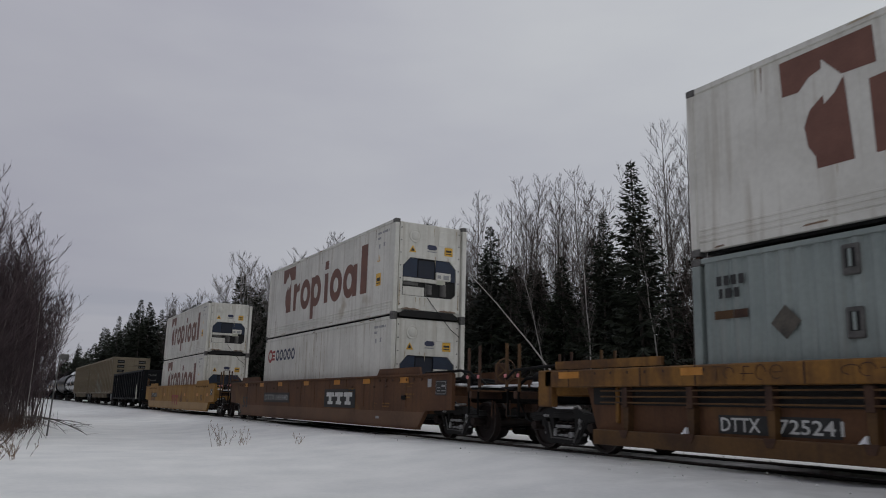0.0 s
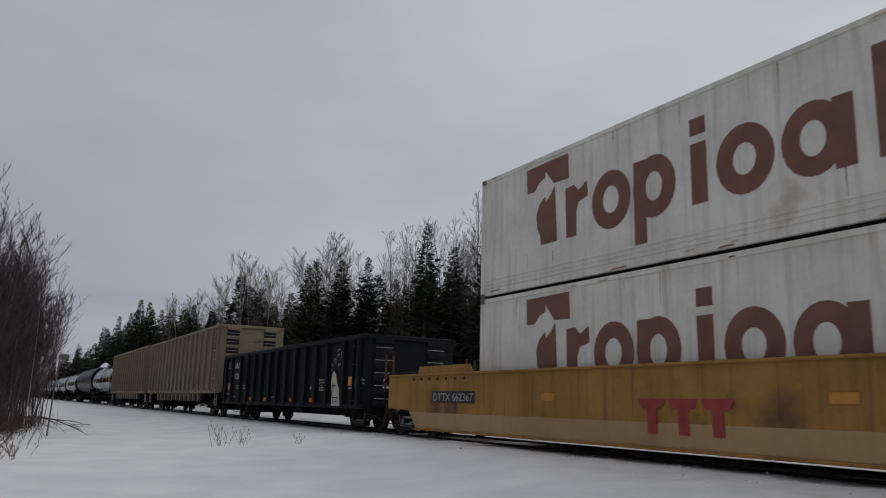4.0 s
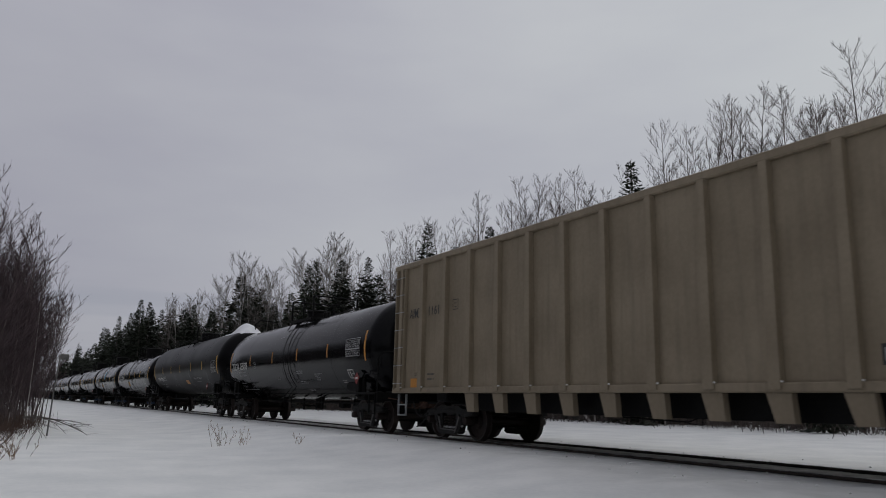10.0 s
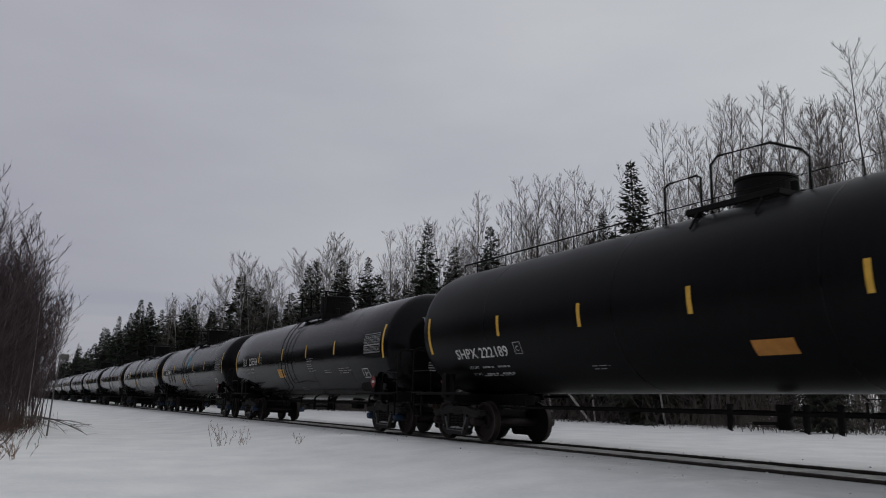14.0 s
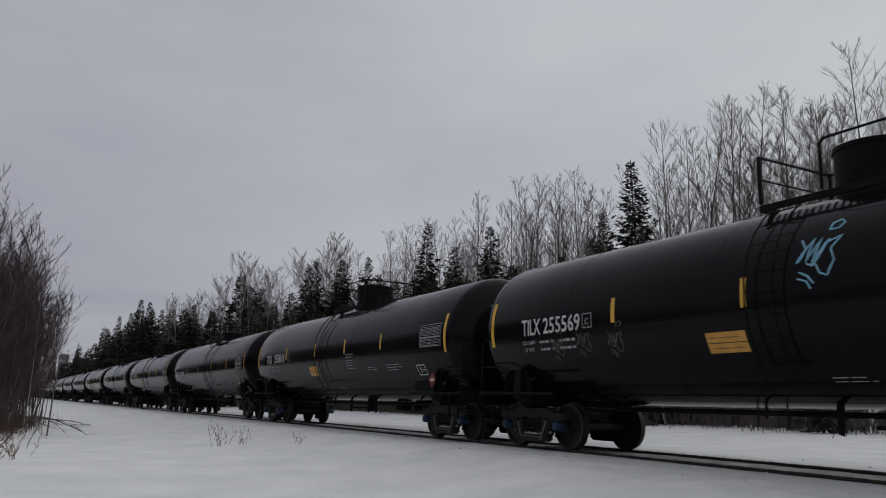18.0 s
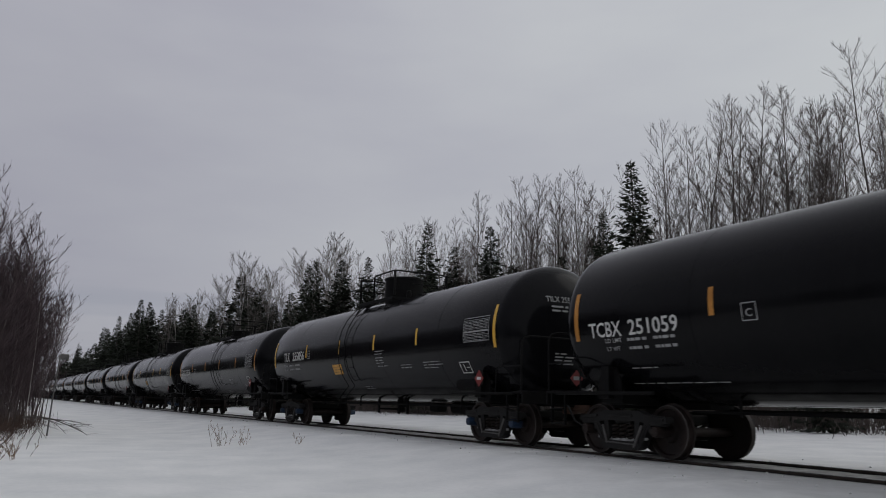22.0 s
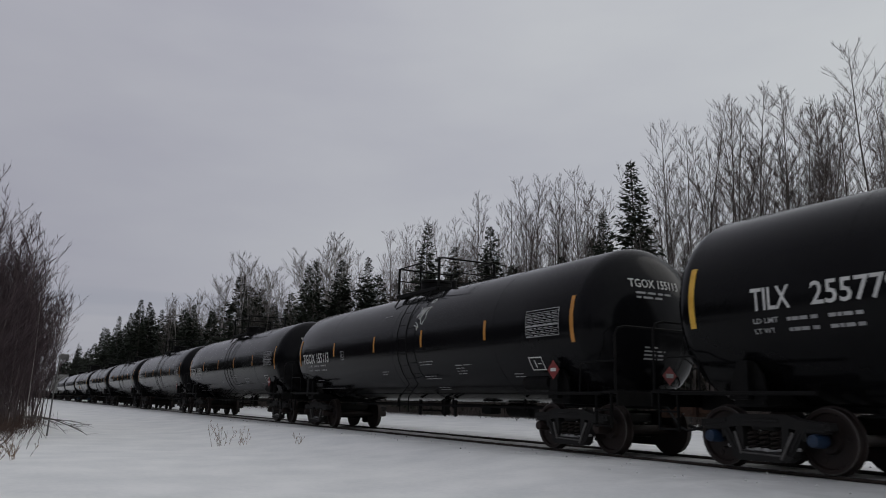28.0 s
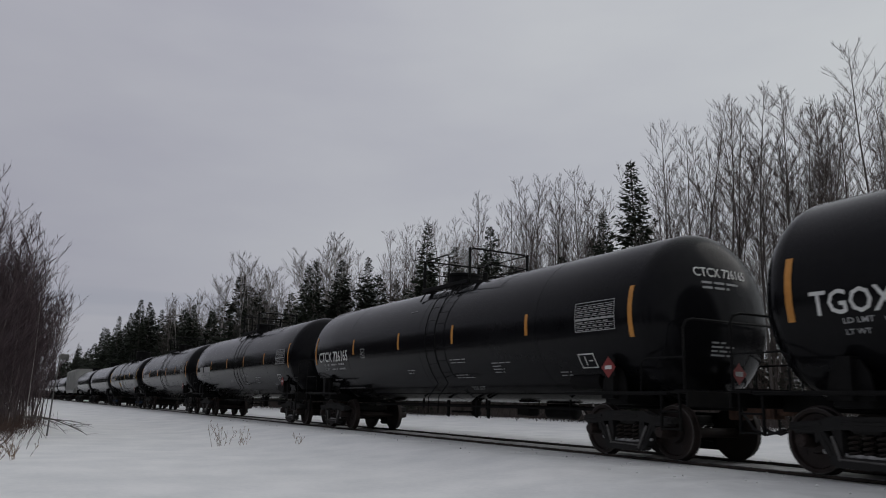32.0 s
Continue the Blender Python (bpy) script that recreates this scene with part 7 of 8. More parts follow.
        part("bulkhead", Shape().box((e - sd * 1.9, 0, 1.05), (0.10, 2.7, 0.95), 0.02), mat, car)
        part("cross_beam", Shape().box((tx, 0, 1.14), (0.5, 2.78, 0.2), 0.03), mat, car)
        part("end_platform", Shape().box((end - sd * 0.62, 0, 1.20), (0.5, 2.7, 0.05), 0.01), "black_matt", car)
        part("end_beam", Shape().box((end - sd * 0.9, 0, 1.06), (0.12, 2.7, 0.16), 0.02), "rust", car)
        for y in (-1.32, 1.32):
            for q, hgt in ((0.55, 2.14), (1.02, 2.10)):
                p = part("end_post", Shape().box((end - sd * q, y, (1.15 + hgt) / 2), (0.07, 0.05, hgt - 1.1), 0.008), "rust" if mat == "brown" else "ochre", car, "upright rusty end post")
                part("tie_ribbon", Shape().box((end - sd * q, y - 0.04, 1.46), (0.09, 0.03, 0.08), 0.012), "ribbon", p, "pink plastic ribbon")
            part("end_step", Shape().box((end - sd * 0.8, y, 0.62), (0.42, 0.06, 0.03), 0.006), "black_matt", car)
            for q in (0.6, 1.0):
                part("step_hanger", Shape().box((end - sd * q, y, 0.88), (0.03, 0.05, 0.54), 0.004), "black_matt", car)
            part("end_pipe", Shape().tube([(e - sd * 0.3, y * 0.97, 1.60), (end - sd * 1.4, y * 0.97, 1.62), (end - sd * 1.0, y * 0.97, 1.45)], 0.025, 6), "black_matt", car)
        hose = Shape().tube([(end - sd * 1.5, -1.1, 1.32), (end - sd * 1.1, -1.0, 1.38), (end - sd * 0.5, -0.6, 1.30), (end - sd * 0.1, -0.4, 1.12)], 0.03, 6)
        part("brake_hose", hose, "dark_gap", car)
        for k, (py, pz, pr) in enumerate(((-1.36, 1.60, 0.030), (-1.05, 1.44, 0.035), (-0.6, 1.40, 0.045))):
            part("deck_pipe", Shape().tube([(e - sd * 1.5, py, pz), (e + sd * 0.2, py, pz + 0.02), (end - sd * 0.9, py, pz - 0.03), (end - sd * 0.6, py, pz - 0.2)], pr, 8), "black_matt", car, "black pipe over the deck")
        for k, (p, q, w) in enumerate(((0.35, -1.0, 0.7), (0.95, -0.35, 0.6), (1.6, -1.15, 0.35))):
            part("snow_patch", Shape().box((end - sd * p, q, 1.255 + 0.02 * k), (w, 0.32, 0.06), 0.025), "cap_snow", car, "patch of snow on the deck")
        part("brake_cylinder", Shape().lathe([(-0.32, 0.05), (-0.3, 0.15), (0.24, 0.15), (0.3, 0.05)], "x", (end - sd * 1.5, -0.95, 1.40), 12), "black_matt", car)
        part("hanging_chain", Shape().tube([(end - sd * 0.35, -1.1, 0.95), (end - sd * 0.38, -1.1, 0.62), (end - sd * 0.30, -1.1, 0.50), (end - sd * 0.22, -1.1, 0.62), (end - sd * 0.24, -1.1, 0.92)], 0.014, 5), "rust", car)
        for k in range(7):
            part("sill_bolt", shared("sill_bolt", lambda: Shape().lathe([(0, 0.035), (0.02, 0.035), (0.025, 0.02)], "y", n=8), "sill_bolt", "rust"), None, car, at=pose(e - sd * (1.5 + 0.42 * k), -1.478, 1.44, 180))
        part("snow_patch", Shape().box((end - sd * 1.3, -0.8, 1.255), (0.55, 0.5, 0.05), 0.02), "cap_snow", car, "patch of snow on the deck")
        part("snow_patch", Shape().box((tx - sd * 0.1, -1.13, 0.82), (0.5, 0.10, 0.05), 0.02), "cap_snow", car, "packed snow on the truck")
        if sd > 0:
            wheel = Shape().lathe([(-0.02, 0.26), (0.0, 0.285), (0.02, 0.26)], "x", (end - 0.35, -0.75, 1.62), 18, closed=True)
            for k in range(5):
                a = k * 1.2566
                wheel.tube([(end - 0.35, -0.75, 1.62), (end - 0.35, -0.75 + 0.26 * math.cos(a), 1.62 + 0.26 * math.sin(a))], 0.016, 5)
            part("hand_brake_wheel", wheel, "ochre" if mat == "brown" else "rust", car, "rusty brake wheel")
            part("brake_housing", Shape().box((end - 0.48, -0.75, 1.55), (0.16, 0.36, 0.5), 0.04), "rust", car)
    y = -1.478
    if device == "white_bars":
        cx = centre
        flat_marks("device_panel", [(0, 0, 2.55, 0.56)], "ink_black", car, (-24.29 - cx, y, 0.66), "dark panel with plain white bars")
        for k, (p, q) in enumerate(((0.22, 0.86), (0.94, 1.58), (1.66, 2.33))):
            flat_marks("device_shape", poly_shape([(p, 0.46), (q, 0.46), (q, 0.33), (q - 0.21, 0.33), (q - 0.21, 0.19), (q - 0.10, 0.19), (q - 0.10, 0.09), (p + 0.10, 0.09), (p + 0.10, 0.19), (p + 0.21, 0.19), (p + 0.21, 0.33), (p, 0.33)]), "ink_white", car, (-24.29 - cx, y - 0.004, 0.66), "plain white painted shape")
        flat_marks("number_panel", [(0, 0, 3.14, 0.36)], "ink_black", car, (-31.0 - cx, y, 0.76), "black number panel")
        flat_marks("car_number", fitted(number, 2.84, 0.22), "ink_dim", car, (-30.86 - cx, y - 0.004, 0.83), "white stencilled car number")
        for x in (-18.75, -21.2, -23.5, -26.35, -29.27, -31.64, -33.9):
            flat_marks("side_reflector", [(0, 0, 0.5, 0.15)], "reflector_dim", car, (x - cx, y, 1.36), "yellow reflector")
        flat_marks("data_panel", [(0, 0, 0.55, 0.36)], "ink_black", car, (-16.77 - cx, y, 1.04), "black data panel")
        flat_marks("data_print", frame_bars(0.03, 0.03, 0.49, 0.3, 0.012) + [(0.08, 0.10, 0.16, 0.02), (0.08, 0.17, 0.16, 0.02), (0.3, 0.1, 0.18, 0.02), (0.3, 0.2, 0.18, 0.05)], "ink_dim", car, (-16.77 - cx, y - 0.004, 1.04))
        for x, z, w in ((-18.5, 1.33, 0.55), (-18.4, 1.05, 0.5), (-19.8, 0.8, 0.5), (-20.6, 0.8, 0.4), (-22.3, 1.2, 0.5)):
            flat_marks("faded_print", text_lines(random.Random(int(-x * 10)), 0, 0, (w, w * 0.8), 0.035, 0.08), "yellow", car, (x - cx, y, z))
        for x in (-19.6, -20.4, -22.0, -27.0, -29.8):
            part("lashing_ring", Shape().box((x - cx, -1.478, 1.28), (0.12, 0.03, 0.06), 0.01), "rust", car)
        part("lifting_lug", Shape().box((-18.5 - cx, -1.485, 0.98), (0.26, 0.04, 0.11), 0.015), "black_matt", car)
        flat_marks("small_plate", [(0, 0, 0.2, 0.2)], "ink_dim", car, (-17.18 - cx, y, 1.24))
        flat_marks("small_plate", [(0, 0, 0.22, 0.07)], "ink_dim", car, (-20.2 - cx, y - 0.01, 0.40))
        flat_marks("faded_number", fitted("53", 0.72, 0.46), "ink_black", car, (-34.03 - cx, y - 0.006, 0.50), "faded black number")
    elif device == "red_bars":
        cx = centre
        for k, p in enumerate((0.0, 0.68, 1.36)):
            flat_marks("device_shape", poly_shape([(p, 0.56), (p + 0.62, 0.56), (p + 0.56, 0.42), (p + 0.42, 0.40), (p + 0.44, 0.0), (p + 0.22, 0.0), (p + 0.20, 0.40), (p + 0.06, 0.42)]), "ink_red", car,
                       (-50.1 - cx, y - 0.004, 0.44), "plain red painted shape")
        flat_marks("number_panel", [(0, 0, 2.0, 0.28)], "ink_black", car, (-57.3 - cx, y, 0.86), "black number panel")
        flat_marks("car_number", fitted(number, 1.85, 0.19), "ink_dim", car, (-57.22 - cx, y - 0.004, 0.905), "white stencilled car number")
        flat_marks("length_number", fitted("53", 0.36, 0.29), "ink_black", car, (-42.30 - cx, y - 0.006, 0.72), "black painted number")
        flat_marks("data_panel", [(0, 0, 0.46, 0.32)], "ink_black", car, (-40.2 - cx, y, 1.0), "black data panel")
        flat_marks("data_print", frame_bars(0.02, 0.02, 0.42, 0.28, 0.012) + [(0.06, 0.08, 0.14, 0.02), (0.06, 0.14, 0.14, 0.02), (0.06, 0.2, 0.14, 0.02), (0.25, 0.12, 0.14, 0.1)], "ink_white", car, (-40.2 - cx, y - 0.004, 1.0))
        for x in (-43.3, -41.0, -46.6, -52.8, -55.9):
            flat_marks("side_reflector", [(0, 0, 0.42, 0.15)], "reflector_dim", car, (x - cx, y, 0.95), "yellow reflector")
    else:
        cx = 0.0
        yy = y - 0.026
        for a, t, w in ((-8.11, "DTTX", 0.0), ):
            flat_marks("number_panel", [(0, 0, 2.0, 0.27)], "ink_black", car, (-8.45 - cx, -1.312, 0.50), "black number panel")
            flat_marks("car_letters", fitted("DTTX", 0.70, 0.20), "ink_white", car, (-8.40 - cx, -1.318, 0.535), "white stencilled letters")
            flat_marks("car_number", fitted("725241", 0.98, 0.20), "ink_white", car, (-7.40 - cx, -1.318, 0.535), "white stencilled car number")
        for x, w in ((-9.0, 0.45), (-12.1, 0.6), (-5.6, 0.5)):
            flat_marks("side_reflector", [(0, 0, w, 0.12)], "reflector_dim", car, (x - cx, yy, 1.36), "dirty yellow reflector")
        tag = []
        for k, (p, rx, rz) in enumerate(((0.30, 0.10, 0.09), (0.86, 0.09, 0.11), (1.12, 0.11, 0.10), (2.22, 0.14, 0.07), (2.44, 0.12, 0.09))):
            vs, fs = ring_shape(p, 0.11, rx, rz, 0.013, 14)
            flat_marks("graffiti_stroke", (vs, fs[:10 + k % 3]), "rust", car, (-8.36 - cx, yy, 1.27))
        for bar in ((0.06, 0.01, 0.014, 0.2), (0.0, 0.2, 0.16, 0.013), (0.56, 0.0, 0.013, 0.2), (0.56, 0.19, 0.11, 0.013), (0.5, 0.09, 0.24, 0.012), (1.06, 0.10, 0.14, 0.012), (2.62, 0.12, 0.2, 0.013)):
            flat_marks("graffiti_stroke", [bar], "rust", car, (-8.36 - cx, yy, 1.27))
    return car


# ---- open cars ----
def end_cage(car, x, sd, wide, z0, z1, mat, slots, dark="dark_gap"):
    """The ladder-like slots up both edges of an end wall."""
    for y in (-(wide / 2 - 0.62), wide / 2 - 0.62):
        # dark sheet laid on the wall imitates the shade inside the slots
        part("slot_shade", Shape().box((x + sd * 0.010, y, (z0 + z1) / 2), (0.02, 0.62, z1 - z0 - 0.16)), dark, car, "dark sheet imitating shade in the slots beside the end ladder")
        for k in range(slots + 1):
            z = z0 + 0.10 + (z1 - z0 - 0.2) * k / slots
            part("slot_bar", Shape().box((x + sd * 0.05, y, z), (0.08, 0.64, 0.165), 0.02), mat, car)
        for k in range(slots):
            z = z0 + 0.10 + (z1 - z0 - 0.2) * (k + 0.5) / slots
            part("grab_rung", Shape().tube([(x + sd * 0.06, y - 0.28, z), (x + sd * 0.06, y + 0.28, z)], 0.012, 5), "galvanised", car)


def open_car(name, label, mat, centre, left, right, half, wide, z0, z1, ribs, trucks, cage=7, feet=True):
    car = thing(name, label, "railway car", "open cars of the train")
    CARS.append((car, centre, 0.0))
    t, drop = 0.05, min(0.55, z0 - 0.42)
    for sd in (-1, 1):
        part("side_wall", Shape().box((0, sd * (wide / 2 - t / 2), (z0 + z1) / 2), (2 * half, t, z1 - z0), 0.008), mat, car)
        part("end_wall", Shape().box((sd * (half - t / 2), 0, (z0 + z1) / 2), (t, wide - 2 * t - 0.004, z1 - z0), 0.008), mat, car)
        part("top_rim", Shape().box((0, sd * (wide / 2), z1 + 0.02), (2 * half + 0.12, 0.16, 0.15), 0.025), mat, car)
        part("end_rim", Shape().box((sd * half, 0, z1 + 0.02), (0.16, wide - 0.17, 0.148), 0.025), mat, car)
        part("bottom_sill", Shape().box((0, sd * (wide / 2 + 0.02), z0 + 0.04), (2 * half, 0.12, 0.14), 0.02), mat, car)
    part("floor", Shape().box((0, 0, z0 + 0.04), (2 * half - 2 * t, wide - 2 * t - 0.01, 0.08)), "black_matt", car)
    rib = Shape().prism([(-0.10, z0 + 0.02), (-0.07, z1 - 0.05), (0.07, z1 - 0.05), (0.10, z0 + 0.02)], -0.065, 0.065).mesh("rib", mat)
    foot = Shape().prism([(-0.20, z0 - 0.035), (0.20, z0 - 0.035), (0.24, z0 - 0.44), (-0.06, z0 - 0.44)], -0.06, 0.06).mesh("rib_foot", mat)
    for x in ribs:
        for sd in (-1, 1):
            part("rib", rib, None, car, at=pose(x, sd * (wide / 2 + 0.05), 0))
            if feet and trucks[0] + 1.2 < x < trucks[1] - 1.2:
                part("rib_foot", foot, None, car, at=pose(x, sd * (wide / 2 - 0.02), 0))
    if feet:
        part("tub", Shape().prism([(trucks[0] + 1.3, z0), (trucks[0] + 1.8, z0 - 0.42), (trucks[1] - 1.8, z0 - 0.42), (trucks[1] - 1.3, z0)], -1.25, 1.25), "black_matt", car, "dark belly between the trucks")
    for sd, end, tx in ((-1, left, trucks[0]), (1, right, trucks[1])):
        add_truck(car, tx, "steel", True)
        add_coupler(car, end, sd)
        lever = Shape().tube([(end - sd * 0.35, -1.45, z0 - 0.16), (end - sd * 0.33, -1.1, z0 - 0.20), (end - sd * 0.28, -0.85, z0 - 0.40), (end - sd * 0.24, -0.5, z0 - 0.42), (end - sd * 0.2, -0.2, z0 - 0.22)], 0.017, 6)
        part("uncoupling_lever", lever, "rust", car)
        slack = [(end - sd * 1.35, -0.42, 0.70), (end - sd * 0.95, -0.40, 0.62), (end - sd * 0.55, -0.36, 0.48), (end - sd * 0.2, -0.35, 0.26), (end, -0.35, 0.20)]
        part("slack_hose", Shape().tube(slack, 0.024, 6), "dark_gap", car, "slack black brake hose")
        part("hose_strap", Shape().tube([(end - sd * 0.02, -0.3, 0.84), (end - sd * 0.1, -0.35, 0.6), (end - sd * 0.42, -0.36, 0.44)], 0.009, 5), "dark_gap", car)
        part("end_sill", Shape().box((sd * (half - 0.05), 0, z0 - 0.10), (0.16, wide - 0.3, 0.26), 0.02), "black_matt", car)
        part("bolster", Shape().box((tx, 0, z0 - 0.12), (0.5, wide - 0.5, 0.22), 0.03), "black_matt", car)
        for y in (-wide / 2 + 0.08, wide / 2 - 0.08):
            for q in (-0.22, 0.22):
                part("step_rail", Shape().box((sd * (half - 0.35) + q, y, z0 - 0.05 - drop / 2), (0.03, 0.05, drop), 0.004), "galvanised" if mat == "tan" else "black_matt", car)
            for z in (z0 - 0.04 - drop, z0 - 0.05 - drop / 2):
                part("step_tread", Shape().box((sd * (half - 0.35), y, z), (0.41, 0.06, 0.03), 0.005), "galvanised" if mat == "tan" else "black_matt", car)
        if cage:
            end_cage(car, sd * half, sd, wide, z0, z1, mat, cage)
        for q in (0.62, 0.12):
            part("ladder_stile", Shape().box((sd * (half - q), -wide / 2 - 0.055, (z0 + z1) / 2), (0.03, 0.10, z1 - z0 - 0.1), 0.008), mat, car, "upright edge beside the ladder")
        # side ladder by the corner
        n = 7 if z1 > 4 else 4
        for k in range(n):
            z = z0 + 0.22 + (z1 - z0 - 0.5) * k / (n - 1)
            s = Shape().tube([(sd * (half - 0.62), -wide / 2 - 0.01, z), (sd * (half - 0.62), -wide / 2 - 0.11, z), (sd * (half - 0.12), -wide / 2 - 0.11, z), (sd * (half - 0.12), -wide / 2 - 0.01, z)], 0.012, 5)
            part("ladder_rung", s, "galvanised" if mat == "tan" else "navy", car)
    part("centre_sill", Shape().box(((left + right) / 2, 0, z0 - 0.14), (right - left - 0.9, 0.6, 0.30), 0.02), "black_matt", car)
    gz = max(z0 - 0.28, 0.56)
    part("air_tank", Shape().lathe([(-0.5, 0.06), (-0.46, 0.15), (0.46, 0.15), (0.5, 0.06)], "x", (1.2, -0.9, gz), 12), "black_matt", car)
    part("brake_valve", Shape().box((-0.9, -0.95, gz), (0.4, 0.3, 0.26), 0.04), "black_matt", car)
    part("brake_cylinder", Shape().lathe([(-0.3, 0.05), (-0.28, 0.12), (0.2, 0.12), (0.3, 0.04)], "x", (-1.7, -0.8, gz), 12), "black_matt", car)
    for rod in ([(-3.0, -1.0, gz), (3.4, -1.0, gz - 0.02)], [(-2.2, -1.05, gz + 0.04), (-1.2, -1.05, gz - 0.16), (0.3, -1.05, gz - 0.20), (0.9, -1.05, gz - 0.02)],
                [(0.2, -1.0, gz), (0.25, -1.0, gz - 0.22), (0.55, -1.0, gz - 0.24), (0.6, -1.0, gz)], [(-0.6, -0.9, gz), (-0.62, -0.9, gz - 0.24)]):
        part("brake_rod", Shape().tube(rod, 0.013, 5), "black_matt", car)
    return car


def navy_gondola():
    c = -69.65
    ribs = [x - c for x in (-77.3, -76.25, -74.8, -73.7, -72.63, -71.59, -70.55, -69.56, -68.54, -67.49, -66.39, -65.35, -64.32, -62.9, -61.75)]
    car = open_car("gondola_car", "dark navy steel gondola with graffiti and white lettering", "navy", c, -8.7, 8.55, 8.15, 3.0, 0.66, 2.74, ribs, (-6.05, 6.95), 5, False)
    y = -1.502
    flat_marks("car_number", fitted("NRLX", 0.78, 0.25), "ink_white", car, (-75.98 - c, y, 2.20), "white stencilled letters")
    flat_marks("car_number", fitted("527248", 0.82, 0.25), "ink_white", car, (-75.95 - c, y, 1.72), "white stencilled number")
    rng = random.Random(3)
    for x, z, w in ((-75.6, 1.4, (0.5, 0.4)), (-74.5, 1.4, (0.5, 0.45)), (-77.3, 1.05, (0.5,)), (-76.0, 0.92, (0.4,)), (-70.3, 0.92, (0.6,)), (-69.0, 1.05, (0.5,)), (-62.6, 1.22, (1.0,)), (-77.12, 2.44, (0.66, 0.66, 0.66))):
        flat_marks("small_print", text_lines(rng, 0, 0, w, 0.05, 0.11), "ink_dim", car, (x - c, y, z))
    for x in (-73.4, -71.35, -68.15, -66.03):
        flat_marks("side_reflector", [(0, 0, 0.5, 0.13)], "reflector_dim", car, (x - c, y, 0.80), "orange reflector")
    flat_marks("orange_panel", [(0, 0, 0.42, 0.27)], "orange", car, (-77.0 - c, y, 1.26), "orange notice panel")
    flat_marks("orange_panel", [(0, 0, 0.44, 0.27)], "orange", car, (-62.65 - c, y, 1.32), "orange notice panel")
    flat_marks("white_plate", [(0, 0, 0.26, 0.12)], "ink_dim", car, (-61.98 - c, y, 0.86), "white plate")
    flat_marks("white_plate", [(0, 0, 0.16, 0.10)], "ink_dim", car, (-66.0 - c, y, 1.22))
    flat_marks("data_panel", frame_bars(0, 0, 0.5, 0.36, 0.025) + [(0.02, 0.08, 0.46, 0.02), (0.24, 0.1, 0.02, 0.24), (0.08, 0.25, 0.1, 0.03), (0.32, 0.25, 0.1, 0.03)], "ink_white", car, (-65.12 - c, y, 1.18), "white outlined data panel")
    ghost = [(0.0, 0.0), (0.02, 0.4), (-0.10, 0.75), (-0.02, 1.0), (0.14, 1.08), (0.30, 0.98), (0.42, 0.70), (0.62, 0.52), (0.70, 0.0)]
    flat_marks("graffiti_shape", poly_shape(ghost), "spray_cream", car, (-63.66 - c, -1.622, 0.70), "cream sprayed blob with dark strokes")
    for g in ([(0.02, 0.24, 0.44, 0.03), (0.08, 0.10, 0.13, 0.03), (0.08, 0.10, 0.02, 0.13), (0.2, 0.1, 0.02, 0.13), (0.3, 0.12, 0.14, 0.03), (0.3, 0.12, 0.02, 0.14), (0.43, 0.12, 0.02, 0.14)],
              [(0.02, 0.55, 0.03, 0.16), (0.12, 0.52, 0.03, 0.16), (0.2, 0.55, 0.03, 0.14), (0.0, 0.62, 0.26, 0.025)]):
        flat_marks("graffiti_stroke", g, "ink_black", car, (-63.64 - c, -1.627, 0.70))
    strokes = [(0, 0, 0.03, 0.24), (0.14, 0.16, 0.03, 0.26), (0.16, 0.38, 0.16, 0.03), (0.30, 0.2, 0.03, 0.2), (0.46, 0.42, 0.03, 0.26), (0.5, 0.66, 0.18, 0.03), (0.5, 0.5, 0.14, 0.03),
               (0.74, 0.4, 0.03, 0.2), (0.56, 0.12, 0.03, 0.16), (0.64, 0.2, 0.12, 0.03), (0.82, 0.12, 0.03, 0.14), (0.84, 0.1, 0.14, 0.03)]
    flat_marks("graffiti_stroke", strokes, "ink_dim", car, (-64.05 - c, y, 1.78), "thin white spray strokes")
    flat_marks("graffiti_stroke", [(0, 0, 0.26, 0.2), (0.34, 0.06, 0.12, 0.25), (0.6, 0.06, 0.2, 0.03), (0.6, 0.16, 0.2, 0.03), (0.6, 0.06, 0.03, 0.2)], "spray_blue", car, (-62.2 - c, y, 1.3), "small pale blue tag")


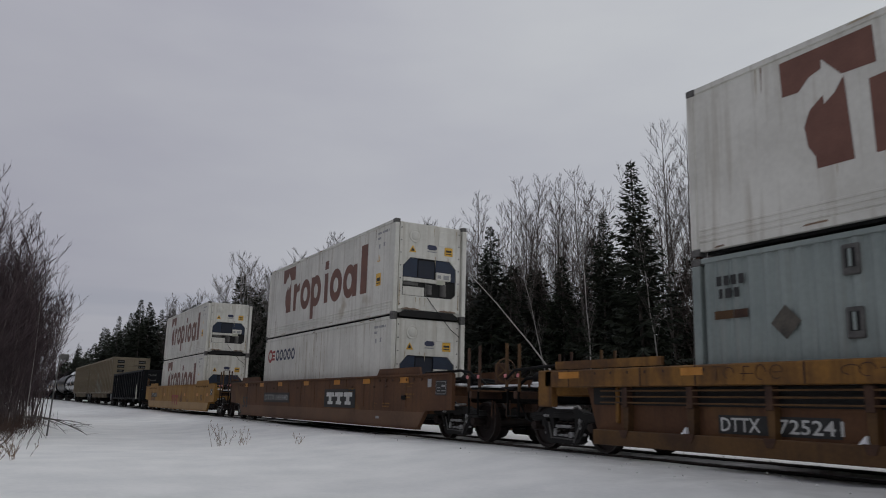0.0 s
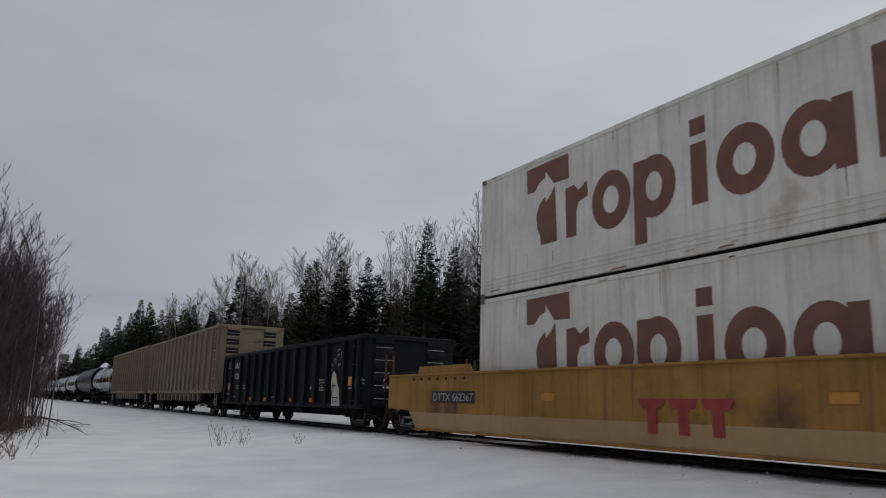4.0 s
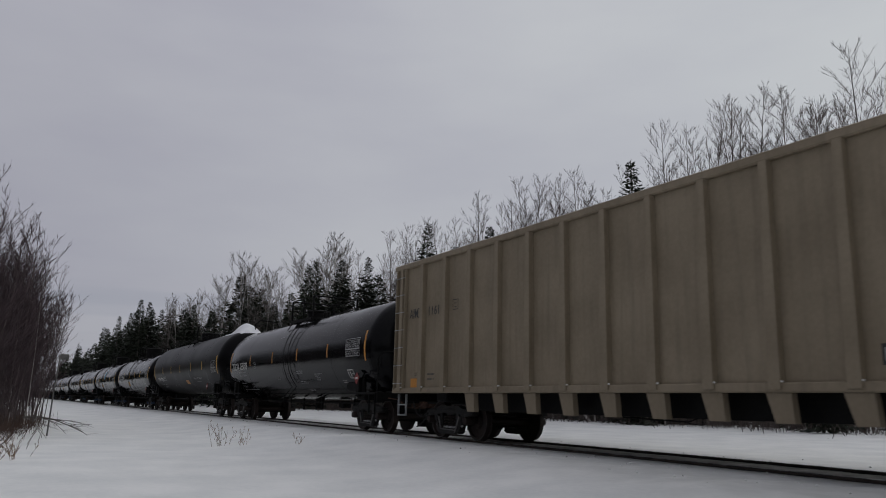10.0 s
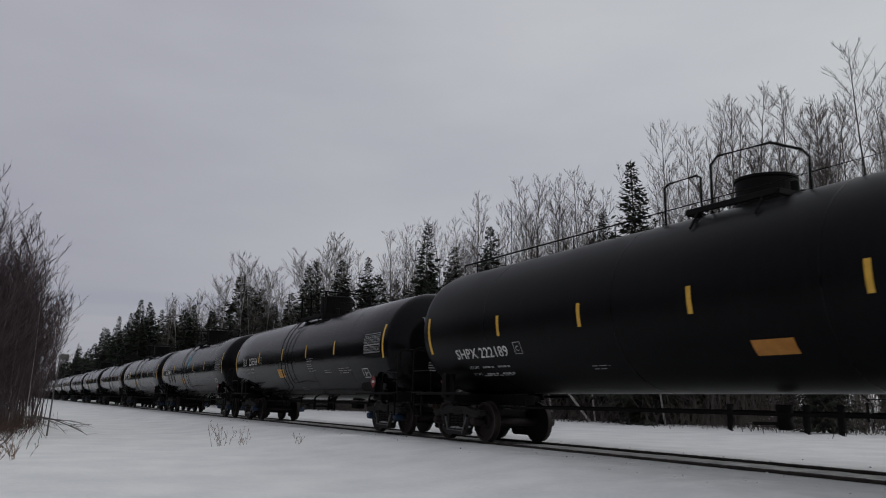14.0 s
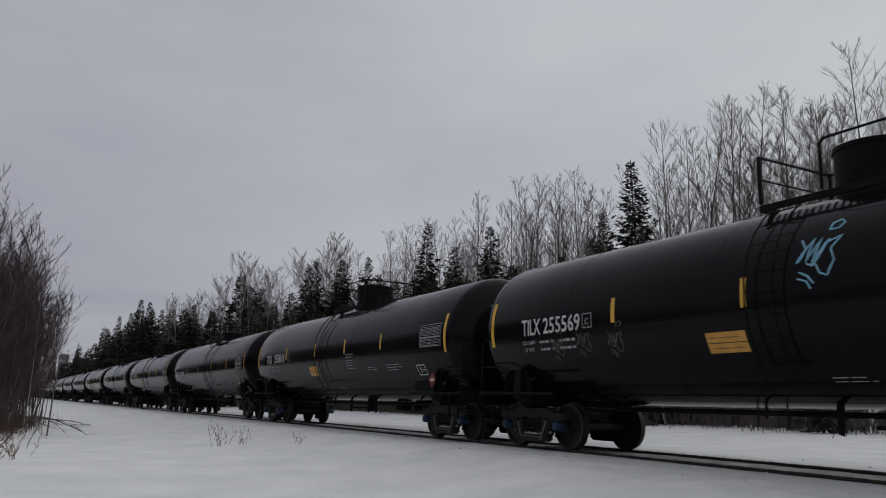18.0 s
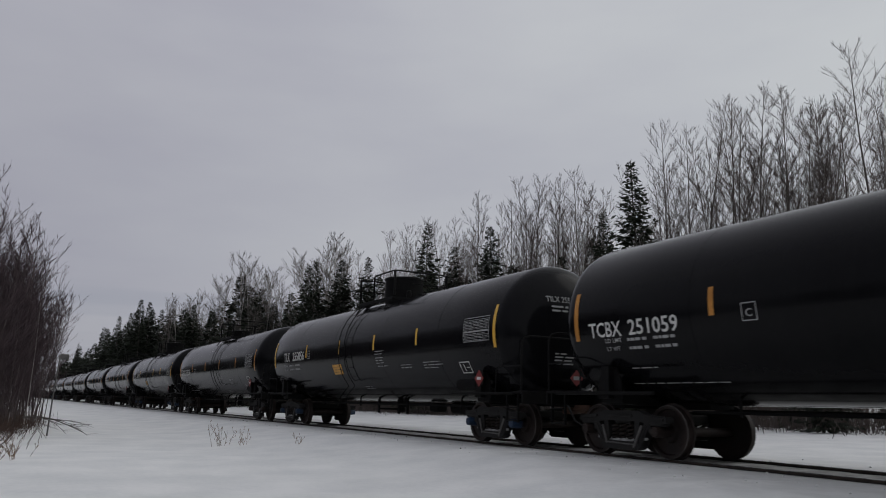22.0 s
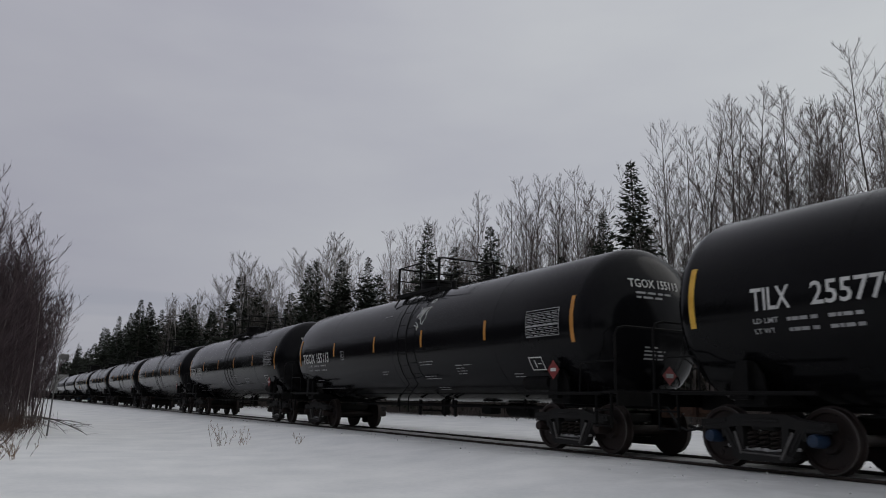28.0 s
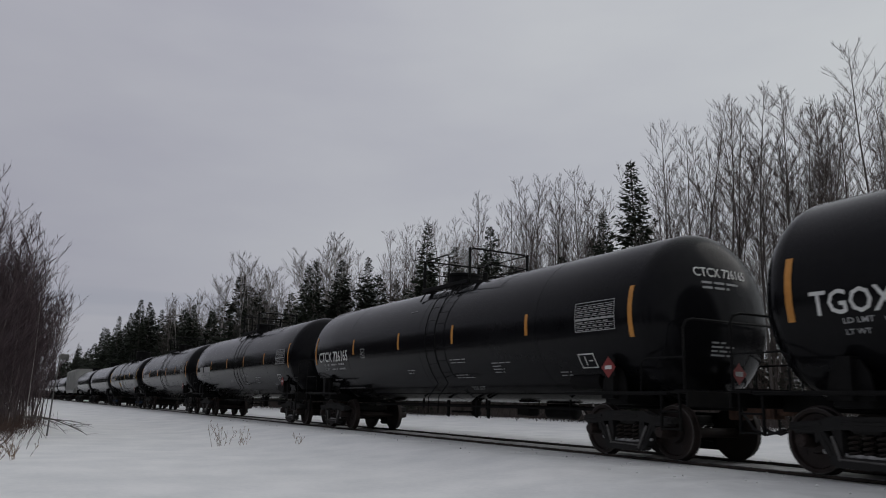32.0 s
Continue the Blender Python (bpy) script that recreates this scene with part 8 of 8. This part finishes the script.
def tan_gondola(c, half, ribs, trucks, left, right, number, label, z1):
    car = open_car("high_side_gondola", label, "tan", c, left, right, half, 3.1, 1.12, z1, [x - c for x in ribs], [x - c for x in trucks])
    y = -1.552
    xl = -half
    flat_marks("car_letters", fitted("AIMX", 0.71, 0.25), "ink_black", car, (xl + 0.78, y, 3.01), "black stencilled letters")
    flat_marks("car_number", fitted(number, 0.53, 0.23), "ink_black", car, (xl + 1.84, y, 3.02), "black stencilled number")
    rng = random.Random(int(number))
    flat_marks("weight_line", fitted("LD LMT", 0.36, 0.09), "ink_black", car, (xl + 1.16, y, 1.52))
    flat_marks("weight_line", fitted("LT WT", 0.30, 0.09), "ink_black", car, (xl + 1.19, y, 1.385))
    for x, z, w in ((xl + 1.85, 1.53, (0.4, 0.34)), (half - 2.1, 1.76, (0.2, 0.45)), (half - 3.3, 1.48, (0.4, 0.34))):
        flat_marks("small_print", text_lines(rng, 0, 0, w, 0.045, 0.12), "scrape", car, (x, y, z))
    for x in (half - 1.05, xl + 0.95):
        flat_marks("side_reflector", [(0, 0, 0.5, 0.24)], "reflector_dim", car, (x, y, 1.22), "yellow reflector")
    for x in (half - 3.4, half - 5.6):
        flat_marks("side_reflector", [(0, 0, 0.34, 0.13)], "reflector_dim", car, (x, y, 1.24), "yellow reflector")
    flat_marks("data_panel", [(0, 0, 0.32, 0.26)], "ink_black", car, (half - 5.65, y, 1.42), "black data panel")
    flat_marks("data_print", [(0.04, 0.05, 0.1, 0.16), (0.18, 0.05, 0.10, 0.05), (0.18, 0.15, 0.10, 0.05)], "ink_dim", car, (half - 5.65, y - 0.004, 1.42))
    if number == "1128":
        for x, top in ((-2.31, 2.1), (-1.13, 3.08), (0.03, 2.27), (1.20, 2.36), (2.37, 2.02)):
            near = min((p - c for p in ribs), key=lambda q: abs(q - x))
            part("rib_repair", Shape().prism([(near - 0.125, 1.15), (near + 0.125, 1.15), (near + 0.105, top), (near - 0.105, top)], -1.68, -1.661), "pale_patch", car, "pale repaired foot of a rib")
    for p in ribs:
        part("snow_patch", Shape().box((p - c + 0.05, -1.63, 1.24), (0.12, 0.06, 0.03), 0.012), "cap_snow", car, "bit of snow on the sill")
    flat_marks("stencil_box", frame_bars(0, 0, 0.25, 0.25, 0.015) + [(0.07, 0.06, 0.1, 0.015), (0.07, 0.15, 0.1, 0.015)], "ink_black", car, (-half + 3.05, y, 3.05))
    if number == "1161":
        for x, z, w, hh, lean in ((8.68, 2.35, 0.06, 0.7, 0.06), (8.60, 2.7, 0.04, 0.32, 0.02), (6.25, 2.2, 0.09, 1.4, 0.12), (6.62, 1.9, 0.07, 0.9, -0.05), (7.36, 2.9, 0.08, 0.85, 0.10),
                                  (8.10, 1.3, 0.06, 1.1, 0.12), (6.85, 1.3, 0.05, 1.2, 0.08), (5.4, 2.6, 0.05, 0.9, 0.1)):
            pts = [(0, hh), (w * 0.4, hh * 0.98), (w + lean * 0.4, hh * 0.55), (w * 0.8 + lean, 0.04), (w * 0.4 + lean, 0), (lean * 0.5, hh * 0.4)]
            flat_marks("scrape_mark", poly_shape(pts), "scrape", car, (x, y + 0.001, z), "dark vertical scrape")
    door = Shape()
    door.tube([(half - 4.55, -1.60, 2.08), (half - 4.15, -1.60, 2.08), (half - 4.13, -1.60, 1.38), (half - 4.5, -1.60, 1.38), (half - 4.55, -1.60, 2.08)], 0.02, 6)
    door.tube([(half - 4.32, -1.60, 2.05), (half - 4.32, -1.60, 1.40)], 0.016, 6)
    part("brake_lever_guard", door, "tan", car)
    end_marks("end_number", fitted("AIMX", 0.34, 0.11), "ink_black", car, (half, 0.26, 3.66))
    end_marks("end_number", fitted(number, 0.26, 0.11), "ink_black", car, (half, 0.68, 3.66))
    if number == "1128":
        wheel = Shape().lathe([(-0.02, 0.26), (0.0, 0.28), (0.02, 0.26)], "x", (half + 0.22, -0.15, 2.3), 18, closed=True)
        wheel.tube([(half + 0.05, -0.15, 2.3), (half + 0.22, -0.15, 2.3)], 0.03, 6)
        for k in range(4):
            a = k * math.pi / 2 + 0.3
            wheel.tube([(half + 0.22, -0.15, 2.3), (half + 0.22, -0.15 + 0.26 * math.cos(a), 2.3 + 0.26 * math.sin(a))], 0.014, 5)
        part("hand_brake_wheel", wheel, "black_matt", car)
        part("brake_housing", Shape().box((half + 0.10, -0.15, 2.2), (0.16, 0.36, 0.5), 0.04), "black_matt", car)
    seams = [(-1.1 + 0.5, 1.5 + k * 0.42, 1.3, 0.02) for k in range(7)]
    end_marks("weld_seam", [(0, z - 1.4, 0.55 + 0.2 * (i % 2), 0.014) for i, (_, z, _, _) in enumerate(seams)] , "rust", car, (half, -0.35, 1.45))
    return car


def grey_hopper(centre, left, right):
    """A boxy pale grey covered hopper far back in the train."""
    car = thing("covered_hopper", "pale grey covered hopper car among the tank cars", "railway car")
    CARS.append((car, centre, 0.0))
    part("body", Shape().prism([(-7.6, 1.9), (-7.6, 4.35), (7.6, 4.35), (7.6, 1.9), (6.0, 1.2), (-6.0, 1.2)], -1.5, 1.5), "hopper_grey", car)
    part("roof", Shape().box((0, 0, 4.42), (15.2, 2.6, 0.14), 0.04), "hopper_grey", car)
    for k in range(16):
        part("rib", Shape().box((-7.2 + k * 0.96, -1.54, 2.9), (0.12, 0.08, 2.7), 0.01), "hopper_grey", car)
    for sd, end in ((-1, left), (1, right)):
        add_truck(car, sd * 6.7, "steel", False)
        add_coupler(car, end, sd)
        part("end_cage", Shape().box((sd * 8.0, 0, 2.2), (0.12, 2.6, 2.0), 0.02), "hopper_grey", car)
        part("end_sill", Shape().box((sd * 7.9, 0, 1.05), (1.4, 0.7, 0.28), 0.02), "black_matt", car)


MAT["hopper_grey"] = material("hopper_grey", (0.26, 0.26, 0.25), (0.36, 0.36, 0.34), rough=0.6, scale=0.8, fine=14, bump=0.04, streak=0.4, streak_colour=(0.15, 0.13, 0.11))
MAT["ochre"] = material("rusty_ochre_paint", (0.062, 0.032, 0.015), (0.13, 0.068, 0.024), rough=0.65, scale=1.2, fine=18, bump=0.06, streak=0.6, streak_colour=(0.05, 0.026, 0.015), shine=0.3)
MAT["navy_deep"] = material("deep_navy", (0.004, 0.007, 0.018), (0.008, 0.014, 0.03), rough=0.6, scale=3, fine=30, bump=0.1)
MAT["ribbon"] = material("pink_ribbon", (0.55, 0.16, 0.17), (0.7, 0.26, 0.26), rough=0.5, scale=6, fine=40, bump=0.0)
MAT["brown_band"] = material("brown_dusty_band", (0.10, 0.052, 0.028), (0.165, 0.09, 0.05), rough=0.7, scale=0.8, fine=16, bump=0.05, streak=0.4, streak_colour=(0.11, 0.06, 0.04))
MAT["yellow_band"] = material("yellow_dusty_band", (0.33, 0.21, 0.095), (0.42, 0.28, 0.14), rough=0.65, scale=0.8, fine=16, bump=0.05, streak=0.4, streak_colour=(0.32, 0.2, 0.08))

# the stacked cars, front to back
c = 0.25
well_car("weathered yellow well car with ribbed sides and rust", "yellow", "yellow", c, -14.70, 10.0, (-12.56, 8.4), (-11.15, 6.9), (-12.5, 8.3), "", 0.62, True, "725241")
dry_box("weathered grey corrugated container sunk in the well car", -2.61, 0.62, 2.61)
reefer("white refrigerated container with brown device, on another container", -2.61, 3.27)
c = -26.4
well_car("weathered brown well car with yellow reflectors", "brown", "brown_band", c, -37.85 - c, -14.45 - c, (-36.15 - c, -16.0 - c), (-34.2 - c, -17.7 - c), (-35.65 - c, -16.43 - c), "white_bars", 0.44, False, "DTTX 645940")
reefer("stained white refrigerated container sunk in the brown well car", -26.03, 0.44, "colour")
reefer("white refrigerated container with big brown device, stacked on top", -26.03, 3.31)
c = -49.5
well_car("yellow well car with rust streaks and red bars", "yellow_clean", "yellow_band", c, -60.9 - c, -37.85 - c, (-59.8 - c, -39.4 - c), (-58.15 - c, -40.9 - c), (-59.4 - c, -39.65 - c), "red_bars", 0.38, False, "DTTX 662367")
reefer("white refrigerated container with brown device in the yellow well car", -49.45, 0.38)
reefer("white refrigerated container with big brown device, stacked on top", -49.45, 3.25)
navy_gondola()
tan_gondola(-88.78, 9.72, [-79.25, -80.41, -81.67, -82.91, -84.11, -85.25, -86.43, -87.58, -88.75, -89.95, -91.15, -92.33, -93.58, -94.69, -95.83, -96.87, -97.94],
            (-96.2, -81.4), -10.52, 10.43, "1128", "tan high-sided gondola with vertical ribs and black lettering", 4.37)
tan_gondola(-109.57, 9.57, [-101.34 - 1.157 * k for k in range(16)], (-117.0, -102.4), -10.48, 10.27, "1161", "tan high-sided gondola with dark scrapes on its side", 4.42)

TANKS = [("TGOX 155079", "b", -128.95), ("SHPX 222189", "lpg", -148.05), ("TILX 255564", "a", -167.31), ("TILX 255569", "a", -185.60), ("TILX 255818", "a", -203.28),
         ("TCBX 251059", "b", -221.10), ("TILX 255856", "a", -239.32), ("TGOX 155236", "b", -257.70), ("TILX 255779", "a", -276.07), ("TGOX 155113", "b", -294.50),
         ("TGOX 155071", "b", -312.90), ("CTCX 726165", "b", -331.35)]
HOPPER = 5
spots = [q for _, _, q in TANKS] + [-331.35 - 18.33 * k for k in range(1, 28)]
kinds = [(n, s) for n, s, _ in TANKS] + [("", "b" if k % 3 else "a") for k in range(1, 28)]
meets = [-120.05, -138.35, -158.3] + [(a + b) / 2 for a, b in zip(spots[2:], spots[3:])] + [spots[-1] - 9.2]
for i, q in enumerate(spots):
    left, right = meets[i + 1] - q, meets[i] - q
    if i == len(TANKS) + HOPPER:
        grey_hopper(q, left, right)
        continue
    said = {"SHPX 222189": "long matt-black gas tank car with snow on one end", "TILX 255569": "glossy black tank car with a blue spray tag",
            "TGOX 155113": "glossy black tank car with a white spray tag"}.get(kinds[i][0], "")
    tank_car(kinds[i][0], kinds[i][1], q, left, right, i < 15, {"TILX 255569": "blue", "TGOX 155113": "white"}.get(kinds[i][0], ""), said, i)


# ---- movement ----
def place_on_run(t):
    for (a, s), (b, e) in zip(RUN, RUN[1:]):
        if t <= b:
            return s + (e - s) * (t - a) / (b - a)
    return RUN[-1][1]


def motions():
    home = {}
    for car, centre, *up in CARS:
        z = up[0] if up else 0.0
        home[car] = centre
        walk(car, [(t, pose(centre + s, TRACK_Y, z)) for t, s in RUN])
    for wheel, x, car in WHEELS:
        truck_x = wheel.parent.matrix_basis.translation.x
        times = [k / 15 for k in range(481)]
        live = [t for t in times if -62 < home[car] + truck_x + place_on_run(t) < 2]
        if not live:
            continue
        rows = [] if live[0] <= 0 else [(0.0, 0.0)]
        rows += [(t, math.degrees((place_on_run(t) - place_on_run(live[0])) / 0.457)) for t in live]
        if live[-1] < 31.9:
            rows.append((32.0, rows[-1][1]))
        walk(wheel, [(t, pose(x, 0, 0.457, 0, a, 0)) for t, a in rows])


motions()
